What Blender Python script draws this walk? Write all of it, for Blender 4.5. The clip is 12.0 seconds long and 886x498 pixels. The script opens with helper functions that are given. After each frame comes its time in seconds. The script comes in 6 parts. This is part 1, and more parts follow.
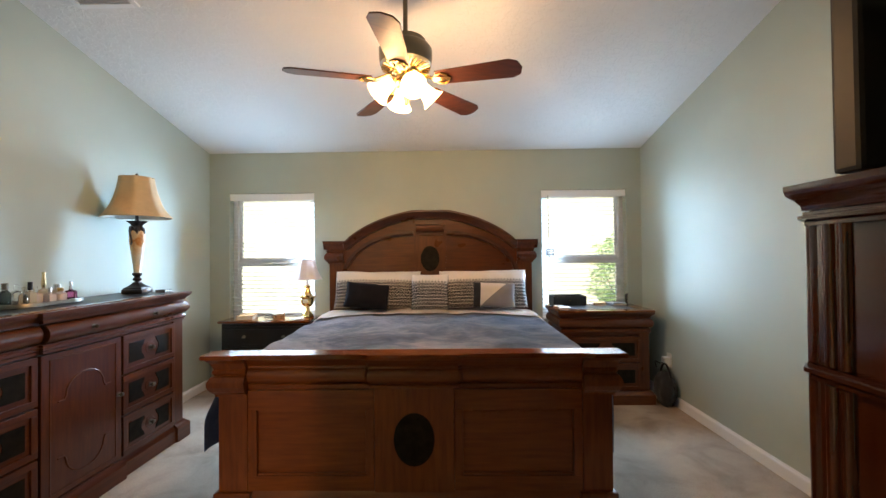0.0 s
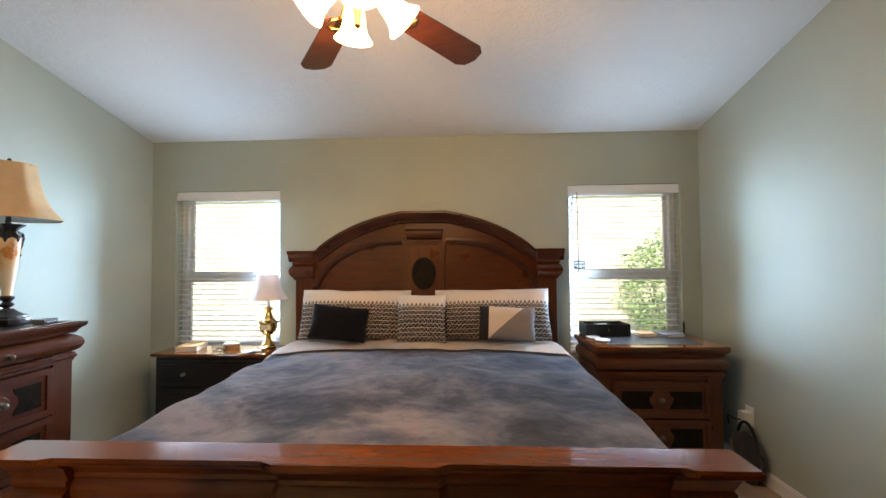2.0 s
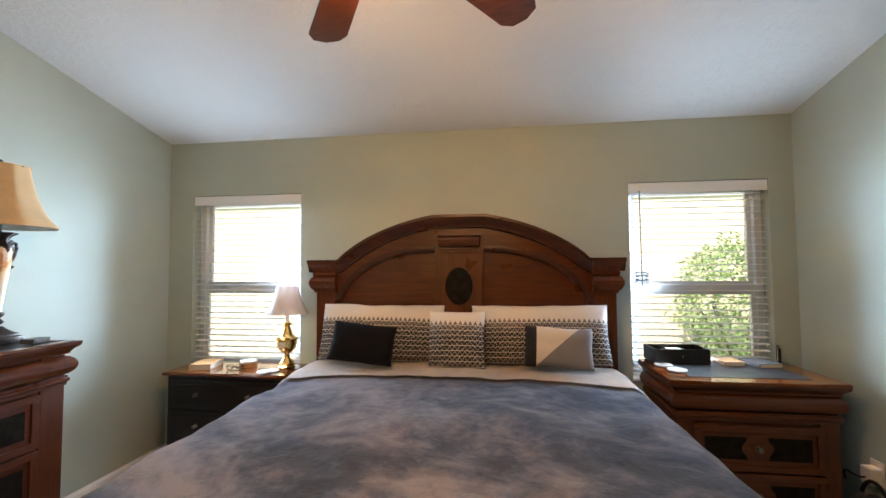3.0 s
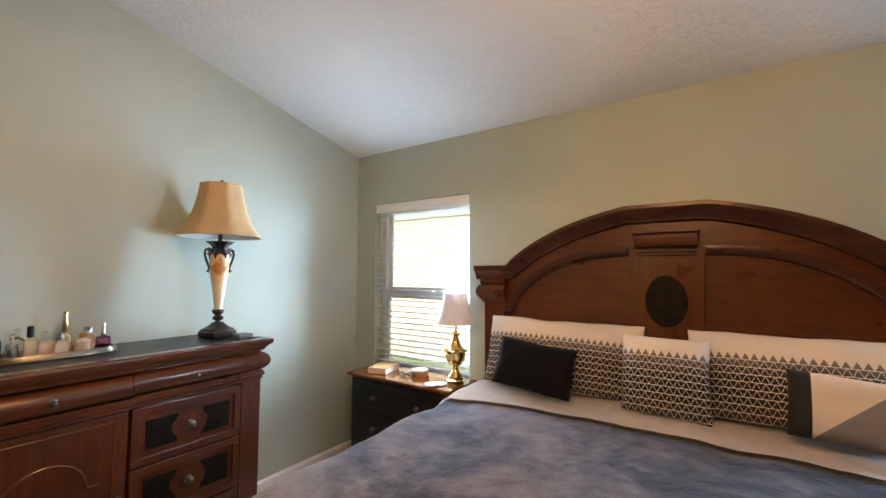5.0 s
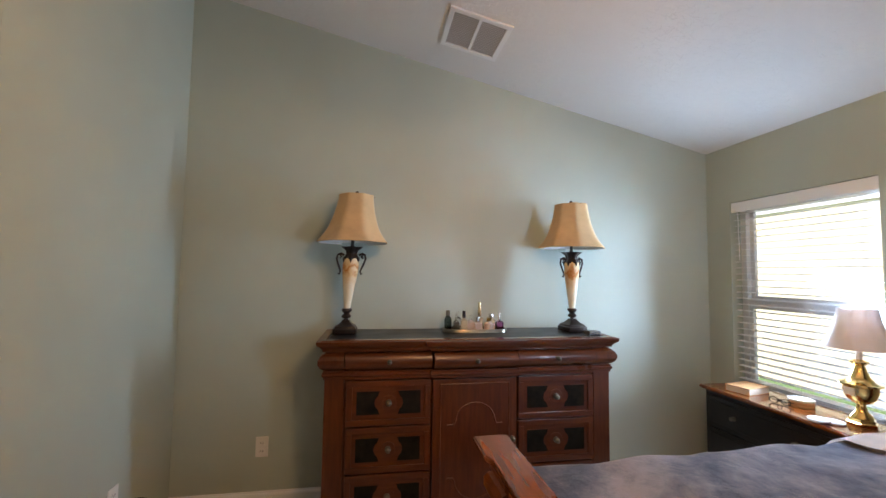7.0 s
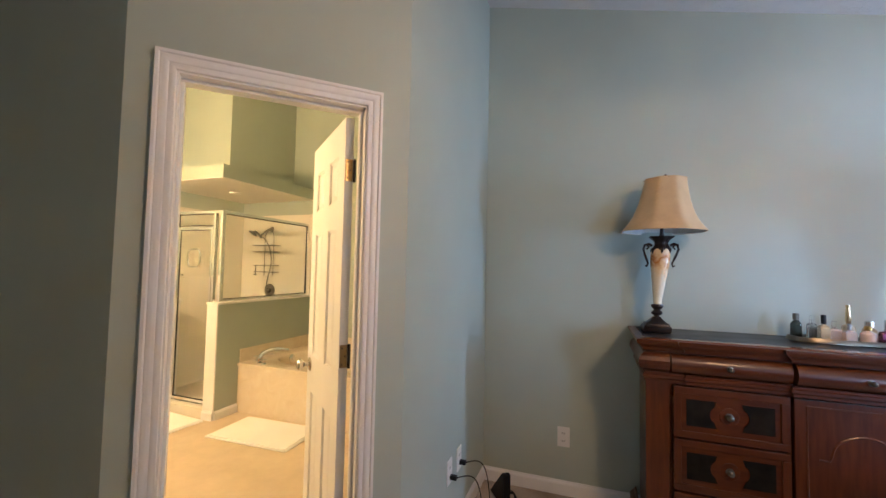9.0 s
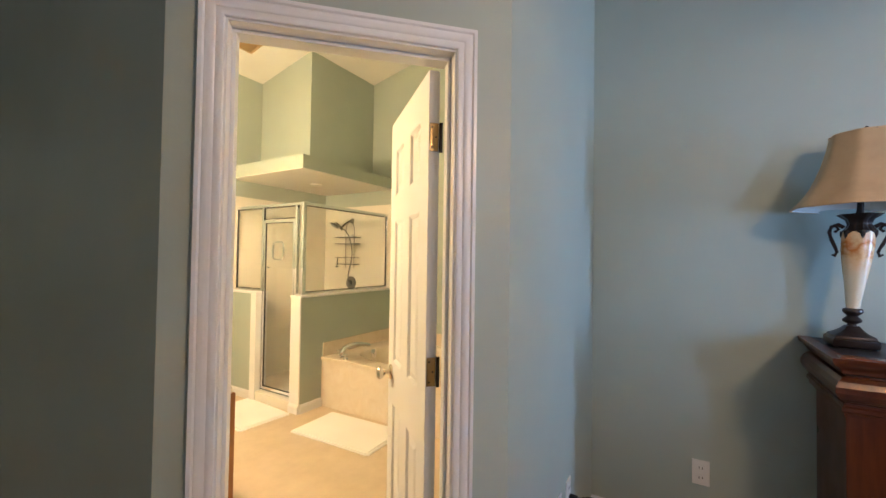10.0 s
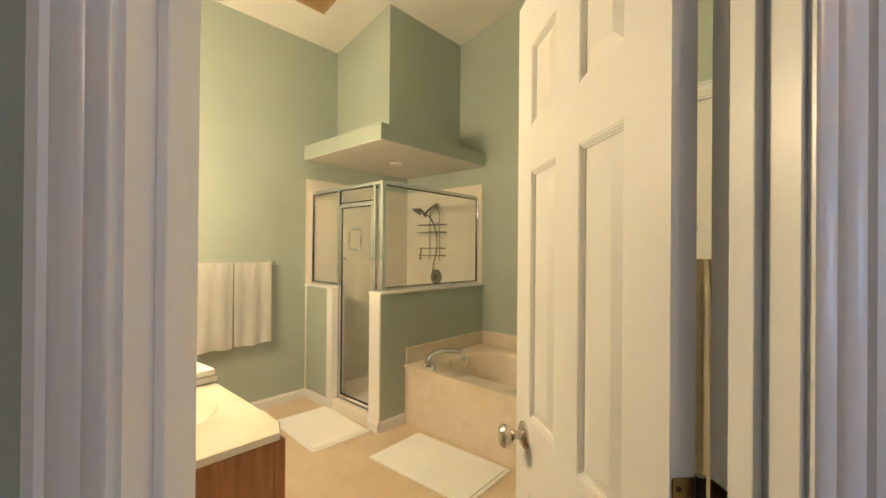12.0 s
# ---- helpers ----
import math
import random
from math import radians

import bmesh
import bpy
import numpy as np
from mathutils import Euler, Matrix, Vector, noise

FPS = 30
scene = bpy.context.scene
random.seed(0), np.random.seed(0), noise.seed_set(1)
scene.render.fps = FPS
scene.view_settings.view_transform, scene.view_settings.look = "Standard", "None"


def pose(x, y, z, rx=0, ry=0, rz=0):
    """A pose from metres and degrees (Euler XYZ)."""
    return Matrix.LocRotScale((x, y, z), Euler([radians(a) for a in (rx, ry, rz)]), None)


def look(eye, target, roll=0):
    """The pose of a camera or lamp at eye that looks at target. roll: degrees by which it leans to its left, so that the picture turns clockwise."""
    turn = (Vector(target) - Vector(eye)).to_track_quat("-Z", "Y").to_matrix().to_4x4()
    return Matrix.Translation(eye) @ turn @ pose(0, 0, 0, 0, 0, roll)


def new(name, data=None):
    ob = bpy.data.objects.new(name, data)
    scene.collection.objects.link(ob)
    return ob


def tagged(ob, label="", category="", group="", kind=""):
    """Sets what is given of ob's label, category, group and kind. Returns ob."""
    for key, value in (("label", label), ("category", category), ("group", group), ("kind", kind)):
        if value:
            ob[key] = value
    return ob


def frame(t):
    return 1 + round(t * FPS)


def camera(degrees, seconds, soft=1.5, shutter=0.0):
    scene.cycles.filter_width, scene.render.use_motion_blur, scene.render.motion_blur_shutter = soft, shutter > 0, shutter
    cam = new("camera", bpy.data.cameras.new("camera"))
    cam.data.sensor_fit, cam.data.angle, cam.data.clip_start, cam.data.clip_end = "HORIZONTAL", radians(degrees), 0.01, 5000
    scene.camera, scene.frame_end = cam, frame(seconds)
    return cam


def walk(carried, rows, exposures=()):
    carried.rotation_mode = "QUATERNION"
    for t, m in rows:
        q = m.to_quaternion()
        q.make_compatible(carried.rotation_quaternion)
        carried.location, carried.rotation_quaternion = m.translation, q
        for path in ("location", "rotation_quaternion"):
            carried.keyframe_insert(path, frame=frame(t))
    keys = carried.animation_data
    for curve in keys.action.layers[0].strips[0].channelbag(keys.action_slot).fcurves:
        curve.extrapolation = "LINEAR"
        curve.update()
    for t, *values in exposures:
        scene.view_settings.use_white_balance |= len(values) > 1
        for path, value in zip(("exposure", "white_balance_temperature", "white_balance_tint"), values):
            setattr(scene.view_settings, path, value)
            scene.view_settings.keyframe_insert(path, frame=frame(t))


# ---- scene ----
cam = camera(95.3, 12.0)
PATH = [
    (0, (0.048, 0.033, 1.356), (0.019, 2.032, 1.383), -0.6),
    (0.5, (0.059, 0.286, 1.355), (0.037, 2.285, 1.383), -0.6),
    (1, (0.057, 0.529, 1.375), (0.023, 2.529, 1.404), -0.6),
    (1.5, (0.122, 0.755, 1.388), (0.065, 2.754, 1.428), -0.5),
    (2, (0.162, 0.953, 1.403), (0.064, 2.95, 1.468), -0.5),
    (2.5, (0.129, 1.185, 1.431), (-0.036, 3.177, 1.509), -0.4),
    (2.7, (0.108, 1.25, 1.441), (-0.089, 3.238, 1.526), -0.4),
    (4.3, (0.128, 1.737, 1.451), (-0.618, 3.59, 1.559), -0.1),
    (4.5, (0.096, 1.769, 1.447), (-0.749, 3.578, 1.564), -0.1),
    (5, (0.07, 1.801, 1.452), (-1.05, 3.454, 1.571), 0.2),
    (5.5, (0.152, 1.799, 1.453), (-1.277, 3.193, 1.576), 0.5),
    (6, (0.225, 1.765, 1.457), (-1.463, 2.83, 1.579), 0.5),
    (6.5, (0.27, 1.717, 1.465), (-1.601, 2.413, 1.586), 0.7),
    (7, (0.314, 1.659, 1.47), (-1.654, 1.991, 1.589), 0.8),
    (7.5, (0.342, 1.591, 1.46), (-1.654, 1.601, 1.583), 0.9),
    (7.7, (0.351, 1.561, 1.463), (-1.642, 1.454, 1.582), 0.9),
    (9.3, (0.241, 1.065, 1.414), (-1.591, 0.267, 1.496), 1.1),
    (9.5, (0.191, 1.024, 1.412), (-1.609, 0.155, 1.483), 1.0),
    (10, (-0.01, 0.913, 1.426), (-1.726, -0.113, 1.469), 0.8),
    (10.5, (-0.159, 0.787, 1.408), (-1.795, -0.364, 1.433), 0.7),
    (11, (-0.265, 0.572, 1.405), (-1.836, -0.664, 1.422), 0.6),
    (11.5, (-0.373, 0.433, 1.389), (-1.897, -0.863, 1.401), 0.6),
    (12, (-0.529, 0.337, 1.384), (-2.017, -0.999, 1.392), 0.5),
]
EXPOSURES = [
    (0.0, 2.25, 5900, 12),
    (2.5, 2.05, 6200, 15),
    (5.0, 2.06, 6450, 17),
    (6.5, 2.10, 6250, 18),
    (7.5, 1.93, 5950, 21),
    (9.5, 2.32, 4850, 18),
    (11.0, 2.03, 4600, 15),
    (12.0, 1.75, 4450, 12),
]
walk(cam, [(t, look(eye, target, roll)) for t, eye, target, roll in PATH], EXPOSURES)

# ---- world, sun, exposure ----
world = bpy.data.worlds.new("sky")
scene.world = world
world.use_nodes = True
wn = world.node_tree
sky = wn.nodes.new("ShaderNodeTexSky")
sky.sky_type = "NISHITA"
sky.sun_disc = False
sky.sun_elevation = radians(52)
sky.sun_rotation = radians(200)
wn.links.new(sky.outputs[0], wn.nodes["Background"].inputs[0])
wn.nodes["Background"].inputs[1].default_value = 0.085
sun = new("sun", bpy.data.lights.new("sun", "SUN"))
sun.data.energy, sun.data.angle, sun.data.color = 2.7, radians(0.5), (1.0, 0.95, 0.86)
sun.matrix_world = look((-3, -8, 13), (0, 0, 0))

FAN = Vector((-0.18, 2.255, 0))
FAN_WATTS = 2.62
BATH_WATTS = 8.34


def bulb_lamp(x, y, z, watts, color, size=0.03):
    lamp = new("bulb_light", bpy.data.lights.new("bulb_light", "POINT"))
    lamp.data.energy, lamp.data.color, lamp.data.shadow_soft_size = watts, color, size
    lamp.location = (x, y, z)
    return lamp


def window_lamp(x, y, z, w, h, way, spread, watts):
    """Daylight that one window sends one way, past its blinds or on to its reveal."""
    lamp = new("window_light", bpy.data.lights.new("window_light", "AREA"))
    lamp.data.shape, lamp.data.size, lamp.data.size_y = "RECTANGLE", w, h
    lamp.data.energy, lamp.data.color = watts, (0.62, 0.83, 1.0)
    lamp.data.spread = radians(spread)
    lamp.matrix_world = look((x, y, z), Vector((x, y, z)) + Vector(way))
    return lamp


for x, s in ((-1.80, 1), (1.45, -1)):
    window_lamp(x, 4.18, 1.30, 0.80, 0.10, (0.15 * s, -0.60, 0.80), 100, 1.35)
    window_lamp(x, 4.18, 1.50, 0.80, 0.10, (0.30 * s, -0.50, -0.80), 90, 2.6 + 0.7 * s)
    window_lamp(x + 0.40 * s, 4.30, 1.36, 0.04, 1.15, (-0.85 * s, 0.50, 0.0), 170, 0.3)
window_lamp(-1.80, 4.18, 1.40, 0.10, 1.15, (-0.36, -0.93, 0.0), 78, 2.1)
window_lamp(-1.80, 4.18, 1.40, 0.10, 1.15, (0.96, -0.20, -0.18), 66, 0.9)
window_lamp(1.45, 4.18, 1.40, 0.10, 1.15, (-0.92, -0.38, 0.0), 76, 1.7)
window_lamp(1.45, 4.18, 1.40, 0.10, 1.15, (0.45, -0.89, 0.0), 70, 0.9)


# ---- materials ----
def material(name, color, rough=0.6, metal=0.0, coat=0.0):
    m = bpy.data.materials.new(name)
    m.use_nodes = True
    b = m.node_tree.nodes["Principled BSDF"]
    b.inputs["Base Color"].default_value = (*color, 1)
    b.inputs["Roughness"].default_value = rough
    b.inputs["Metallic"].default_value = metal
    b.inputs["Coat Weight"].default_value = coat
    b.inputs["Coat Roughness"].default_value = 0.12
    return m


class Net:
    """Short hand for the nodes of one material."""

    def __init__(self, m):
        self.t = m.node_tree
        self.b = self.t.nodes["Principled BSDF"]

    def node(self, kind, **values):
        n = self.t.nodes.new(kind)
        for k, v in values.items():
            n.inputs[k].default_value = v
        return n

    def link(self, a, b):
        self.t.links.new(a, b)

    def coords(self, scale=(1, 1, 1), turn=(0, 0, 0), world_space=False):
        c = self.t.nodes.new("ShaderNodeTexCoord")
        mp = self.t.nodes.new("ShaderNodeMapping")
        mp.inputs["Scale"].default_value = scale
        mp.inputs["Rotation"].default_value = [radians(a) for a in turn]
        self.link(c.outputs["Object"], mp.inputs[0])
        return mp.outputs[0]

    def noise(self, vec, scale, detail=4, rough=0.55, distort=0.0):
        n = self.node("ShaderNodeTexNoise", Scale=scale, Detail=detail, Roughness=rough, Distortion=distort)
        self.link(vec, n.inputs["Vector"])
        return n.outputs["Fac"]

    def ramp(self, fac, stops):
        r = self.t.nodes.new("ShaderNodeValToRGB")
        el = r.color_ramp.elements
        el[0].position, el[0].color = stops[0][0], (*stops[0][1], 1)
        el[-1].position, el[-1].color = stops[-1][0], (*stops[-1][1], 1)
        for p, c in stops[1:-1]:
            el.new(p).color = (*c, 1)
        self.link(fac, r.inputs[0])
        return r.outputs[0]

    def mix(self, fac, a, b, how="MIX"):
        n = self.t.nodes.new("ShaderNodeMix")
        n.data_type, n.blend_type = "RGBA", how
        for s, v in ((n.inputs[0], fac), (n.inputs[6], a), (n.inputs[7], b)):
            if isinstance(v, (int, float)):
                s.default_value = v
            elif isinstance(v, tuple):
                s.default_value = (*v, 1)
            else:
                self.link(v, s)
        return n.outputs[2]

    def math(self, op, a, b=0.0, c=0.0):
        n = self.t.nodes.new("ShaderNodeMath")
        n.operation = op
        for s, v in zip(n.inputs, (a, b, c)):
            if isinstance(v, (int, float)):
                s.default_value = v
            else:
                self.link(v, s)
        return n.outputs[0]

    def bump(self, height, strength, dist=0.01, into=None):
        n = self.node("ShaderNodeBump", Strength=strength, Distance=dist)
        self.link(height, n.inputs["Height"])
        self.link(n.outputs[0], self.b.inputs["Normal"])


def wood(name, dark, light, scale, rough=0.34, coat=0.3, glaze=0.0):
    """Stained wood: grain, broad tone and, with glaze, a dark mottled stain over it."""
    m = material(name, dark, rough, coat=coat)
    n = Net(m)
    n.b.inputs["Specular IOR Level"].default_value = 0.4
    info = n.t.nodes.new("ShaderNodeObjectInfo")
    v = n.coords(scale)
    add = n.t.nodes.new("ShaderNodeVectorMath")
    add.operation = "ADD"
    n.link(v, add.inputs[0])
    n.link(info.outputs["Random"], add.inputs[1])
    grain = n.noise(add.outputs[0], 4, 4, 0.55, 0.1)
    broad = n.noise(n.coords((1, 1, 1)), 3.2, 3)
    col = n.ramp(grain, [(0.3, dark), (0.7, light)])
    shade = n.ramp(broad, [(0.3, (0.80, 0.77, 0.75)), (0.7, (1.08, 1.08, 1.08))])
    col = n.mix(1.0, col, shade, "MULTIPLY")
    if glaze:
        cloudy = n.ramp(n.noise(n.coords((1, 1, 1)), 4.2, 2, 0.5, 0.0), [(0.34, (0.50, 0.44, 0.42)), (0.64, (1.15, 1.15, 1.15))])
        col = n.mix(glaze, col, n.mix(1.0, col, cloudy, "MULTIPLY"))
    n.link(col, n.b.inputs["Base Color"])
    n.link(n.ramp(n.noise(n.coords((1, 1, 1)), 5, 2), [(0.3, (rough * 0.9,) * 3), (0.7, (rough * 1.25,) * 3)]), n.b.inputs["Roughness"])
    n.bump(grain, 0.03, 0.001)
    return m


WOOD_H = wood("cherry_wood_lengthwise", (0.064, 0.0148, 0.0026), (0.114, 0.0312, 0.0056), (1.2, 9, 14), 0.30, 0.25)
# Same cherry, lighter: the fan's warm light on the footboard, put into the colour.
BED_LIT_H = wood("fanlit_bed_cherry_lengthwise", (0.108, 0.0262, 0.0036), (0.180, 0.0500, 0.0072), (1.2, 9, 14), 0.32, 0.2)
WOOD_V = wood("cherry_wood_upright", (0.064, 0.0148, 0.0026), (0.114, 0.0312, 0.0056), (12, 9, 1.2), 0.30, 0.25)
# Upright cherry again, brightened in its colour for the fan's light.
BED_LIT_V = wood("fanlit_bed_cherry_upright", (0.108, 0.0262, 0.0036), (0.180, 0.0500, 0.0072), (12, 9, 1.2), 0.32, 0.2)
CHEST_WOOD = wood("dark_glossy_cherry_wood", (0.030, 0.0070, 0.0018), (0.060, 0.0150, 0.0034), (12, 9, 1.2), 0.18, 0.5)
WOOD_TOP = wood("cherry_wood_top", (0.105, 0.0250, 0.004), (0.200, 0.0560, 0.010), (1.2, 10, 6), 0.13, 0.4, 0.3)
WOOD_DARK = wood("glazed_dark_cherry_moulding", (0.030, 0.0078, 0.0022), (0.078, 0.0215, 0.0052), (1.2, 9, 9), 0.28, 0.3, 0.5)
WOOD_INLAY = wood("black_burl_inlay", (0.006, 0.0055, 0.0045), (0.019, 0.016, 0.011), (5, 5, 5), 0.5, 0.0)
WOOD_INLAY.node_tree.nodes["Principled BSDF"].inputs["Specular IOR Level"].default_value = 0.08
WOOD_BLACK = wood("black_painted_wood", (0.004, 0.0035, 0.0035), (0.009, 0.007, 0.0065), (3, 9, 9), 0.36, 0.1)
WOOD_BLADE = wood("dark_walnut_blade", (0.050, 0.014, 0.007), (0.110, 0.032, 0.014), (3, 14, 8), 0.32, 0.3)
WOOD_VAN = wood("orange_oak", (0.34, 0.150, 0.034), (0.48, 0.23, 0.060), (12, 9, 1.5), 0.4, 0.3)
SLATE = wood("dark_slate_top", (0.012, 0.011, 0.012), (0.034, 0.030, 0.030), (3, 3, 3), 0.34, 0.0)


def wall_paint(name, color, bumpy=0.10, scale=85, rough=0.55):
    m = material(name, color, rough)
    n = Net(m)
    big = n.noise(n.coords(), 1.3, 3)
    c2 = tuple(c * 0.94 for c in color)
    c3 = tuple(min(1, c * 1.04) for c in color)
    n.link(n.ramp(big, [(0.3, c2), (0.7, c3)]), n.b.inputs["Base Color"])
    n.bump(n.noise(n.coords(), scale, 3), bumpy, 0.002)
    return m


PAINT = wall_paint("sage_green_wall_paint", (0.415, 0.470, 0.415))
CEIL = material("white_knockdown_ceiling", (0.74, 0.73, 0.72), 0.85)
cn = Net(CEIL)
spots = cn.ramp(cn.noise(cn.coords(), 26, 5, 0.6, 0.8), [(0.50, (0, 0, 0)), (0.57, (1, 1, 1))])
cn.bump(spots, 0.46, 0.006)
CEIL_BATH = wall_paint("bathroom_ceiling_paint", (0.74, 0.72, 0.67), 0.1, 60, 0.8)
TRIM = wall_paint("white_gloss_trim_paint", (0.80, 0.80, 0.80), 0.03, 30, 0.28)
DOORPAINT = wall_paint("white_door_paint", (0.79, 0.78, 0.76), 0.04, 120, 0.48)
PLATE = material("white_plastic", (0.78, 0.77, 0.73), 0.3)
BLACKP = material("black_plastic", (0.009, 0.009, 0.010), 0.5)
BLACKP.node_tree.nodes["Principled BSDF"].inputs["Specular IOR Level"].default_value = 0.25
GREYP = material("grey_plastic", (0.10, 0.105, 0.11), 0.4)
BRASS = material("polished_brass", (0.83, 0.56, 0.20), 0.16, 1.0)
OLDBRASS = material("antique_brass", (0.25, 0.18, 0.075), 0.28, 1.0)
NICKEL = material("satin_nickel", (0.62, 0.56, 0.48), 0.24, 1.0)
DARKCHROME = material("dark_brushed_nickel", (0.20, 0.19, 0.17), 0.3, 0.8)
CHROME = material("chrome", (0.80, 0.80, 0.82), 0.10, 1.0)
BRONZE = material("oiled_bronze", (0.030, 0.020, 0.016), 0.34, 0.5, 0.2)
PEWTER = material("pewter_grey_metal", (0.17, 0.155, 0.12), 0.30, 0.8)

CARPET = material("beige_pile_carpet", (0.42, 0.35, 0.29), 0.95)
n = Net(CARPET)
worn = n.noise(n.coords(), 2.6, 5, 0.62, 0.4)
tuft = n.noise(n.coords(), 160, 3)
col = n.ramp(worn, [(0.32, (0.27, 0.220, 0.178)), (0.50, (0.42, 0.345, 0.275)), (0.7, (0.50, 0.41, 0.33))])
n.link(n.mix(1.0, col, n.ramp(tuft, [(0.3, (0.75, 0.75, 0.75)), (0.7, (1.1, 1.1, 1.1))]), "MULTIPLY"), n.b.inputs["Base Color"])
n.bump(n.mix(0.5, tuft, n.noise(n.coords(), 28, 4)), 0.8, 0.008)

VINYL = material("tan_vinyl_floor", (0.56, 0.42, 0.27), 0.35)
n = Net(VINYL)
n.link(n.ramp(n.noise(n.coords(), 5, 6, 0.65), [(0.3, (0.60, 0.48, 0.32)), (0.7, (0.70, 0.57, 0.39))]), n.b.inputs["Base Color"])
n.bump(n.noise(n.coords(), 40, 3), 0.05, 0.002)

MARBLE = material("cream_cultured_marble", (0.74, 0.66, 0.52), 0.16)
n = Net(MARBLE)
n.link(n.ramp(n.noise(n.coords(), 7, 7, 0.62, 1.2), [(0.3, (0.70, 0.60, 0.45)), (0.55, (0.75, 0.66, 0.52)), (0.75, (0.79, 0.72, 0.60))]), n.b.inputs["Base Color"])
SURROUND = material("white_shower_surround", (0.76, 0.72, 0.63), 0.18)
SINKTOP = material("ivory_vanity_top", (0.78, 0.72, 0.58), 0.14)

BLUE = material("blue_grey_plush_duvet", (0.13, 0.16, 0.22), 0.85)
n = Net(BLUE)
v = n.coords((1.0, 1.15, 1), (0, 0, 38))
cloud = n.noise(v, 1.9, 7, 0.56, 0.5)
fine = n.noise(n.coords((1, 1.1, 1)), 13, 8, 0.75, 0.2)
both = n.math("ADD", n.math("MULTIPLY", cloud, 0.74), n.math("MULTIPLY", fine, 0.26))
n.link(n.ramp(both, [(0.40, (0.072, 0.094, 0.150)), (0.46, (0.115, 0.143, 0.220)), (0.50, (0.190, 0.220, 0.315)), (0.535, (0.27, 0.290, 0.385)), (0.60, (0.42, 0.425, 0.520))]), n.b.inputs["Base Color"])
n.b.inputs["Sheen Weight"].default_value = 0.45
n.b.inputs["Sheen Roughness"].default_value = 0.35
n.b.inputs["Specular IOR Level"].default_value = 0.2
n.bump(n.noise(n.coords(), 9, 8, 0.62, 0.7), 0.6, 0.016)


def cloth(name, color, rough=0.9, weave=300, strength=0.25, sheen=0.2):
    m = material(name, color, rough)
    q = Net(m)
    q.link(q.ramp(q.noise(q.coords(), 12, 4), [(0.3, tuple(c * 0.9 for c in color)), (0.7, tuple(min(1, c * 1.06) for c in color))]), q.b.inputs["Base Color"])
    q.b.inputs["Sheen Weight"].default_value = sheen
    q.b.inputs["Specular IOR Level"].default_value = 0.12
    q.bump(q.noise(q.coords(), weave, 2), strength, 0.0007)
    return m


SHEET = cloth("cream_sheet", (0.88, 0.80, 0.74))
BROWNHEM = cloth("brown_blanket_hem", (0.16, 0.12, 0.085))
WHITESHEET = cloth("white_sheet", (0.68, 0.66, 0.65))
TOWEL = wall_paint("white_terry_towel", (0.92, 0.91, 0.88), 0.35, 120, 1.0)
MAT = wall_paint("white_tufted_bath_mat", (0.90, 0.89, 0.87), 0.6, 60, 1.0)
NAVY = cloth("black_corded_velvet", (0.006, 0.006, 0.009), 0.85, 120, 0.5, 0.03)
SHADE = cloth("tan_silk_lampshade", (0.56, 0.40, 0.215), 0.75, 260, 0.2, 0.15)
SHADE_IN = cloth("white_shade_lining", (0.70, 0.70, 0.66))
SHADE_W = cloth("pale_pink_lampshade", (0.82, 0.76, 0.74), 0.8, 200, 0.15)
n = Net(SHADE_W)
thin = n.node("ShaderNodeBsdfTranslucent", Color=(0.93, 0.88, 0.86, 1))
blend = n.node("ShaderNodeMixShader", Fac=0.38)
n.link(n.b.outputs[0], blend.inputs[1])
n.link(thin.outputs[0], blend.inputs[2])
n.link(blend.outputs[0], n.t.nodes["Material Output"].inputs[0])
ROBE = cloth("pale_olive_robe_cloth", (0.74, 0.69, 0.54))
BAG = cloth("grey_black_fabric", (0.03, 0.032, 0.035))

PILLOW = material("white_pillow_with_triangles", (0.70, 0.66, 0.62), 0.9)
n = Net(PILLOW)
sep = n.t.nodes.new("ShaderNodeSeparateXYZ")
tc = n.t.nodes.new("ShaderNodeTexCoord")
n.link(tc.outputs["Object"], sep.inputs[0])
row = n.math("DIVIDE", n.math("ADD", sep.outputs["Z"], 2.0), 0.030)
k = n.math("FLOOR", row)
f = n.math("FRACT", row)
u = n.math("ADD", n.math("DIVIDE", n.math("ADD", sep.outputs["X"], 5.0), 0.030), n.math("MULTIPLY", k, 0.0))
side = n.math("MULTIPLY", n.math("ABSOLUTE", n.math("SUBTRACT", n.math("FRACT", u), 0.5)), 2.0)
up = n.math("LESS_THAN", n.math("ADD", side, n.math("MULTIPLY", f, 1.0)), 0.94)
down = n.math("GREATER_THAN", n.math("ADD", side, n.math("MULTIPLY", f, 1.0)), 1.08)
inrow = n.math("MULTIPLY", n.math("GREATER_THAN", f, 0.06), n.math("LESS_THAN", f, 0.96))
updown = n.math("MULTIPLY", n.math("MAXIMUM", up, n.math("MULTIPLY", down, n.math("LESS_THAN", sep.outputs["Z"], 0.25))), inrow)
mask = n.math("MULTIPLY", updown, n.math("LESS_THAN", sep.outputs["Z"], 0.28))
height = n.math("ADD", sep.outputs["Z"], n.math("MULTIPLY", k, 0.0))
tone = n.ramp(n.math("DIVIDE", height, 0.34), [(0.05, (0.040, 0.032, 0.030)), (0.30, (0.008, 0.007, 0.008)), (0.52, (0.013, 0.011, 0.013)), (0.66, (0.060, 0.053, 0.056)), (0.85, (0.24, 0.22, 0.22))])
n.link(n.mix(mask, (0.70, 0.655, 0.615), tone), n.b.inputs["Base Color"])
n.bump(n.noise(n.coords(), 240, 2), 0.2, 0.002)

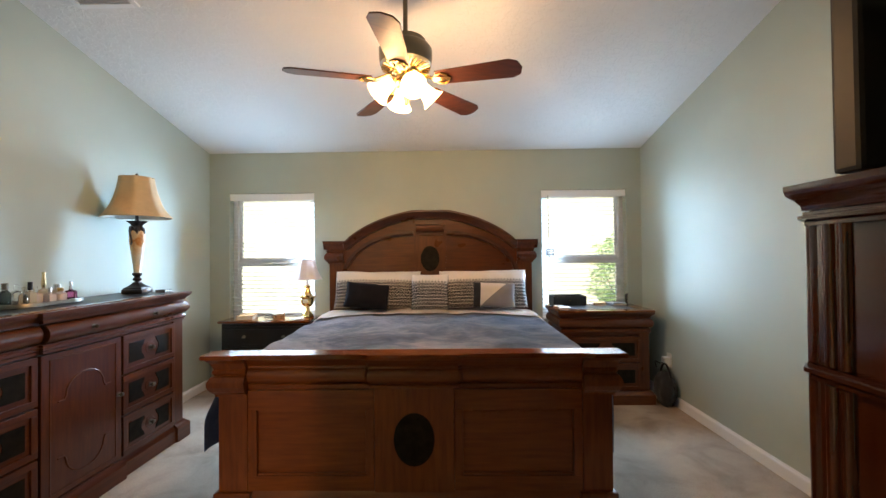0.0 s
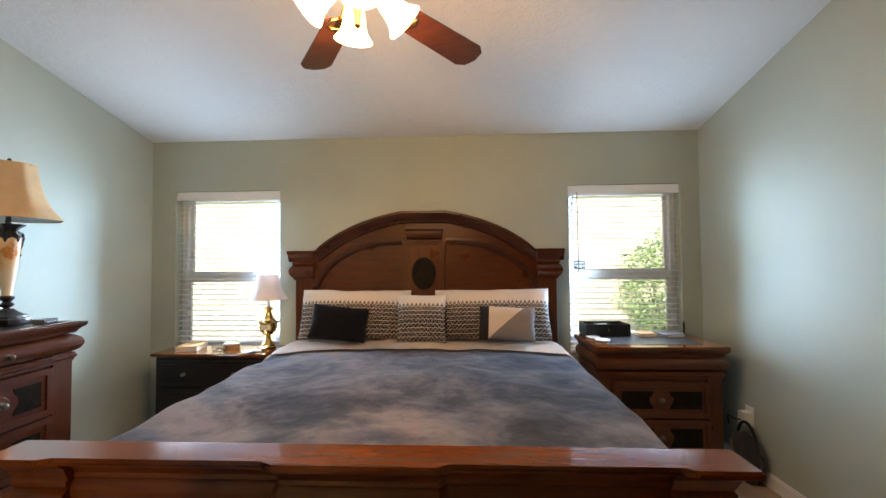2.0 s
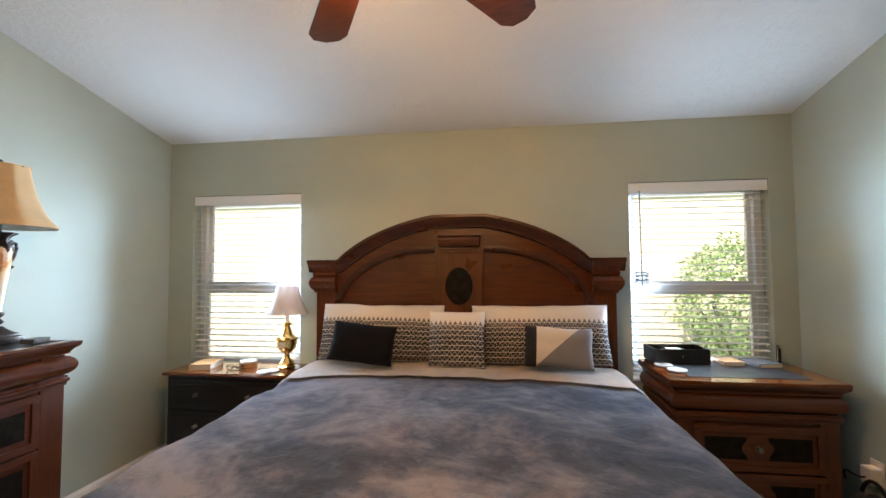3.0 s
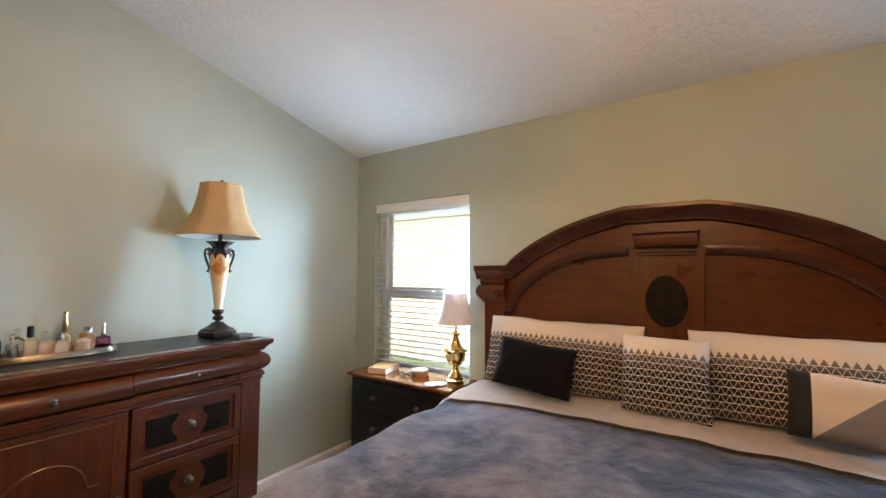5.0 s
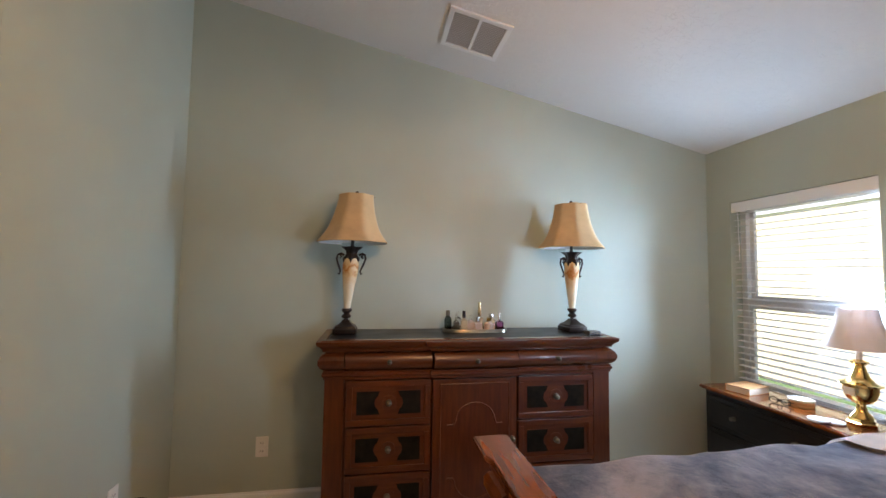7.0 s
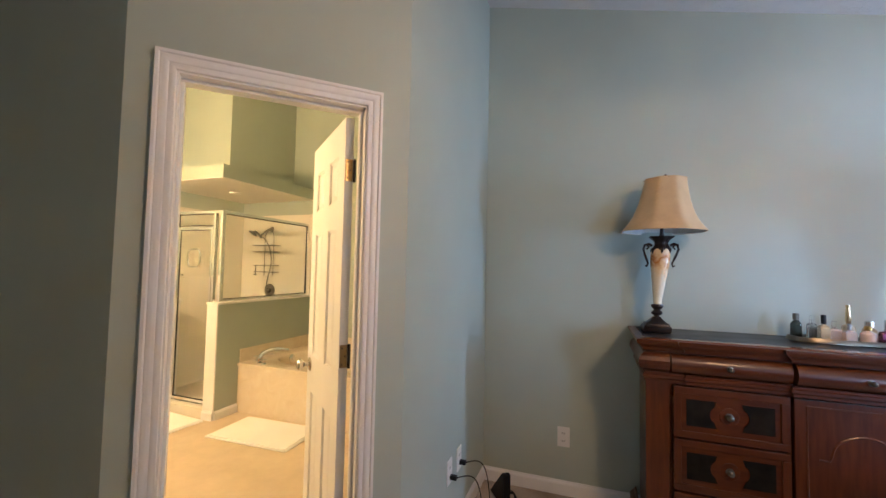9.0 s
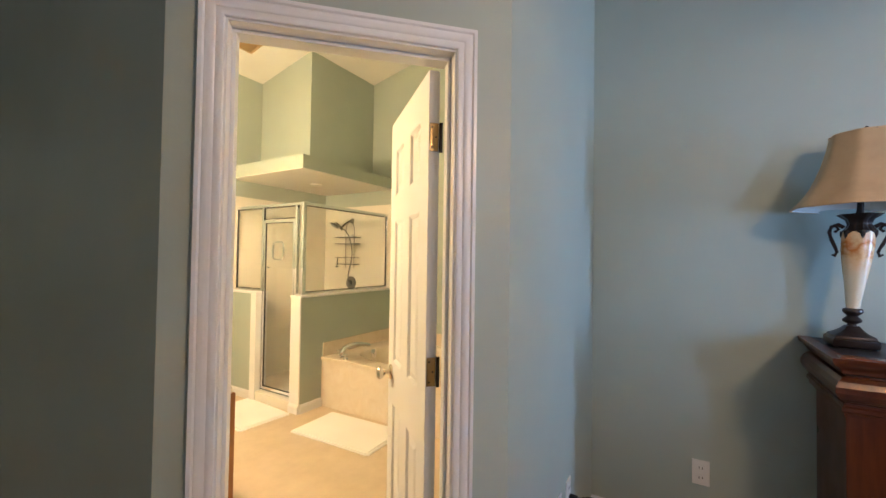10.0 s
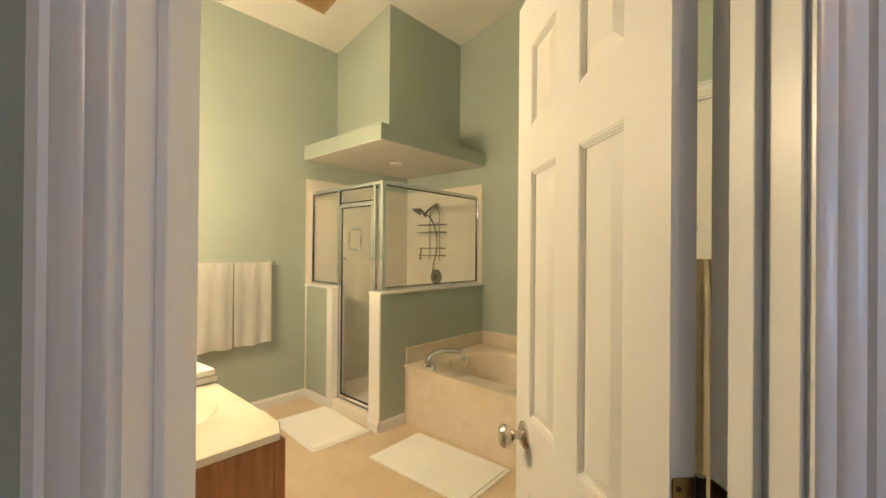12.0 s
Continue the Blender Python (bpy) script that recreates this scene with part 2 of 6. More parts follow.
TRIO = material("pillow_in_black_cream_and_grey", (0.5, 0.5, 0.5), 0.9)
n = Net(TRIO)
sep = n.t.nodes.new("ShaderNodeSeparateXYZ")
tc = n.t.nodes.new("ShaderNodeTexCoord")
n.link(tc.outputs["Object"], sep.inputs[0])
diag = n.math("GREATER_THAN", n.math("SUBTRACT", n.math("MULTIPLY", n.math("ADD", sep.outputs["X"], 0.125), 0.93), sep.outputs["Z"]), 0.0)
black = n.math("LESS_THAN", sep.outputs["X"], -0.125)
n.link(n.mix(black, n.mix(diag, (0.62, 0.55, 0.49), (0.20, 0.19, 0.20)), (0.012, 0.012, 0.014)), n.b.inputs["Base Color"])
n.bump(n.noise(n.coords(), 240, 2), 0.2, 0.002)

ONYX = material("cream_onyx_with_amber_patch", (0.75, 0.62, 0.42), 0.22)
n = Net(ONYX)
sep = n.t.nodes.new("ShaderNodeSeparateXYZ")
tc = n.t.nodes.new("ShaderNodeTexCoord")
n.link(tc.outputs["Object"], sep.inputs[0])
amber = n.ramp(n.math("ADD", sep.outputs["Z"], n.math("MULTIPLY", n.noise(n.coords(), 16, 3), 0.22)), [(0.37, (0.74, 0.66, 0.48)), (0.46, (0.72, 0.52, 0.27)), (0.50, (0.50, 0.19, 0.04)), (0.54, (0.72, 0.52, 0.27))])
n.link(amber, n.b.inputs["Base Color"])
n.b.inputs["Subsurface Weight"].default_value = 0.0


def glowing(name, color, power):
    m = material(name, color, 0.4)
    b = m.node_tree.nodes["Principled BSDF"]
    b.inputs["Emission Color"].default_value = (*color, 1)
    b.inputs["Emission Strength"].default_value = power
    return m


GLOW = glowing("lit_frosted_glass", (1.0, 0.66, 0.28), 2.53)
BULB = glowing("lit_bulb", (1.0, 0.78, 0.45), 11.03)


def glass(name, color, rough=0.0):
    m = material(name, color, rough)
    b = m.node_tree.nodes["Principled BSDF"]
    b.inputs["Transmission Weight"].default_value = 1.0
    b.inputs["IOR"].default_value = 1.45
    return m


GLASS = glass("clear_glass", (0.97, 0.98, 0.97))
PANE = glass("window_glass", (0.98, 1.0, 0.99))
SHOWERGLASS = glass("shower_glass", (0.94, 0.96, 0.94))
VENT_TAN = material("tan_vent_plastic", (0.42, 0.29, 0.12), 0.6)
LIQ_AMBER = glass("amber_perfume", (0.98, 0.84, 0.58), 0.12)
LIQ_PINK = glass("pink_perfume", (1.0, 0.86, 0.80), 0.12)
for liquid in (LIQ_AMBER, LIQ_PINK):
    liquid.node_tree.nodes["Principled BSDF"].inputs["Transmission Weight"].default_value = 0.7
LIQ_PURPLE = glass("purple_perfume", (0.62, 0.20, 0.48))
MIRROR = material("mirror", (0.85, 0.86, 0.86), 0.03, 1.0)
SLAT = material("white_blind_slat", (0.82, 0.84, 0.85), 0.35)
PAPER = material("book_pages", (0.66, 0.60, 0.50), 0.8)
BOOK = material("tan_book_cover", (0.50, 0.27, 0.11), 0.55)
GREYBOOK = material("grey_book_cover", (0.16, 0.155, 0.16), 0.5)
STONE = material("white_round_coaster", (0.62, 0.60, 0.58), 0.6)
GRASS = wall_paint("lawn_grass", (0.07, 0.12, 0.035), 0.8, 60, 0.9)
STUCCO = wall_paint("cream_stucco", (0.74, 0.64, 0.42), 0.2, 60, 0.85)
ROOFTILE = wall_paint("grey_shingle_roof", (0.16, 0.14, 0.12), 0.5, 30, 0.9)
LEAF = wall_paint("bush_leaf", (0.24, 0.33, 0.10), 0.1, 30, 0.5)
BARK = wall_paint("bark", (0.10, 0.07, 0.045), 0.5, 30, 0.9)
RED = material("red_cable", (0.45, 0.04, 0.03), 0.45)


# ---- mesh helpers ----
def part(name, bm, mat, parent=None, label="", smooth=False, kind=""):
    me = bpy.data.meshes.new(name)
    bmesh.ops.recalc_face_normals(bm, faces=bm.faces)
    bm.to_mesh(me)
    bm.free()
    for p in me.polygons:
        p.use_smooth = smooth
    me.materials.append(mat)
    ob = new(name, me)
    if parent is not None:
        ob.parent = parent
    if smooth:
        me.set_sharp_from_angle(angle=radians(38))
    return tagged(ob, label=label, kind=kind)


def thing(name, m, label, category, group=""):
    ob = new(name)
    ob.empty_display_size = 0.1
    ob.matrix_world = m
    return tagged(ob, label, category, group)


def box(bm, x0, x1, y0, y1, z0, z1, bevel=0.0):
    if bevel > 0:
        tmp = bmesh.new()
        box(tmp, x0, x1, y0, y1, z0, z1)
        bmesh.ops.bevel(tmp, geom=list(tmp.edges), offset=bevel, segments=2, affect="EDGES", profile=0.6)
        me = bpy.data.meshes.new("tmp")
        tmp.to_mesh(me)
        tmp.free()
        bm.from_mesh(me)
        bpy.data.meshes.remove(me)
        return bm
    v = [bm.verts.new((x, y, z)) for x in (x0, x1) for y in (y0, y1) for z in (z0, z1)]
    for f4 in ((0, 1, 3, 2), (4, 6, 7, 5), (0, 4, 5, 1), (2, 3, 7, 6), (0, 2, 6, 4), (1, 5, 7, 3)):
        bm.faces.new([v[i] for i in f4])
    return bm


def boxes(*rows, bevel=0.0):
    bm = bmesh.new()
    for r in rows:
        box(bm, *r, bevel=bevel)
    return bm


def prism(bm, pts, y0, y1, axis="y"):
    """A flat outline pulled out along an axis."""
    def at(p, d):
        return {"y": (p[0], d, p[1]), "z": (p[0], p[1], d), "x": (d, p[0], p[1])}[axis]
    a = [bm.verts.new(at(p, y0)) for p in pts]
    b = [bm.verts.new(at(p, y1)) for p in pts]
    bm.faces.new(a)
    bm.faces.new(b[::-1])
    for i in range(len(pts)):
        j = (i + 1) % len(pts)
        bm.faces.new((a[i], a[j], b[j], b[i]))
    return bm


def lathe(bm, prof, steps=24, at=(0, 0, 0), shape=None, cap=True, m=None):
    """Rows of (radius, height) turned about z."""
    rings = []
    for r, z in prof:
        ring = []
        for i in range(steps):
            a = 2 * math.pi * i / steps
            q = r * (shape(a) if shape else 1)
            p = Vector((at[0] + q * math.cos(a), at[1] + q * math.sin(a), at[2] + z))
            ring.append(bm.verts.new(m @ p if m else p))
        rings.append(ring)
    for a, b in zip(rings, rings[1:]):
        for i in range(steps):
            j = (i + 1) % steps
            bm.faces.new((a[i], a[j], b[j], b[i]))
    if cap:
        bm.faces.new(rings[0][::-1])
        bm.faces.new(rings[-1])
    return bm


def sweep(bm, path, prof, closed=False):
    """A moulding: rows of (out, z) carried along a line in the ground plan, mitred; out is to the right of the way."""
    n_ = len(path)
    rings = []
    for i, p in enumerate(path):
        p = Vector(p)
        a = Vector(path[i - 1]) if (i > 0 or closed) else None
        b = Vector(path[(i + 1) % n_]) if (i < n_ - 1 or closed) else None
        d1 = (p - a).normalized() if a is not None else None
        d2 = (b - p).normalized() if b is not None else None
        if d1 is None:
            d1 = d2
        if d2 is None:
            d2 = d1
        n1, n2 = Vector((d1.y, -d1.x)), Vector((d2.y, -d2.x))
        mid = (n1 + n2).normalized()
        k_ = 1 / max(0.3, mid.dot(n1))
        rings.append([bm.verts.new((p.x + mid.x * k_ * o, p.y + mid.y * k_ * o, z)) for o, z in prof])
    pairs = list(zip(rings, rings[1:])) + ([(rings[-1], rings[0])] if closed else [])
    for a, b in pairs:
        for i in range(len(prof)):
            j = (i + 1) % len(prof)
            bm.faces.new((a[i], a[j], b[j], b[i]))
    if not closed:
        bm.faces.new(rings[0])
        bm.faces.new(rings[-1][::-1])
    return bm


def tube(bm, pts, r, steps=8, taper=None):
    pts = [Vector(p) for p in pts]
    rings = []
    up = Vector((0, 0, 1))
    for i, p in enumerate(pts):
        d = (pts[min(i + 1, len(pts) - 1)] - pts[max(i - 1, 0)]).normalized()
        a = d.cross(up)
        if a.length < 0.05:
            a = d.cross(Vector((1, 0, 0)))
        a.normalize()
        b = d.cross(a)
        rr = r * (taper(i / (len(pts) - 1)) if taper else 1)
        rings.append([bm.verts.new(p + a * rr * math.cos(t) + b * rr * math.sin(t)) for t in [2 * math.pi * q / steps for q in range(steps)]])
    for a, b in zip(rings, rings[1:]):
        for i in range(steps):
            j = (i + 1) % steps
            bm.faces.new((a[i], a[j], b[j], b[i]))
    bm.faces.new(rings[0][::-1])
    bm.faces.new(rings[-1])
    return bm


def bez(p0, p1, p2, p3, n_=12):
    p0, p1, p2, p3 = map(Vector, (p0, p1, p2, p3))
    return [(1 - t) ** 3 * p0 + 3 * (1 - t) ** 2 * t * p1 + 3 * (1 - t) * t * t * p2 + t ** 3 * p3 for t in [i / n_ for i in range(n_ + 1)]]


def swap(bm, m):
    bmesh.ops.transform(bm, matrix=m, verts=bm.verts)
    return bm


# ---- the room's shell ----
SLOPE, RIDGE_Y = 0.228, -1.43
XL, XR, YB, YN = -2.46, 2.04, 4.235, 0.46
XD, YE = -0.503, -2.05
DC, EL = Vector((-1.16, 0.46)), Vector((-0.503, -0.197))
BX0, BY0, BX1, BY1 = -3.77, -3.143, -0.612, 0.345


def top(y):
    z = 2.44 + SLOPE * (4.235 - y)
    return z if y > RIDGE_Y else 2.44 + SLOPE * (4.235 - RIDGE_Y) - SLOPE * (RIDGE_Y - y)


def wall(name, p0, p1, thick, openings=(), mat=None, z_top=None, ext=(0, 0)):
    """A wall whose room face runs from p0 to p1; its body lies to the left of that way. openings: rows of (from, to, bottom, top)."""
    p0, p1 = Vector(p0), Vector(p1)
    d = (p1 - p0).normalized()
    length = (p1 - p0).length
    nrm = Vector((-d.y, d.x)) * thick
    cuts = {-ext[0], length + ext[1]}
    for o in openings:
        cuts |= {o[0], o[1]}
    for a in (0, thick):
        y = p0.y + nrm.y * (a / thick)
        if abs(d.y) > 0.1:
            s = (RIDGE_Y - y) / d.y
            if 0.02 < s < length - 0.02 and abs(d.x) < 0.01:
                cuts.add(s)
    cuts = sorted(cuts)
    bm = bmesh.new()
    for a, b in zip(cuts, cuts[1:]):
        mid = (a + b) / 2
        spans = [(0, None)]
        for o in openings:
            if o[0] < mid < o[1]:
                spans = ([(0, o[2])] if o[2] > 0.01 else []) + [(o[3], None)]
        q = [p0 + d * a, p0 + d * b, p0 + d * b + nrm, p0 + d * a + nrm]
        for lo, hi in spans:
            low = [bm.verts.new((v_.x, v_.y, lo)) for v_ in q]
            high = [bm.verts.new((v_.x, v_.y, hi if hi is not None else (z_top if z_top else top(v_.y) + 0.03))) for v_ in q]
            bm.faces.new(low[::-1])
            bm.faces.new(high)
            for i in range(4):
                j = (i + 1) % 4
                bm.faces.new((low[i], low[j], high[j], high[i]))
    bmesh.ops.remove_doubles(bm, verts=bm.verts, dist=0.0005)
    inner = [f_ for f_ in bm.faces if sum(1 for e in f_.edges if len(e.link_faces) > 2) >= 1]
    return part(name, bm, mat or PAINT, kind="structure")


W1, W2 = (-2.25, -1.355, 0.68, 2.015), (1.01, 1.887, 0.68, 2.015)
wall("wall_north", (XR, YB), (XL, YB), -0.16, [(XR - W2[1], XR - W2[0], W2[2], W2[3]), (XR - W1[1], XR - W1[0], W1[2], W1[3])], ext=(0.15, 0.15))
wall("wall_west", (XL, YN - 0.115), (XL, YB), 0.12)
wall("wall_east", (XR, YB), (XR, -2.35), 0.15)
wall("wall_alcove", (DC.x, YN), (XL, YN), 0.115)
wall("wall_diagonal", (EL.x, EL.y), (DC.x, DC.y), 0.115, [(0.938 - 0.805, 0.938 - 0.161, 0, 2.05)])
wall("wall_hall", (XD, YE), (XD, EL.y), 0.115)
wall("wall_hall_end", (0.75, YE), (XD - 0.115, YE), 0.12, [(0.42, 1.18, 0, 2.04)])
wall("wall_closet_side", (0.75, YN - 0.04), (0.75, -5.0), 0.115)
wall("wall_far_south", (0.75, -5.0), (-2.2, -5.0), 0.12, ext=(0.12, 0.12))
wall("wall_far_west", (-2.2, -5.0), (-2.2, BY0 - 0.12), 0.12)
wall("wall_closet_front", (XR, YN - 0.04), (0.75, YN - 0.04), 0.115)
wall("wall_bath_south", (BX0, BY0), (BX1, BY0), -0.12, ext=(0.12, 0.12))
wall("wall_bath_west", (BX0, -0.5), (BX0, BY0), -0.12)
wall("wall_bath_east", (BX1, YE - 0.12), (BX1, BY0), 0.115)
wall("wall_bath_closet", (-2.48, BY1), (-2.48, -0.5), -0.1, [(0.22, 0.82, 0, 2.04)])
wall("wall_tub_end", (-2.482, -0.5), (BX0 - 0.12, -0.5), -0.1)
wall("wall_bath_north", (-3.2, 0.345), (-2.46, 0.345), 0.11)
wall("wall_closet_back", (-3.2, 0.345), (-3.2, -0.4), -0.1)

bm = bmesh.new()
for a, b in ((4.6, RIDGE_Y), (RIDGE_Y, -5.2)):
    prism(bm, [(a, top(a)), (b, top(b)), (b, top(b) + 0.12), (a, top(a) + 0.12)], -0.497 - 0.06, 2.3, "x")
prism(bm, [(4.6, top(4.6)), (0.40, top(0.40)), (0.40, top(0.40) + 0.12), (4.6, top(4.6) + 0.12)], -2.7, -0.557, "x")
prism(bm, [(-3.4, top(-3.4)), (-5.2, top(-5.2)), (-5.2, top(-5.2) + 0.12), (-3.4, top(-3.4) + 0.12)], -2.4, -0.557, "x")
part("ceiling", bm, CEIL, kind="structure")
bm = bmesh.new()
for a, b in ((0.40, RIDGE_Y), (RIDGE_Y, -3.4)):
    prism(bm, [(a, top(a)), (b, top(b)), (b, top(b) + 0.12), (a, top(a) + 0.12)], -4.0, -0.557, "x")
part("bathroom_ceiling", bm, CEIL_BATH, kind="structure")

part("floor", boxes((-2.55, 2.15, YE - 0.06, 4.35, -0.2, 0.0)), CARPET, kind="structure")
part("far_room_floor", boxes((-0.55, 0.86, -5.1, YE - 0.06, -0.2, 0.004), (-2.35, -0.55, -5.1, BY0 - 0.12, -0.2, 0.004)), VINYL, kind="structure")
bm = bmesh.new()
prism(bm, [(-3.89, -3.26), (-0.60, -3.26), (-0.60, -0.24), (-1.19, 0.35), (-3.3, 0.35), (-3.89, -0.2)], -0.05, 0.006, "z")
part("bathroom_floor", bm, VINYL, kind="structure")

BASE = [(0, 0), (0.014, 0), (0.014, 0.065), (0.011, 0.074), (0.006, 0.080), (0.004, 0.088), (0, 0.088)]
bm = bmesh.new()
sweep(bm, [(DC.x + 0.05, DC.y - 0.05), (DC.x, YN), (XL, YN), (XL, YB), (XR, YB), (XR, YN - 0.04), (0.75, YN - 0.04), (0.75, YE)], BASE)
sweep(bm, [(XD, YE), (XD, EL.y), (EL.x - 0.03, EL.y + 0.03)], BASE)
part("baseboard", bm, TRIM, kind="structure")

# ---- the bed ----
def arc_outline(x0, x1, z_side, xa, xb, z_top_, flat0, flat1, n_=10):
    """The outline of the headboard's crest: caps, two arcs and a flat."""
    def curve(q0, q1, q2):
        return [tuple((1 - t) ** 2 * Vector(q0) + 2 * (1 - t) * t * Vector(q1) + t * t * Vector(q2)) for t in [i / n_ for i in range(n_ + 1)]]
    up_ = curve((xa, z_side), (xa + (flat0 - xa) * 0.36, z_side + (z_top_ - z_side) * 0.74), (flat0, z_top_))
    down_ = curve((flat1, z_top_), (xb + (flat1 - xb) * 0.36, z_side + (z_top_ - z_side) * 0.74), (xb, z_side))
    return [(x0, z_side)] + up_ + down_ + [(x1, z_side)]


def crest(bm, line, prof):
    """A moulding along a line in the upright x-z plane; prof: rows of (front, up)."""
    rings = []
    for i, p in enumerate(line):
        a, b = Vector(line[max(i - 1, 0)]), Vector(line[min(i + 1, len(line) - 1)])
        d = (b - a).normalized()
        nn = Vector((-d.y, d.x))
        rings.append([bm.verts.new((p[0] + nn.x * u_, -o, p[1] + nn.y * u_)) for o, u_ in prof])
    for a, b in zip(rings, rings[1:]):
        for i in range(len(prof)):
            j = (i + 1) % len(prof)
            bm.faces.new((a[i], a[j], b[j], b[i]))
    bm.faces.new(rings[0])
    bm.faces.new(rings[-1][::-1])
    return bm


def oval(bm, cx, cz, rx, rz, y0, y1, n_=28):
    return prism(bm, [(cx + rx * math.cos(2 * math.pi * i / n_), cz + rz * math.sin(2 * math.pi * i / n_)) for i in range(n_)], y0, y1)


SCROLL = [(0.0, 0.0), (0.012, 0.0), (0.012, 0.012), (0.030, 0.030), (0.043, 0.055), (0.043, 0.080), (0.030, 0.103), (0.014, 0.112), (0.022, 0.122), (0.022, 0.134), (0.016, 0.142), (0.030, 0.175), (0.052, 0.198), (0.055, 0.215), (0.0, 0.215)]


def posts(bed, y_front, depth, z_top_, width, back, mat):
    """The two molded posts at the ends of a head- or footboard."""
    for s in (-1, 1):
        xo = s * (width / 2 - 0.055)
        x0, x1 = sorted((xo, xo - s * 0.15))
        bm = bmesh.new()
        box(bm, x0, x1, y_front, y_front + depth, 0.14, z_top_ - 0.215, 0.004)
        box(bm, x0 - 0.02, x1 + 0.02, y_front - 0.02, y_front + depth + 0.02, 0.0, 0.14, 0.008)
        prof = [(o * 0.95, z_top_ - 0.225 + z) for o, z in SCROLL]
        if s > 0:
            path = [(x0, y_front), (x1, y_front), (x1, y_front + depth), (x0, y_front + depth)][:4 if back else 3]
        else:
            path = [(x1, y_front + depth), (x0, y_front + depth), (x0, y_front), (x1, y_front)][0 if back else 1:]
        sweep(bm, [(p, q) for p, q in path], prof)
        box(bm, x0 + 0.005, x1 - 0.005, y_front + 0.01, y_front + depth - 0.01, z_top_ - 0.215, z_top_ - 0.01)
        part("post", bm, mat, bed)


BCX = -0.14
bed = thing("bed", pose(BCX, 4.08, 0), "cherry wood king bed with arched headboard, made up with pillows", "bed")
line = arc_outline(-1.07, 1.07, 1.475, -0.845, 0.845, 1.775, -0.175, 0.175)
bm = bmesh.new()
prism(bm, [(-1.0, 0.20)] + [(max(-1.0, min(1.0, x)), z - 0.01) for x, z in line] + [(1.0, 0.20)], 0.02, 0.07)
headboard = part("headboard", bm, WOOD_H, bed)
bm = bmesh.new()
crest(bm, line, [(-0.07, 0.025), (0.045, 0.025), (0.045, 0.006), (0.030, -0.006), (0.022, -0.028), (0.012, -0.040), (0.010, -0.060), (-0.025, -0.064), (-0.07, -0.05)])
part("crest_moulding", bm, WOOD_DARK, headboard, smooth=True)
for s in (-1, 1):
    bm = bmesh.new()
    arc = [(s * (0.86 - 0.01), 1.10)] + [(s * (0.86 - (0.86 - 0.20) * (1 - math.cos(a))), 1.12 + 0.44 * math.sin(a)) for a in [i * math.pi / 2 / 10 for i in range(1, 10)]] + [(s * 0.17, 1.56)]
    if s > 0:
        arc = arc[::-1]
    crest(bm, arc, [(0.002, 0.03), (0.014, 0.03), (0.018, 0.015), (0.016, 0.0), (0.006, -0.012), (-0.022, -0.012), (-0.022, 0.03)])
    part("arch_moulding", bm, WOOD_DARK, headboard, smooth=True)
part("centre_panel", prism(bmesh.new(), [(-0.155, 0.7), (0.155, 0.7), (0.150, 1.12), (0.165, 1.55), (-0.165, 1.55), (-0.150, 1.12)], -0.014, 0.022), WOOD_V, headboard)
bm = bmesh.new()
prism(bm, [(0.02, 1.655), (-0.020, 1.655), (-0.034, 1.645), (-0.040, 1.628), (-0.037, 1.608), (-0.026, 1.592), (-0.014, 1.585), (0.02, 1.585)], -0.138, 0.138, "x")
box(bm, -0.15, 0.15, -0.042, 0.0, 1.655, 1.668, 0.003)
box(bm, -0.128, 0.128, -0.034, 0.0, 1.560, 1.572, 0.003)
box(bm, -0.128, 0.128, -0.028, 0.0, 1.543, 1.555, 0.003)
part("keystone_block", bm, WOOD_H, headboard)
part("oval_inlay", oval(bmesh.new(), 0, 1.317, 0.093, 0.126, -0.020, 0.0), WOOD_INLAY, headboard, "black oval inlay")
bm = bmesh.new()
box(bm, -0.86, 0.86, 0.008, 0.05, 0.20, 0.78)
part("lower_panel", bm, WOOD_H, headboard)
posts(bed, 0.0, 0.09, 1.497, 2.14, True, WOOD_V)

# footboard: local y of its face is -2.0
FY = -1.96
bm = bmesh.new()
box(bm, -0.93, 0.93, FY + 0.02, FY + 0.052, 0.10, 0.80)
footboard = part("footboard", bm, BED_LIT_H, bed)
bm = bmesh.new()
ZF = 0.858
prism(bm, [(-1.07, FY - 0.08), (-0.90, FY - 0.08), (-0.875, FY - 0.055), (-0.26, FY - 0.055), (-0.225, FY - 0.085), (0.225, FY - 0.085), (0.26, FY - 0.055), (0.875, FY - 0.055), (0.90, FY - 0.08), (1.07, FY - 0.08), (1.07, FY + 0.055), (-1.07, FY + 0.055)], ZF - 0.022, ZF, "z")
bmesh.ops.bevel(bm, geom=list(bm.edges), offset=0.005, segments=2, affect="EDGES")
part("top_rail", bm, WOOD_TOP, footboard)
FRIEZE = [(0.0, 0.0), (0.010, 0.0), (0.010, 0.012), (0.004, 0.018), (0.022, 0.032), (0.030, 0.055), (0.028, 0.078), (0.014, 0.095), (0.018, 0.102), (0.014, 0.112), (0.028, 0.135), (0.046, 0.150), (0.050, 0.162), (0.0, 0.162)]
bm = bmesh.new()
sweep(bm, [(-0.864, FY + 0.02), (-0.24, FY + 0.02), (-0.22, FY - 0.005), (0.22, FY - 0.005), (0.24, FY + 0.02), (0.864, FY + 0.02)], [(o, z + ZF - 0.185) for o, z in FRIEZE])
part("frieze", bm, BED_LIT_H, footboard, smooth=True)
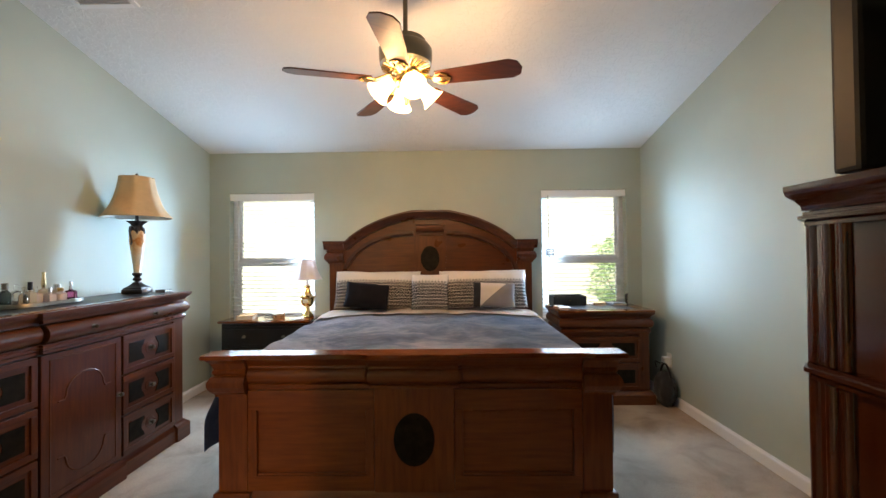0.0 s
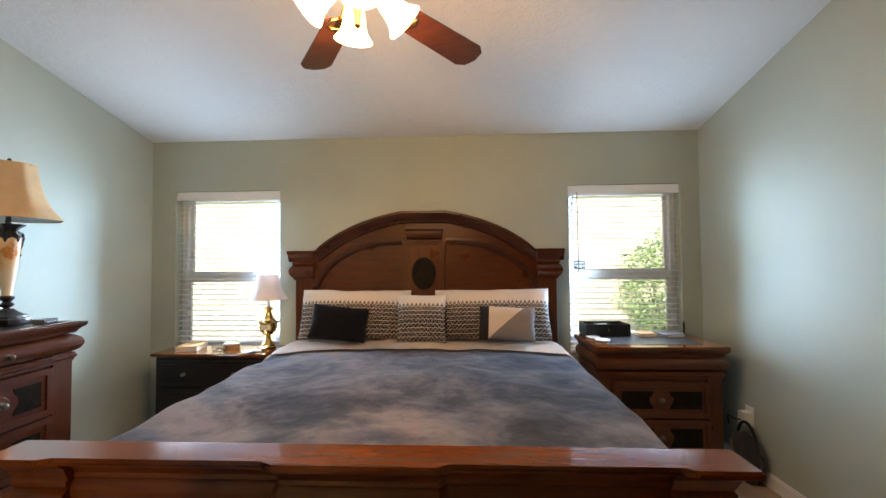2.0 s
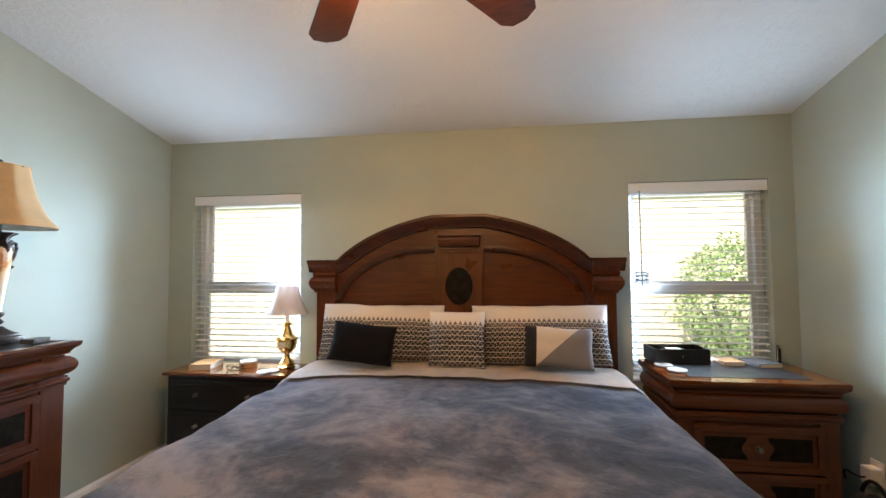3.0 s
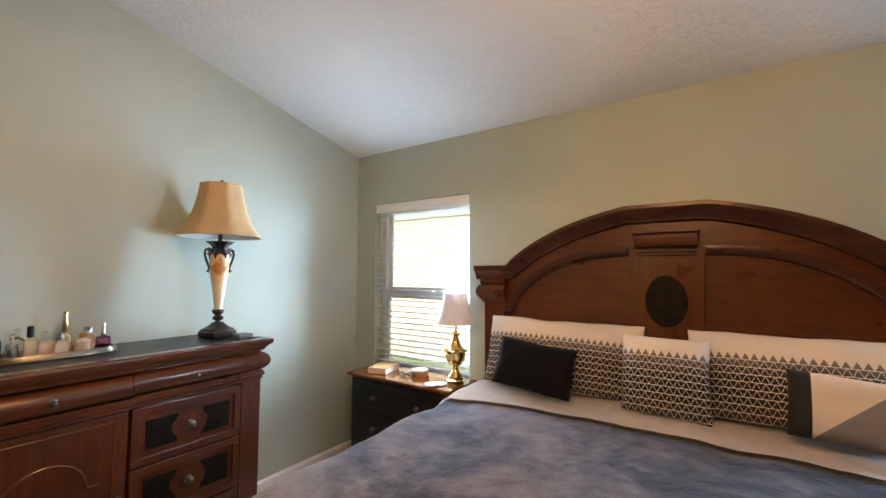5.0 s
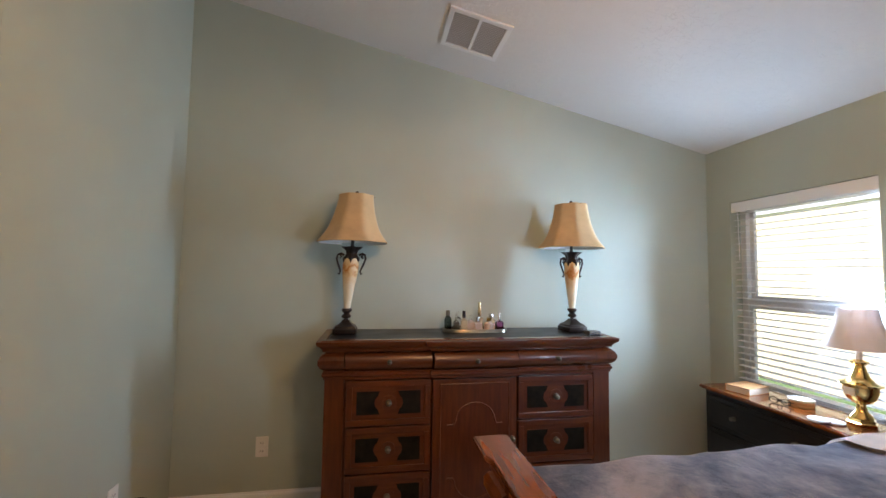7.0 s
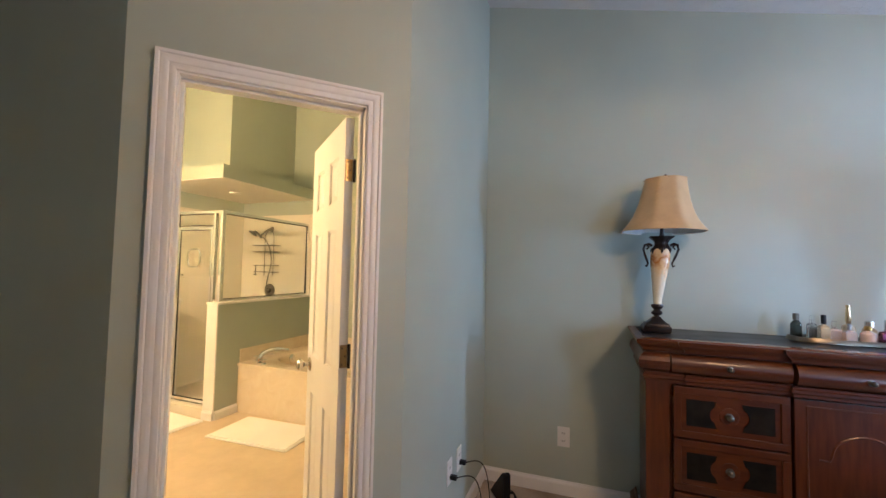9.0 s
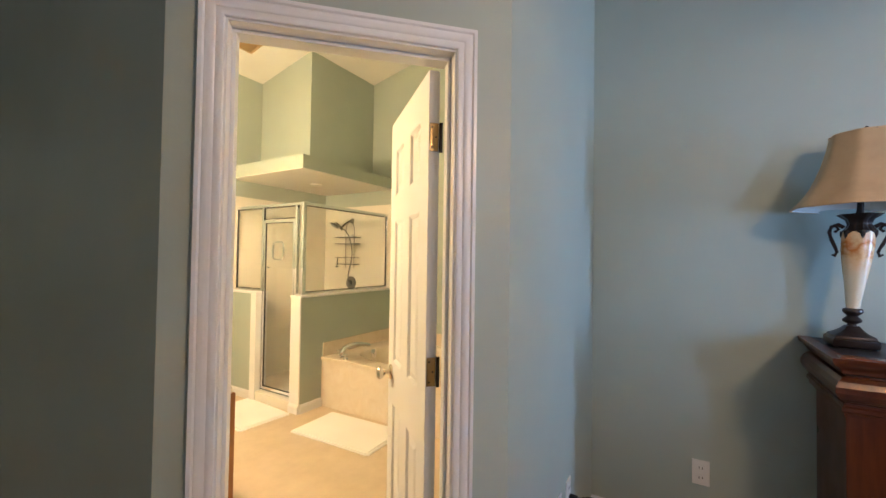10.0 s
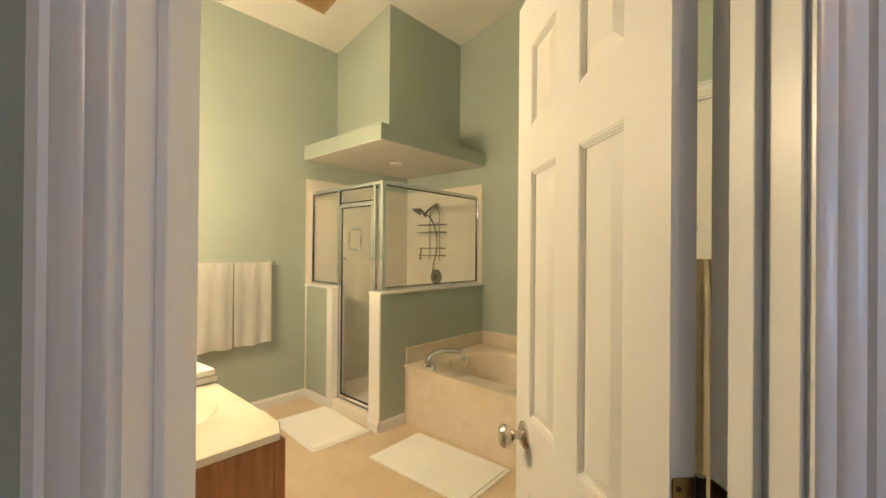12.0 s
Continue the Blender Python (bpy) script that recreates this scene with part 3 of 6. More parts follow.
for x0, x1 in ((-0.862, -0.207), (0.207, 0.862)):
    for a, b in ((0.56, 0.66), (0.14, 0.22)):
        part("rail", boxes((x0, x1, FY, FY + 0.03, a, b), bevel=0.002), BED_LIT_H, footboard)
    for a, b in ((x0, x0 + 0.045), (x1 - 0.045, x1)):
        part("stile", boxes((a, b, FY, FY + 0.03, 0.22, 0.56), bevel=0.002), BED_LIT_V, footboard)
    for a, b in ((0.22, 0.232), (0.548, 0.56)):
        part("panel_bead", boxes((x0 + 0.045, x1 - 0.045, FY + 0.008, FY + 0.03, a, b), bevel=0.003), BED_LIT_H, footboard)
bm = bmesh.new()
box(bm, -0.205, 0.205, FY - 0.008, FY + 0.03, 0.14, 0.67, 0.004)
part("centre_panel", bm, BED_LIT_V, footboard)
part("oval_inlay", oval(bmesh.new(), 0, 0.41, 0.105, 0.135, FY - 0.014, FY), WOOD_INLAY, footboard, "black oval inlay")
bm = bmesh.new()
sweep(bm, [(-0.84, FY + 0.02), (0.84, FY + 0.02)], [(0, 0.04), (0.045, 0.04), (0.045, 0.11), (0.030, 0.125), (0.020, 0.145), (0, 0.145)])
part("base_moulding", bm, BED_LIT_H, footboard)
posts(bed, FY, 0.055, ZF, 2.14, False, BED_LIT_V)
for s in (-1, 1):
    part("side_rail", boxes((s * 0.98 - 0.015, s * 0.98 + 0.015, FY + 0.09, 0.0, 0.22, 0.42), bevel=0.004), BED_LIT_H, bed)

mattress = part("mattress", boxes((-0.95, 0.95, -1.84, 0.0, 0.42, 0.70), bevel=0.04), WHITESHEET)
mattress.location = (BCX, 4.06, 0)
tagged(mattress, "white mattress inside a cherry wood bed frame", "mattress")


def blanket(name, mat, x_half, y0, y1, z_mid, drop, thick, label, seed, folds=0.012, sag=0.0):
    """A cover that lies over the mattress and hangs down at both sides."""
    bm = bmesh.new()
    nu, nv = 84, 76
    rows = []
    for j in range(nv + 1):
        y = y0 + (y1 - y0) * j / nv
        row_ = []
        for i in range(nu + 1):
            s = -1 + 2 * i / nu
            total = x_half + drop
            d = abs(s) * total
            r = 0.11
            flat = x_half - r
            if d < flat:
                x, z = d, 0.0
            elif d < flat + r * math.pi / 2:
                a = (d - flat) / r
                x, z = flat + r * math.sin(a), -r * (1 - math.cos(a))
            else:
                e = d - flat - r * math.pi / 2
                x, z = x_half + (0.052 + (0.03 if s < 0 else -0.06) * (1 - min(1.0, 3 * j / nv))) * min(1, e / 0.2) + 0.014 * math.sin(y * 17 + seed) * min(1, e / 0.15), -r - e
            x *= -1 if s < 0 else 1
            crown = 0.035 * (1 - (x / x_half) ** 2) if abs(x) < x_half else 0
            q = noise.noise(Vector((x * 2.2, y * 2.2, seed))) * folds + noise.noise(Vector((x * 6, y * 5, seed + 5))) * folds * 0.45 + noise.noise(Vector((x * 17, y * 13, seed + 9))) * folds * 0.16
            zz = z_mid + z + crown + q - sag * (1 - j / nv) ** 2
            row_.append(bm.verts.new((x, y, zz)))
        rows.append(row_)
    for a, b in zip(rows, rows[1:]):
        for i in range(nu):
            bm.faces.new((a[i], a[i + 1], b[i + 1], b[i]))
    bmesh.ops.solidify(bm, geom=list(bm.faces), thickness=thick)
    ob = part(name, bm, mat, smooth=True)
    ob.location = (BCX, 0, 0)
    return tagged(ob, label, "bedding")


blanket("duvet", BLUE, 1.055, 2.215, 3.665, 0.790, 0.43, 0.03, "blue and grey mottled plush duvet spread over the bed", 1.0, 0.027, 0.02)
blanket("blanket", BROWNHEM, 1.05, 3.589, 3.68, 0.793, 0.30, 0.008, "thin brown blanket hem under the duvet", 1.0, 0.022)
blanket("sheet", SHEET, 1.048, 3.592, 3.98, 0.806, 0.28, 0.016, "cream sheet folded back below the pillows", 1.0, 0.022)


def pillow(name, mat, m, w, h, t, label, seed, pinch=0.10, piping=None):
    bm = bmesh.new()
    nu, nv = 40, 28
    grids = []
    for s in (-1, 1):
        g = []
        for j in range(nv + 1):
            v_ = -1 + 2 * j / nv
            row_ = []
            for i in range(nu + 1):
                u_ = -1 + 2 * i / nu
                edge = (max(0.0, 1 - abs(u_) ** 2.6) * max(0.0, 1 - abs(v_) ** 2.6)) ** 0.5
                x = u_ * w / 2 * (1 - pinch * (1 - abs(v_)) * abs(u_) ** 3 * 0.35)
                z = h / 2 + v_ * h / 2 * (1 - pinch * (1 - abs(u_)) * abs(v_) ** 3 * 0.35)
                wr = noise.noise(Vector((x * 6 + seed, z * 6, s))) * 0.012 * edge + noise.noise(Vector((x * 16 + seed, z * 14, s))) * 0.005
                row_.append((x + noise.noise(Vector((z * 7, seed, 0))) * 0.006, s * (t / 2 * edge + 0.004) + wr, z + noise.noise(Vector((x * 6, seed, 3))) * 0.008))
            g.append([bm.verts.new(p) for p in row_])
        grids.append(g)
        for a, b in zip(g, g[1:]):
            for i in range(nu):
                bm.faces.new((a[i], a[i + 1], b[i + 1], b[i]))
    a, b = grids
    rim = [(0, i) for i in range(nu)] + [(j, nu) for j in range(nv)] + [(nv, i) for i in range(nu, 0, -1)] + [(j, 0) for j in range(nv, 0, -1)]
    for (j0, i0), (j1, i1) in zip(rim, rim[1:] + rim[:1]):
        bm.faces.new((a[j0][i0], a[j1][i1], b[j1][i1], b[j0][i0]))
    ob = part(name, bm, mat, smooth=True)
    ob.matrix_world = m
    return tagged(ob, label, "pillow", "pillows on the bed")


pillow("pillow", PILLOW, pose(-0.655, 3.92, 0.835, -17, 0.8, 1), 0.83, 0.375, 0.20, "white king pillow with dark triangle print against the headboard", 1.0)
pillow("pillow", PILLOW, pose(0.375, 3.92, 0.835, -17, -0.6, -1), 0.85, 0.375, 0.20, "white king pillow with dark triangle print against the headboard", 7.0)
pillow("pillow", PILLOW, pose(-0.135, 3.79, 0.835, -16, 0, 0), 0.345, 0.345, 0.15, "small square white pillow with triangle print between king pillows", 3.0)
pillow("throw_pillow", NAVY, pose(-0.73, 3.745, 0.865, -24, 6, 3), 0.40, 0.245, 0.13, "small black corded throw pillow leaning on printed pillow", 4.0)
pillow("throw_pillow", TRIO, pose(0.455, 3.74, 0.865, -22, 2, -4), 0.385, 0.235, 0.13, "small throw pillow in black, cream and grey", 9.0)

# ---- cabinets ----
CORNICE = [(0.0, 0.0), (0.012, 0.0), (0.014, 0.010), (0.026, 0.024), (0.040, 0.034), (0.044, 0.046), (0.044, 0.056), (0.0, 0.056)]
PULVIN = [(0.0, 0.0), (0.010, 0.004), (0.022, 0.016), (0.030, 0.035), (0.030, 0.055), (0.022, 0.074), (0.010, 0.086), (0.0, 0.09)]
BEAD = [(0.0, 0.0), (0.006, 0.0), (0.006, 0.012), (0.014, 0.020), (0.014, 0.032), (0.008, 0.036), (0.008, 0.045), (0.0, 0.045)]


def knob(parent, x, y, z, r, mat, name="knob"):
    bm = bmesh.new()
    lathe(bm, [(r * 1.25, 0), (r * 1.25, 0.002), (r * 0.5, 0.004), (r * 0.42, 0.010), (r * 0.7, 0.014), (r, 0.020), (r * 0.95, 0.026), (r * 0.55, 0.031), (0.001, 0.032)], 18, m=pose(x, y, z, 90, 0, 0))
    return part(name, bm, mat, parent, "antique metal knob", smooth=True)


def inlaid_drawer(body, x0, x1, z0, z1, y):
    """A drawer with a raised frame, two black inlays and one knob."""
    bm = bmesh.new()
    box(bm, x0, x1, y - 0.012, y + 0.02, z0, z1, 0.003)
    f_ = 0.032
    drawer = part("drawer", bm, WOOD_H, body)
    for nm, q in (("rail", (x0, x1, z0, z0 + f_)), ("rail", (x0, x1, z1 - f_, z1)), ("stile", (x0, x0 + f_, z0 + f_, z1 - f_)), ("stile", (x1 - f_, x1, z0 + f_, z1 - f_))):
        part(nm, boxes((q[0], q[1], y - 0.022, y - 0.012, q[2], q[3]), bevel=0.003), WOOD_H if nm == "rail" else WOOD_V, drawer)
    cx, cz = (x0 + x1) / 2, (z0 + z1) / 2
    w, h = (x1 - x0), (z1 - z0)
    for s in (-1, 1):
        xo, xi = s * (w / 2 - f_ - 0.022), s * 0.050
        zz = h / 2 - f_ - 0.026
        pts = [(cx + xo, cz - zz), (cx + xo, cz + zz), (cx + xi, cz + zz)]
        for i in range(1, 8):
            a = math.pi / 2 - math.pi * i / 8
            pts.append((cx + s * 0.048 + s * 0.030 * math.cos(a), cz + zz * 0.62 * math.sin(a)))
        pts.append((cx + xi, cz - zz))
        part("inlay", prism(bmesh.new(), pts, y - 0.0155, y - 0.0115), WOOD_INLAY, drawer, "black burl inlay")
    part("rosette", lathe(bmesh.new(), [(0.040, 0), (0.040, 0.001), (0.038, 0.002), (0.002, 0.0022)], 28, m=pose(cx, y - 0.0118, cz, 90, 0, 0)), WOOD_H, drawer)
    knob(drawer, cx, y - 0.015, cz, 0.014, PEWTER)
    return drawer


def side_block(bm, x0, x1, d, z, prof):
    path = [(x0, d), (x0, 0.0), (x1, 0.0), (x1, d)]
    sweep(bm, path, [(o, zz + z) for o, zz in prof])


def breakfront(w, d, xs, proud):
    """Plan of the cornice: from the back, along the front with the middle proud, to the back."""
    a, b = xs
    return [(-w / 2, d), (-w / 2, 0), (a, 0), (a, -proud), (b, -proud), (b, 0), (w / 2, 0), (w / 2, d)]


def dresser():
    w, d, h = 1.68, 0.47, 1.092
    cab = thing("dresser", pose(-1.985, 2.245, 0, 0, 0, 90), "tall cherry wood dresser with black inlaid drawers and slate top", "dresser")
    bm = bmesh.new()
    box(bm, -w / 2 + 0.02, w / 2 - 0.02, 0.012, d, 0.10, h - 0.03)
    body = part("body", bm, WOOD_V, cab)
    bm = bmesh.new()
    plan = [(-w / 2, d), (-w / 2, 0), (-0.66, 0), (-0.66, -0.012), (-0.25, -0.012), (-0.25, -0.035), (0.245, -0.035), (0.245, -0.012), (0.66, -0.012), (0.66, 0), (w / 2, 0), (w / 2, d)]
    sweep(bm, plan, [(o, z + h - 0.056) for o, z in CORNICE])
    part("cornice", bm, WOOD_H, cab, smooth=True)
    bm = bmesh.new()
    sweep(bm, plan, [(o, z + 0.885) for o, z in BEAD])
    part("bead_moulding", bm, WOOD_H, cab, smooth=True)
    part("top", boxes((-w / 2 + 0.005, w / 2 - 0.005, 0.015, d, h - 0.03, h - 0.002), bevel=0.002), SLATE, cab, "dark slate top")
    part("top_rim", boxes((-w / 2 - 0.02, w / 2 + 0.02, -0.03, 0.022, h - 0.006, h + 0.004), bevel=0.003), WOOD_TOP, cab)
    for x0, x1, pr in ((-w / 2, -0.735, 0.0), (0.735, w / 2, 0.0)):
        bm = bmesh.new()
        sweep(bm, [(x0, d), (x0, 0.0), (x1, 0.0)] if x0 < 0 else [(x0, 0.0), (x1, 0.0), (x1, d)], [(o * 1.15, z + 0.935) for o, z in PULVIN])
        box(bm, x0, x1, 0, 0.03, 0.10, 1.03, 0.003)
        part("corner_post", bm, WOOD_V, cab)
        bm = bmesh.new()
        sweep(bm, [(x0, d), (x0, 0.0), (x1, 0.0)] if x0 < 0 else [(x0, 0.0), (x1, 0.0), (x1, d)], [(0, 0.0), (0.035, 0.0), (0.035, 0.10), (0.026, 0.112), (0.014, 0.122), (0.006, 0.135), (0, 0.135)])
        part("foot", bm, WOOD_H, cab)
    for x0, x1, yy in ((-0.73, -0.255, -0.012), (-0.245, 0.24, -0.035), (0.25, 0.73, -0.012)):
        bm = bmesh.new()
        prism(bm, [(yy + 0.03, 0.935)] + [(yy - o, z + 0.935) for o, z in PULVIN] + [(yy + 0.03, 1.025)], x0, x1, "x")
        dr = part("top_drawer", bm, WOOD_H, cab, smooth=True)
        knob(dr, (x0 + x1) / 2, yy - 0.029, 0.980, 0.011, PEWTER)
    for x0, x1 in ((-0.72, -0.262), (0.255, 0.72)):
        for z0, z1 in ((0.635, 0.875), (0.385, 0.625), (0.135, 0.375)):
            inlaid_drawer(cab, x0, x1, z0, z1, 0.0)
    bm = bmesh.new()
    box(bm, -0.248, 0.24, -0.022, 0.02, 0.135, 0.875, 0.003)
    mid = part("door", bm, WOOD_V, cab)
    cx, a0 = -0.004, 0.16
    for z_arch, sgn in ((0.66, 1), (0.29, -1)):
        pts = [(cx - a0, -0.022, z_arch + 0.04 * -sgn + 0.0), (cx - 0.125, -0.022, z_arch - 0.04 * sgn)]
        pts += [(cx - 0.115 * math.cos(math.pi * i / 12), -0.022, z_arch - 0.02 * sgn + sgn * 0.10 * math.sin(math.pi * i / 12)) for i in range(13)]
        pts += [(cx + 0.125, -0.022, z_arch - 0.04 * sgn), (cx + a0, -0.022, z_arch - 0.04 * sgn)]
        part("arch_bead", tube(bmesh.new(), pts, 0.005, 6), WOOD_H, mid)
    bm = bmesh.new()
    for q in (((cx - 0.20, 0.845), (cx + 0.20, 0.845)), ((cx - 0.20, 0.165), (cx + 0.20, 0.165)), ((cx - 0.20, 0.165), (cx - 0.20, 0.845)), ((cx + 0.20, 0.165), (cx + 0.20, 0.845))):
        tube(bm, [(q[0][0], -0.022, q[0][1]), (q[1][0], -0.022, q[1][1])], 0.004, 6)
    part("frame_bead", bm, WOOD_V, mid)
    knob(mid, 0.215, -0.024, 0.53, 0.013, PEWTER)
    bm = bmesh.new()
    sweep(bm, [(-0.735, 0), (-0.25, 0), (-0.25, -0.022), (0.245, -0.022), (0.245, 0), (0.735, 0)], [(-0.02, 0.0), (0.016, 0.0), (0.016, 0.085), (0.010, 0.100), (0.002, 0.115), (0.0, 0.128), (-0.02, 0.128)])
    part("plinth", bm, WOOD_H, cab)
    return cab


dresser()


def nightstand():
    w, d, h = 0.86, 0.46, 0.842
    cab = thing("nightstand", pose(1.447, 3.695, 0), "cherry wood nightstand with molded top and inlaid drawers", "nightstand")
    part("body", boxes((-w / 2 + 0.04, w / 2 - 0.04, 0.012, d, 0.08, h - 0.03)), WOOD_V, cab)
    bm = bmesh.new()
    prism(bm, [(-w / 2, -0.045), (-0.30, -0.045), (-0.28, -0.06), (0.28, -0.06), (0.30, -0.045), (w / 2, -0.045), (w / 2, d), (-w / 2, d)], h - 0.018, h, "z")
    bmesh.ops.bevel(bm, geom=list(bm.edges), offset=0.004, segments=2, affect="EDGES")
    part("top", bm, WOOD_TOP, cab)
    part("top_inlay", boxes((-0.30, 0.30, 0.03, d - 0.05, h - 0.01, h + 0.002)), SLATE, cab, "dark slate inset")
    bm = bmesh.new()
    x = w / 2 - 0.04
    sweep(bm, [(-x, d), (-x, 0), (x, 0), (x, d)], [(o * 0.9, z + h - 0.072) for o, z in CORNICE])
    part("cornice", bm, WOOD_H, cab, smooth=True)
    bm = bmesh.new()
    sweep(bm, [(-x, d), (-x, 0), (x, 0), (x, d)], [(o, z * 1.0 + h - 0.165) for o, z in PULVIN])
    sweep(bm, [(-x, d), (-x, 0), (x, 0), (x, d)], [(o, z + h - 0.215) for o, z in BEAD])
    part("frieze_drawer", bm, WOOD_H, cab, smooth=True)
    for s in (-1, 1):
        x0, x1 = sorted((s * x, s * (x - 0.09)))
        part("corner_post", boxes((x0, x1, -0.002, 0.03, 0.08, h - 0.2), bevel=0.003), WOOD_V, cab)
    for z0, z1 in ((0.375, 0.605), (0.13, 0.365)):
        inlaid_drawer(cab, -0.31, 0.31, z0, z1, 0.004)
    bm = bmesh.new()
    sweep(bm, [(-x, d), (-x, 0), (x, 0), (x, d)], [(0, 0.0), (0.035, 0.0), (0.035, 0.085), (0.022, 0.10), (0.010, 0.115), (0, 0.12)])
    part("plinth", bm, WOOD_H, cab)
    return cab


nightstand()


def black_nightstand():
    w, d, h = 0.90, 0.33, 0.735
    cab = thing("nightstand", pose(-1.735, 3.90, 0), "black painted nightstand with polished brown wooden top", "nightstand")
    part("body", boxes((-w / 2 + 0.03, w / 2 - 0.03, 0.012, d, 0.06, h - 0.03)), WOOD_BLACK, cab)
    bm = bmesh.new()
    prism(bm, [(-w / 2, -0.02), (w / 2, -0.02), (w / 2, d), (-w / 2, d)], h - 0.022, h, "z")
    bmesh.ops.bevel(bm, geom=list(bm.edges), offset=0.007, segments=3, affect="EDGES")
    part("top", bm, WOOD_TOP, cab, "polished brown wooden top")
    for z0, z1 in ((0.49, 0.68), (0.285, 0.475), (0.08, 0.27)):
        bm = bmesh.new()
        box(bm, -0.40, 0.40, 0.0, 0.02, z0, z1, 0.004)
        box(bm, -0.375, 0.375, -0.006, 0.0, z0 + 0.025, z1 - 0.025, 0.004)
        drw = part("drawer", bm, WOOD_BLACK, cab)
        for x in (-0.19, 0.19):
            knob(drw, x, -0.005, (z0 + z1) / 2, 0.012, PEWTER)
    part("plinth", boxes((-w / 2 + 0.015, w / 2 - 0.015, -0.006, d, 0.0, 0.075), bevel=0.005), WOOD_BLACK, cab)
    return cab


black_nightstand()


def tall_chest():
    w, d, h = 1.0, 0.48, 1.535
    cab = thing("chest_of_drawers", pose(1.515, 1.16, 0, 0, 0, 180), "tall cherry wood chest with fluted corners facing the bed", "chest of drawers")
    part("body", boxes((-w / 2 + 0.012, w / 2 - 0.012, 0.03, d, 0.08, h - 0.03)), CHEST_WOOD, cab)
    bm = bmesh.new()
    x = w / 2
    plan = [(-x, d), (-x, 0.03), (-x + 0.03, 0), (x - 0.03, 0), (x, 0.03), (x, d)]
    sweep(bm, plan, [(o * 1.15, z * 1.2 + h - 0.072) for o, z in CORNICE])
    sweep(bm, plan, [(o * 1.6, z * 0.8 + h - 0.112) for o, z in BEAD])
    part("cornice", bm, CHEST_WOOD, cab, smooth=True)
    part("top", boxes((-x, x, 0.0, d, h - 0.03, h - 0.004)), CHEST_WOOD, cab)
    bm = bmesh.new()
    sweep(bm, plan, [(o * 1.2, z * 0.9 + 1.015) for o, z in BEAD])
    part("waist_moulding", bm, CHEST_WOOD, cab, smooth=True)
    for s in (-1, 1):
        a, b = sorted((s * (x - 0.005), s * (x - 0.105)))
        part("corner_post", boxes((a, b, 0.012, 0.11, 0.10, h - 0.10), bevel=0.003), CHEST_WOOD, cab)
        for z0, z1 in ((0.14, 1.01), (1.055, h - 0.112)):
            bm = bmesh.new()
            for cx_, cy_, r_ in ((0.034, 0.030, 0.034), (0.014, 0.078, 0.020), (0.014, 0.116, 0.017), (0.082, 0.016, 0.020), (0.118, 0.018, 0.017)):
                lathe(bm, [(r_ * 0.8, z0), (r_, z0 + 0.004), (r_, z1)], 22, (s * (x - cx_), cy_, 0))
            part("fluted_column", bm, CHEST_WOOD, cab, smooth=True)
    for z0, z1 in ((1.07, 1.225), (1.235, 1.39), (0.82, 0.99), (0.60, 0.81), (0.37, 0.59), (0.14, 0.36)):
        bm = bmesh.new()
        box(bm, -x + 0.136, x - 0.136, -0.004, 0.03, z0, z1, 0.005)
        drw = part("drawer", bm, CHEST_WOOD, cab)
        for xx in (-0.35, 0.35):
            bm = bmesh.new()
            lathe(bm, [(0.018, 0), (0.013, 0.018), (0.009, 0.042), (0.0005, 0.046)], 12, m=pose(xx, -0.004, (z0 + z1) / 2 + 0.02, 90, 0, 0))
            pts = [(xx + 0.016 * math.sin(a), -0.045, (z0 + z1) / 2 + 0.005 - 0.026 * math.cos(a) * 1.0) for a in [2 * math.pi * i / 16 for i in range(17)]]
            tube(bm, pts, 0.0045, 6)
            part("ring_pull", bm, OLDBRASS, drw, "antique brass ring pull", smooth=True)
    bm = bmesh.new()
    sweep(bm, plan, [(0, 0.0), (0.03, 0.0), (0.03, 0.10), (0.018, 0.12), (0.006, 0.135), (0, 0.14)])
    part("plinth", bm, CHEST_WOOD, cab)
    return cab


tall_chest()


def television():
    tv = thing("television", pose(1.46, 1.0, 1.522, 0, 0, 180), "black flat television with deep back on the tall chest", "television")
    part("bezel", boxes((-0.47, 0.47, -0.035, 0.035, 0.018, 0.72), bevel=0.012), BLACKP, tv)
    part("screen", boxes((-0.44, 0.44, -0.0385, -0.03, 0.09, 0.69)), material("dark_screen", (0.01, 0.01, 0.012), 0.12), tv, "dark glossy screen")
    bm = bmesh.new()
    prism(bm, [(0.035, 0.08), (0.15, 0.10), (0.15, 0.42), (0.10, 0.46), (0.035, 0.70)], -0.40, 0.40, "x")
    bmesh.ops.bevel(bm, geom=list(bm.edges), offset=0.01, segments=2, affect="EDGES")
    part("back_cover", bm, BLACKP, tv)
    for z in (0.30, 0.385):
        part("bracket_stud", boxes((0.392, 0.41, 0.14, 0.165, z, z + 0.025), bevel=0.003), BLACKP, tv)
    bm = bmesh.new()
    box(bm, -0.28, 0.28, -0.10, 0.14, 0.0, 0.022, 0.008)
    box(bm, -0.12, 0.12, 0.0, 0.06, 0.015, 0.09, 0.008)
    part("stand", bm, BLACKP, tv)
    part("rating_label", boxes((0.401, 0.4025, 0.075, 0.105, 0.105, 0.14)), material("silver_label", (0.45, 0.45, 0.44), 0.4), tv)
    part("cable", tube(bmesh.new(), bez((0.40, 0.08, 0.10), (0.46, 0.10, 0.08), (0.47, 0.20, 0.0), (0.44, 0.28, 0.004)), 0.003, 6), RED, tv, "thin red cable")


television()


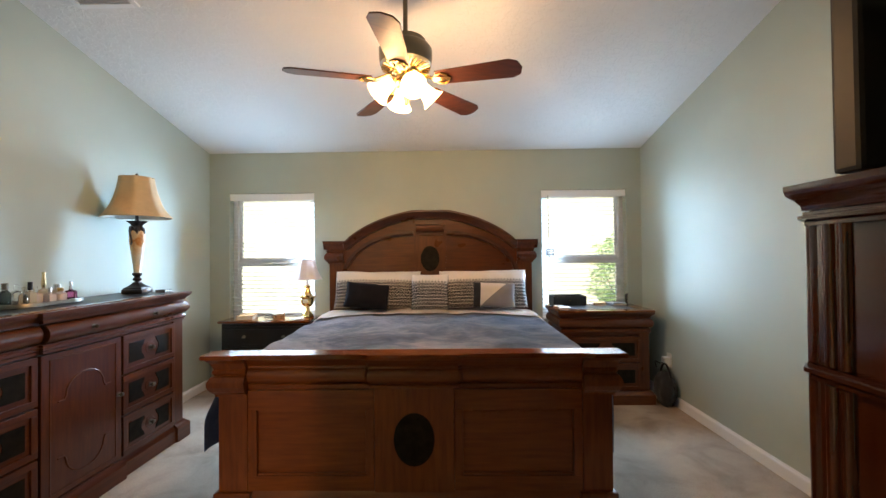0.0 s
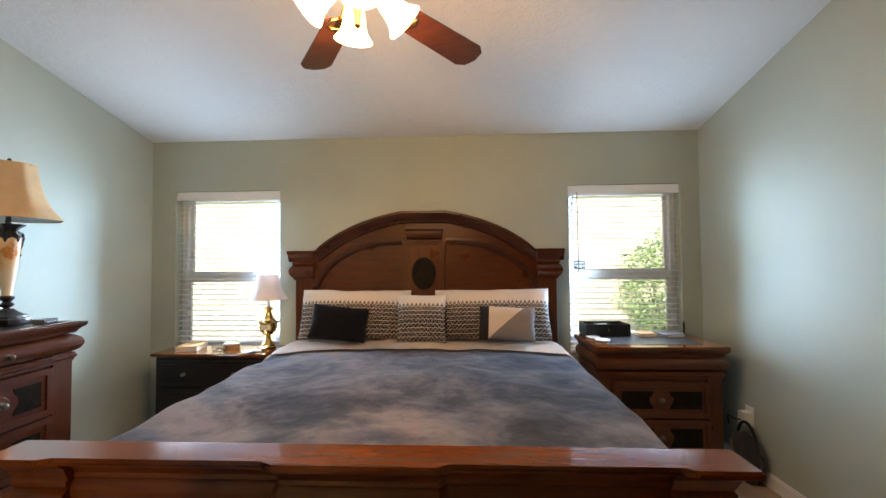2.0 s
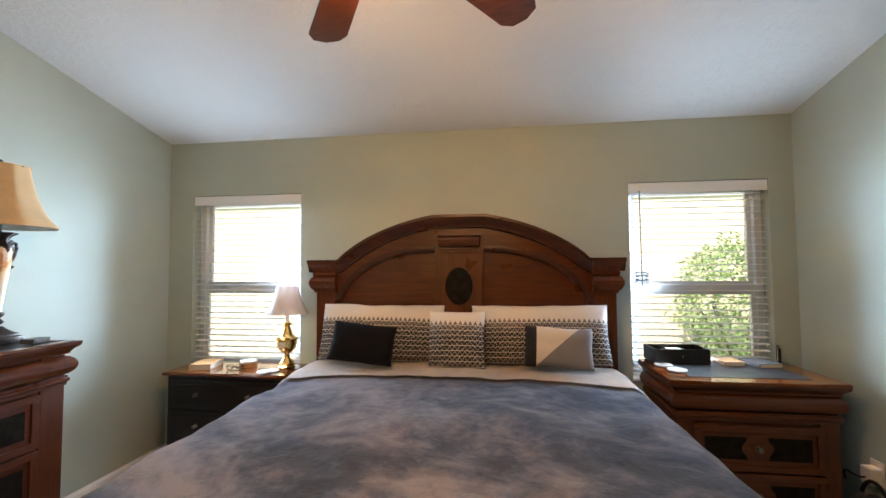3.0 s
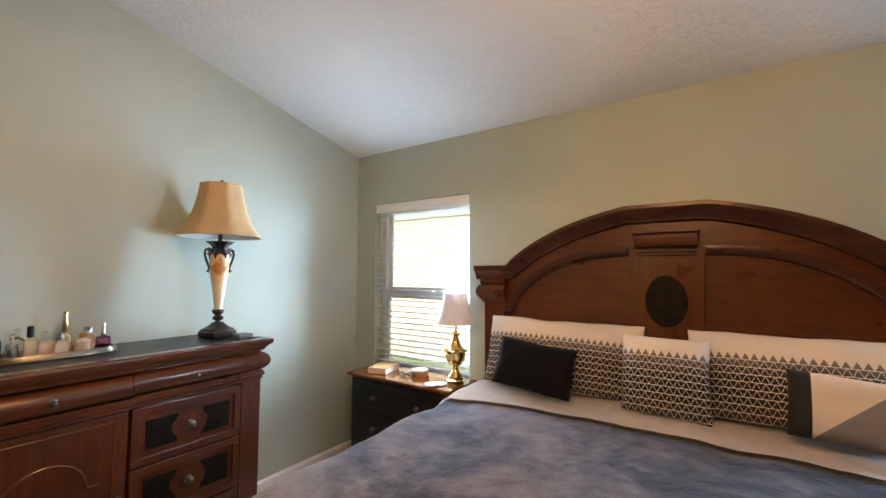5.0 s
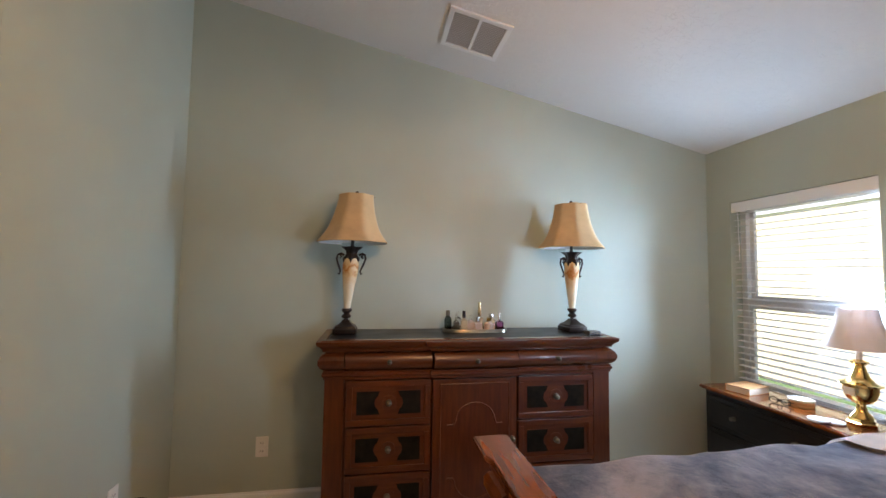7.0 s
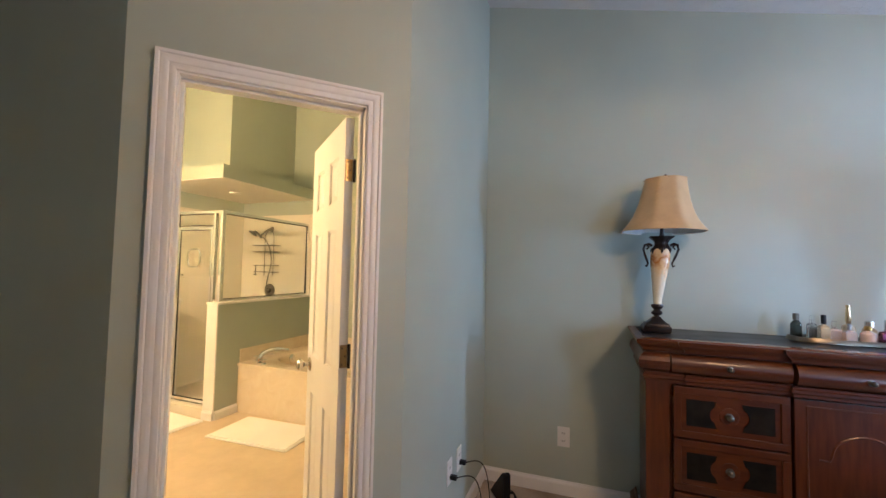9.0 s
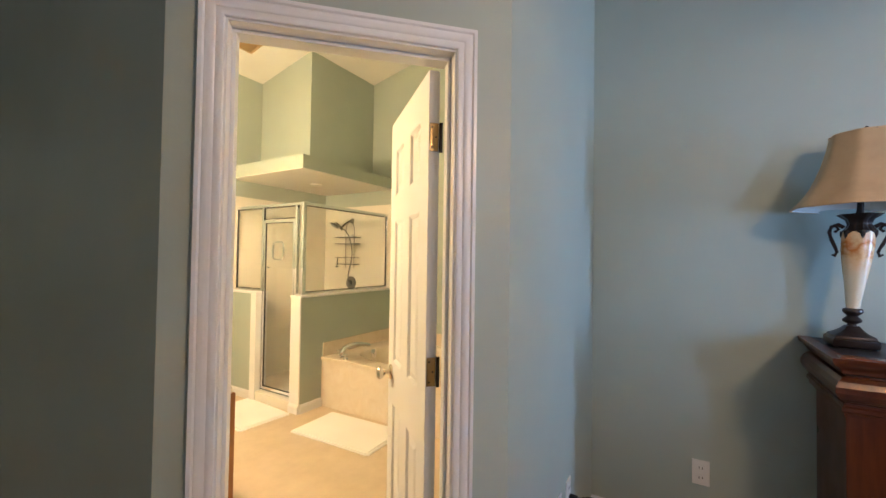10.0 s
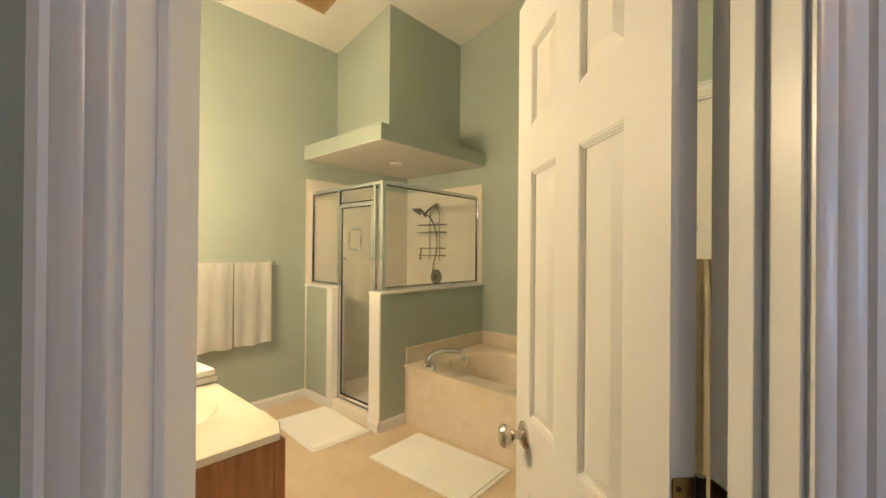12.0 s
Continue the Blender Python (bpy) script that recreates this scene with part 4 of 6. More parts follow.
# ---- ceiling fan ----
def ceiling_fan():
    zc = top(FAN.y)
    fan = thing("ceiling_fan", pose(FAN.x, FAN.y, 0), "lit ceiling fan with five walnut blades and glass shades", "ceiling fan")
    bm = bmesh.new()
    lathe(bm, [(0.018, zc - 0.09), (0.055, zc - 0.075), (0.072, zc - 0.045), (0.075, zc + 0.02)], 24)
    part("canopy", bm, OLDBRASS, fan, smooth=True)
    part("downrod", lathe(bmesh.new(), [(0.013, 2.56), (0.013, zc - 0.08)], 14), PEWTER, fan, smooth=True)
    bm = bmesh.new()
    lathe(bm, [(0.03, 2.385), (0.12, 2.388), (0.142, 2.405), (0.148, 2.44), (0.148, 2.485), (0.135, 2.505), (0.115, 2.515), (0.112, 2.540), (0.06, 2.565), (0.02, 2.575)], 36)
    motor = part("motor_housing", bm, PEWTER, fan, smooth=True)
    bm = bmesh.new()
    for i in range(30):
        a = 2 * math.pi * i / 30
        r0, r1 = 0.075, 0.135
        c, s = math.cos(a), math.sin(a)
        tube(bm, [(r0 * c, r0 * s, 2.374), (r1 * c, r1 * s, 2.388)], 0.0045, 5)
    part("vent_fins", bm, BRASS, motor, kind="stuff")
    bm = bmesh.new()
    lathe(bm, [(0.02, 2.265), (0.055, 2.275), (0.062, 2.30), (0.050, 2.325), (0.052, 2.345), (0.075, 2.355), (0.078, 2.375), (0.03, 2.385)], 28)
    kit = part("light_kit", bm, BRASS, fan, smooth=True)
    zb = 2.322
    for i in range(5):
        ang = 51 + 72 * i
        m = pose(0, 0, zb - 0.006, 0, 0, ang) @ pose(0, 0, 0, 0, 3.2 if i == 4 else 0, 0) @ pose(0, 0, 0, -12, 0, 0)
        bm = bmesh.new()
        outline = [(0.19, -0.055), (0.59, -0.072), (0.63, -0.050), (0.645, 0.0), (0.63, 0.050), (0.59, 0.072), (0.19, 0.055)]
        prism(bm, outline, -0.004, 0.004, "z")
        bmesh.ops.bevel(bm, geom=list(bm.edges), offset=0.002, segments=1, affect="EDGES")
        blade = part("blade", swap(bm, m), WOOD_BLADE, fan)
        bm = bmesh.new()
        tube(bm, [(0.09, 0, 0.028), (0.13, 0, 0.012), (0.17, 0, -0.004)], 0.010, 8)
        for s in (-1, 1):
            tube(bm, [(0.17, 0, -0.006), (0.19, s * 0.035, -0.007), (0.225, s * 0.045, -0.008), (0.25, s * 0.025, -0.008), (0.245, 0, -0.008)], 0.006, 6)
        prism(bm, [(0.165, -0.02), (0.26, -0.012), (0.27, 0.0), (0.26, 0.012), (0.165, 0.02)], -0.011, -0.005, "z")
        part("blade_iron", swap(bm, m), BRASS, blade, "brass blade iron", smooth=True)
    for i in range(4):
        ang = radians(20 + 90 * i)
        d = Vector((math.cos(ang), math.sin(ang), 0))
        p0 = Vector((0, 0, 2.315)) + d * 0.05
        p1 = Vector((0, 0, 2.305)) + d * 0.08
        part("light_arm", tube(bmesh.new(), [p0, (p0 + p1) / 2 + Vector((0, 0, 0.008)), p1], 0.011, 10), BRASS, kit, smooth=True)
        m = Matrix.Translation(p1) @ Vector((d.x * 0.72, d.y * 0.72, -0.69)).to_track_quat("Z", "Y").to_matrix().to_4x4()
        bm = bmesh.new()
        lathe(bm, [(0.020, 0.0), (0.030, 0.006), (0.038, 0.03), (0.041, 0.055), (0.050, 0.085), (0.068, 0.108), (0.070, 0.112), (0.064, 0.108), (0.046, 0.085), (0.036, 0.055), (0.033, 0.03), (0.022, 0.010)], 32, cap=False, m=m)
        sh_ob = part("glass_shade", bm, GLOW, kit, "lit frosted tulip glass shade", smooth=True)
        sh_ob.visible_shadow = False
    part("pull_chain", tube(bmesh.new(), [(0.02, -0.04, 2.28), (0.022, -0.042, 2.20), (0.022, -0.042, 2.165)], 0.0022, 6), BRASS, fan)
    part("finial", lathe(bmesh.new(), [(0.002, 2.18), (0.012, 2.19), (0.012, 2.205), (0.018, 2.25), (0.02, 2.27)], 14), BRASS, fan, smooth=True)
    for i in range(4):
        ang = radians(20 + 90 * i)
        bulb_lamp(FAN.x + math.cos(ang) * 0.13, FAN.y + math.sin(ang) * 0.13, 2.235, FAN_WATTS, (1.0, 0.56, 0.24), 0.035)


ceiling_fan()


# ---- windows ----
def window(i, x0, x1, z0, z1):
    y = YB + 0.085
    cx = (x0 + x1) / 2
    win = thing("window_%d" % i, pose(cx, y, 0), "white single hung window with open blinds, daylight outside", "window")
    tagged(win, kind="structure")
    w = (x1 - x0) / 2
    zm = 1.29
    bm = boxes((-w, -w + 0.045, 0, 0.07, z0, z1), (w - 0.045, w, 0, 0.07, z0, z1), (-w + 0.045, w - 0.045, 0, 0.07, z0, z0 + 0.045), (-w + 0.045, w - 0.045, 0, 0.07, z1 - 0.045, z1), (-w + 0.045, w - 0.045, 0.004, 0.055, zm - 0.022, zm + 0.022), bevel=0.003)
    part("window_frame", bm, TRIM, win)
    for a, b, yy in ((z0 + 0.045, zm - 0.022, 0.02), (zm + 0.022, z1 - 0.045, 0.045)):
        bm = boxes((-w + 0.045, -w + 0.075, yy - 0.012, yy + 0.014, a, b), (w - 0.075, w - 0.045, yy - 0.012, yy + 0.014, a, b), (-w + 0.075, w - 0.075, yy - 0.012, yy + 0.014, a, a + 0.026), (-w + 0.075, w - 0.075, yy - 0.012, yy + 0.014, b - 0.02, b))
        part("sash", bm, TRIM, win)
        pane = part("pane", boxes((-w + 0.07, w - 0.07, yy, yy + 0.004, a + 0.02, b - 0.015)), PANE, win)
        pane.visible_shadow = False
    part("window_sill", boxes((-w - 0.0, w + 0.0, -0.105, -0.002, z0 - 0.001, z0 + 0.018), bevel=0.004), TRIM, win)
    bl = thing("blinds", pose(cx, YB + 0.045, 0), "white horizontal window blinds, lowered with open slats", "blinds", "window blinds")
    part("valance", boxes((-w + 0.004, w - 0.004, -0.042, -0.03, z1 - 0.075, z1 - 0.004), (-w + 0.004, w - 0.004, -0.03, 0.02, z1 - 0.045, z1 - 0.006), bevel=0.003), SLAT, bl, "white blind valance")
    slat = bmesh.new()
    prism(slat, [(-0.024, -0.0008), (-0.012, 0.0012), (0.0, 0.002), (0.012, 0.0012), (0.024, -0.0008), (0.024, -0.0024), (0.0, 0.0002), (-0.024, -0.0024)], -w + 0.012, w - 0.012, "x")
    first = part("slat", slat, SLAT, bl)
    z = z0 + 0.075
    first.location = (0, 0, z)
    first.rotation_euler = (radians(3), 0, 0)
    z += 0.0435
    while z < z1 - 0.085:
        s = first.copy()
        scene.collection.objects.link(s)
        s.location = (0, 0, z)
        z += 0.0435
    part("bottom_rail", boxes((-w + 0.01, w - 0.01, -0.02, 0.02, z0 + 0.022, z0 + 0.042), bevel=0.003), SLAT, bl)
    for x in (-w + 0.12, 0.0, w - 0.12):
        for yy in (-0.025, 0.025):
            part("ladder_cord", tube(bmesh.new(), [(x, yy, z0 + 0.03), (x, yy, z1 - 0.05)], 0.0009, 4), SLAT, bl)
    if i == 2:
        part("tilt_wand", tube(bmesh.new(), [(-w + 0.07, -0.052, z1 - 0.06), (-w + 0.075, -0.05, zm + 0.01)], 0.004, 8), GREYP, bl, "grey tilt wand")
    else:
        part("tilt_wand", tube(bmesh.new(), [(-w + 0.07, -0.052, z1 - 0.06), (-w + 0.075, -0.05, zm + 0.30)], 0.0025, 8), SLAT, bl, "white tilt wand")


window(1, *W1)
window(2, *W2)

# ---- doors and casings ----
CASING = [(0.0, 0.0), (0.0, 0.009), (0.004, 0.0115), (0.018, 0.0125), (0.022, 0.0108), (0.027, 0.0145), (0.036, 0.0165), (0.047, 0.0165), (0.050, 0.0150), (0.055, 0.0195), (0.066, 0.020), (0.066, 0.0)]
CASING = [(a * 0.864, b) for a, b in CASING]
UP = Matrix(((1, 0, 0, 0), (0, 0, 1, 0), (0, 1, 0, 0), (0, 0, 0, 1)))


def casing(bm, x0, x1, z1, y=0.0, side=1):
    """A fluted casing round an opening, on the face at y; side: the way it stands out."""
    tmp = bmesh.new()
    path = [(x1, 0.0), (x1, z1), (x0, z1), (x0, 0.0)]
    sweep(tmp, path, CASING)
    flip = Matrix.Diagonal((1, side, 1, 1))
    swap(tmp, Matrix.Translation((0, y, 0)) @ flip @ UP)
    me = bpy.data.meshes.new("tmp")
    tmp.to_mesh(me)
    tmp.free()
    bm.from_mesh(me)
    bpy.data.meshes.remove(me)


def door_frame(name, m, x0, x1, z1, depth, stop_y):
    """Jambs, stops and casings; the wall runs along local x, the near face at y = 0 and the far one at -depth."""
    root = thing(name, m, "white painted door frame with fluted casing", "door frame")
    tagged(root, kind="structure")
    for a, b in ((x0 - 0.018, x0), (x1, x1 + 0.018)):
        part("jamb", boxes((a, b, -depth, 0.0, 0, z1)), TRIM, root)
    part("head_jamb", boxes((x0 - 0.018, x1 + 0.018, -depth, 0.0, z1, z1 + 0.018)), TRIM, root)
    part("door_stop", boxes((x0, x0 + 0.011, stop_y - 0.035, stop_y, 0, z1 - 0.011), (x1 - 0.011, x1, stop_y - 0.035, stop_y, 0, z1 - 0.011), (x0, x1, stop_y - 0.035, stop_y, z1 - 0.011, z1), bevel=0.002), TRIM, root)
    bm = bmesh.new()
    casing(bm, x0 - 0.006, x1 + 0.006, z1 + 0.006)
    part("casing", bm, TRIM, root, smooth=True)
    bm = bmesh.new()
    casing(bm, x0 - 0.006, x1 + 0.006, z1 + 0.006, -depth, -1)
    part("casing", bm, TRIM, root)
    return root


def panel_door(name, m, w, h, label, knob_side=None):
    t = 0.035
    root = thing(name, m, label, "door")
    tagged(root, kind="structure")
    st, mid = 0.098, 0.105
    pw = (w - 2 * st - mid) / 2
    cols = ((st, st + pw), (w - st - pw, w - st))
    rows_ = ((0.235, 0.80), (0.980, 1.580), (1.690, h - 0.138))
    bm = bmesh.new()
    box(bm, 0, w, 0.008, t - 0.008, 0.008, h)
    for y0, y1 in ((0.0, 0.008), (t - 0.008, t)):
        for a, b in ((0, st), (st + pw, w - st - pw), (w - st, w)):
            box(bm, a, b, y0, y1, 0.008, h)
        zs = [0.008] + [z for r in rows_ for z in r] + [h]
        for a, b in zip(zs[::2], zs[1::2]):
            for c in cols:
                box(bm, c[0], c[1], y0, y1, a, b)
    part("leaf", bm, DOORPAINT, root)
    for c in cols:
        for r in rows_:
            for y, s in ((0.008, -1), (t - 0.008, 1)):
                bm = bmesh.new()
                o, i_ = 0.014, 0.038
                a = [(c[0] + o, r[0] + o), (c[1] - o, r[0] + o), (c[1] - o, r[1] - o), (c[0] + o, r[1] - o)]
                b = [(c[0] + i_, r[0] + i_), (c[1] - i_, r[0] + i_), (c[1] - i_, r[1] - i_), (c[0] + i_, r[1] - i_)]
                va = [bm.verts.new((p[0], y, p[1])) for p in a]
                vb = [bm.verts.new((p[0], y + s * 0.0065, p[1])) for p in b]
                bm.faces.new(vb)
                bm.faces.new(va[::-1])
                for q in range(4):
                    bm.faces.new((va[q], va[(q + 1) % 4], vb[(q + 1) % 4], vb[q]))
                # the small moulding round each panel
                for o0, o1, hh in ((0.0, 0.0045, 0.0068), (0.0045, 0.0085, 0.0048), (0.0085, 0.012, 0.0026)):
                    ya, yb = sorted((y, y + s * hh))
                    for e in ((c[0] + o0, c[1] - o0, r[0] + o0, r[0] + o1), (c[0] + o0, c[1] - o0, r[1] - o1, r[1] - o0), (c[0] + o0, c[0] + o1, r[0] + o1, r[1] - o1), (c[1] - o1, c[1] - o0, r[0] + o1, r[1] - o1)):
                        box(bm, e[0], e[1], ya, yb, e[2], e[3])
                part("panel", bm, DOORPAINT, root)
    if knob_side:
        kn = None
        for s, y in ((1, t), (-1, 0.0)):
            mm = pose(w - 0.065, y, 0.925, -90 * s, 0, 0)
            bm = bmesh.new()
            lathe(bm, [(0.033, 0), (0.033, 0.004), (0.026, 0.008), (0.011, 0.010), (0.010, 0.028), (0.020, 0.036), (0.028, 0.048), (0.028, 0.056), (0.021, 0.064), (0.002, 0.067)], 24, m=mm)
            kn = part("door_knob", bm, NICKEL, root, "satin nickel round knob", smooth=True)
        part("latch_plate", boxes((w, w + 0.0015, 0.006, t - 0.006, 0.895, 0.955)), NICKEL, root)
    return root


def hinge(parent, x, y, z, mat=OLDBRASS):
    """One open butt hinge at the pin (x, y)."""
    bm = bmesh.new()
    box(bm, x + 0.002, x + 0.0045, y + 0.002, y + 0.034, z - 0.045, z + 0.045, 0.001)
    hg = part("hinge", bm, mat, parent, "antique brass hinge")
    bm = bmesh.new()
    lathe(bm, [(0.0055, -0.048), (0.0055, 0.048)], 10, (x - 0.002, y - 0.004, z))
    part("hinge_pin", bm, mat, hg, smooth=True)
    return hg


DIAG = Matrix.Translation((DC.x, DC.y, 0)) @ pose(0, 0, 0, 0, 0, -45)
OX0, OX1 = 0.179, 0.787
door_frame("door_frame", DIAG, OX0, OX1, 2.032, 0.115, -0.040)
bath_door = panel_door("door_1", DIAG @ pose(OX0 + 0.016, -0.120, 0, 0, 0, -85.5), 0.590, 2.025, "open white six panel door with nickel knob", True)
for z in (0.32, 1.065, 1.81):
    bm = bmesh.new()
    box(bm, -0.0028, -0.0004, 0.003, 0.032, z - 0.045, z + 0.045, 0.0008)
    hg = part("hinge", bm, OLDBRASS, bath_door, "antique brass hinge leaf")
    bm = bmesh.new()
    lathe(bm, [(0.0058, z - 0.047), (0.0058, z + 0.047)], 10, (-0.004, -0.004, 0))
    part("hinge_pin", bm, BRONZE, hg, smooth=True)
    for k_, (yy, dz) in enumerate(((0.024, 0.032), (0.012, 0.0), (0.024, -0.032))):
        part("screw", lathe(bmesh.new(), [(0.0035, 0), (0.0035, 0.0008)], 8, m=pose(-0.0028, yy, z + dz, 0, -90, 0)), BRONZE, hg)
jl = thing("hinge", DIAG, "brass hinge leaves on the door jamb", "hinge")
for z in (0.32, 1.065, 1.81):
    part("jamb_leaf", boxes((OX0, OX0 + 0.002, -0.113, -0.082, z - 0.045, z + 0.045)), OLDBRASS, jl)

door_frame("door_frame", Matrix.Translation((-0.43, YE, 0)), 0.018, 0.742, 2.022, 0.12, -0.075)
hall_door = panel_door("door_2", pose(0.306, YE - 0.128, 0, 0, 0, -92), 0.718, 2.015, "open white six panel door at the end of the entry", True)
for z in (0.32, 1.065, 1.80):
    hinge(hall_door, -0.004, 0.035, z)

CLOS = Matrix.Translation((-2.48, 0.125, 0)) @ pose(0, 0, 0, 0, 0, -90)
door_frame("door_frame", CLOS, 0.018, 0.582, 2.022, 0.10, -0.02)
closet_door = panel_door("door_3", CLOS @ pose(0.021, -0.062, 0), 0.558, 2.015, "closed white panel door in the bathroom", True)
bm = bmesh.new()
nu, nv = 26, 40
rows = []
for j in range(nv + 1):
    z = 0.32 + 1.04 * j / nv
    wd = 0.10 + 0.16 * (1 - j / nv) ** 0.8
    rows.append([bm.verts.new((0.11 + (i / nu - 0.5) * 2 * wd, 0.035 + 0.030 * math.sin(i * 1.35 + j * 0.04) * (1 - 0.5 * j / nv) + 0.02 * (1 - j / nv), z)) for i in range(nu + 1)])
for a, b in zip(rows, rows[1:]):
    for i in range(nu):
        bm.faces.new((a[i], a[i + 1], b[i + 1], b[i]))
bmesh.ops.solidify(bm, geom=list(bm.faces), thickness=0.006)
robe = part("robe", bm, ROBE, smooth=True)
robe.matrix_world = CLOS
tagged(robe, "pale olive robe hanging on the white closet door", "robe")
hook = part("hook", tube(bmesh.new(), [(0.11, -0.027, 1.51), (0.11, 0.02, 1.50), (0.11, 0.035, 1.48), (0.11, 0.045, 1.51)], 0.005, 8), NICKEL, closet_door)

strike = thing("strike_plate", pose(-0.412, YE - 0.05, 0.93), "dark metal strike plate on the white door jamb", "strike plate")
part("plate", boxes((0.0, 0.0015, -0.014, 0.014, -0.03, 0.03)), BRONZE, strike)
part("latch_hole", boxes((0.0015, 0.002, -0.006, 0.006, -0.012, 0.012)), BLACKP, strike)
for z, nm in ((1.285, "white rocker light switch high on the hall wall"), (1.10, "white dimmer light switch lower on the hall wall")):
    sw = thing("light_switch", pose(XD, YE + 0.13, z, 0, 0, -90), nm, "light switch", "light switches on the hall wall")
    part("plate", boxes((-0.035, 0.035, 0.0, 0.006, -0.058, 0.058), bevel=0.002), PLATE, sw)
    part("toggle", boxes((-0.005, 0.005, 0.006, 0.020, -0.008, 0.014), bevel=0.002), PLATE, sw)


def kitchen_unit(m, w, d, z0, z1, label, doors):
    """A wooden wall or base unit with framed doors, its face at y = 0 towards +y."""
    unit = thing("cabinet", m, label, "cabinet", "oak cabinets in the far room")
    part("body", boxes((0, w, -d, 0, z0, z1)), WOOD_VAN, unit)
    for i in range(doors):
        a, b = w * i / doors + 0.01, w * (i + 1) / doors - 0.01
        leaf = part("cabinet_door", boxes((a, b, 0.0, 0.018, z0 + 0.08 * (z0 < 0.1) + 0.01, z1 - 0.02), bevel=0.003), WOOD_VAN, unit)
        part("panel", boxes((a + 0.06, b - 0.06, 0.018, 0.024, z0 + 0.17, z1 - 0.09), bevel=0.005), WOOD_VAN, leaf)
    return unit


kitchen_unit(pose(-1.30, -4.42, 0), 1.15, 0.57, 0.005, 0.86, "orange oak base cabinet with two doors under a pale counter", 2)
kitchen_unit(pose(-1.30, -4.66, 0), 1.15, 0.33, 1.40, 2.15, "orange oak wall cabinet hanging above the pale counter", 2)
counter = part("counter", boxes((-1.31, -0.13, -4.998, -4.39, 0.862, 0.90), bevel=0.004), SINKTOP)
tagged(counter, "pale smooth countertop lying on the oak base cabinet", "countertop")
ceiling_light = thing("ceiling_light", pose(-0.45, -3.9, top(-3.9) - 0.05), "round lit ceiling light in the far room", "ceiling light")
globe = part("lit_globe", lathe(bmesh.new(), [(0.002, -0.12), (0.07, -0.10), (0.12, -0.05), (0.13, 0.0)], 24), BULB, ceiling_light, smooth=True)
globe.visible_shadow = False
part("base_ring", lathe(bmesh.new(), [(0.135, -0.005), (0.14, 0.01), (0.14, 0.08)], 24), PLATE, ceiling_light, smooth=True)
bulb_lamp(-0.45, -3.9, top(-3.9) - 0.10, 9.0, (1.0, 0.70, 0.42), 0.06)

# ---- the bathroom ----
SX, SY = -2.49, -2.047
SOUTH, WEST = BY0, BX0
half = boxes((WEST, SX, SY - 0.115, SY, 0.0, 1.045), (SX - 0.115, SX, SOUTH, -2.70, 0.0, 1.045))
tagged(part("shower_half_wall", half, PAINT, kind="structure"))
part("half_wall_cap", boxes((WEST, SX + 0.018, SY - 0.135, SY + 0.018, 1.045, 1.064), (SX - 0.135, SX + 0.018, SOUTH, -2.682, 1.045, 1.064), bevel=0.003), TRIM, kind="structure")
part("half_wall_trim", boxes((SX - 0.117, SX + 0.012, SY - 0.127, SY - 0.115, 0.0, 1.045), (SX, SX + 0.012, SY - 0.115, SY - 0.0, 0.0, 1.045), (SX - 0.117, SX + 0.012, -2.70, -2.688, 0.0, 1.045), (SX, SX + 0.012, -2.77, -2.70, 0, 1.045)), TRIM, kind="structure")
part("shower_curb", boxes((SX - 0.115, SX + 0.006, -2.688, SY - 0.127, 0.0, 0.095), bevel=0.006), SURROUND, kind="structure")
part("shower_floor", boxes((WEST, SX - 0.115, SOUTH, SY - 0.115, 0.0, 0.05)), SURROUND, kind="structure")
part("shower_surround", boxes((WEST, SX + 0.01, SOUTH, SOUTH + 0.012, 0.05, 2.045), (WEST, WEST + 0.012, SOUTH + 0.012, SY - 0.001, 0.05, 2.045), bevel=0.003), SURROUND, kind="structure")
bm = bmesh.new()
prism(bm, [(SOUTH - 0.01, 2.345), (-2.35, 2.345), (-2.35, top(-2.35) + 0.02), (SOUTH - 0.01, top(SOUTH) + 0.02)], WEST - 0.01, -2.81, "x")
box(bm, WEST - 0.01, -2.46, SOUTH - 0.01, -2.03, 2.222, 2.345)
part("shower_soffit_box", bm, PAINT, kind="structure")
part("soffit_underside", boxes((WEST, -2.462, SOUTH, -2.032, 2.216, 2.222)), CEIL_BATH, kind="structure")
light = thing("recessed_light", pose(-3.10, -2.58, 2.2), "round white ceiling fixture under the shower soffit", "light fixture")
part("trim_ring", lathe(bmesh.new(), [(0.055, 0.0), (0.060, 0.004), (0.060, 0.016)], 28), PLATE, light, smooth=True)
part("lens", lathe(bmesh.new(), [(0.02, -0.006), (0.048, 0.0), (0.048, 0.003)], 28), PLATE, light, smooth=True)

screen = thing("shower_enclosure", pose(0, 0, 0), "chrome framed clear glass shower enclosure on sage half walls", "shower enclosure")
y_s = SY - 0.055
x_s = SX - 0.055
ZT = 1.925


def bar(name, x0, x1, y0, y1, z0, z1, mat=CHROME):
    return part(name, boxes((x0, x1, y0, y1, z0, z1), bevel=0.003), mat, screen)


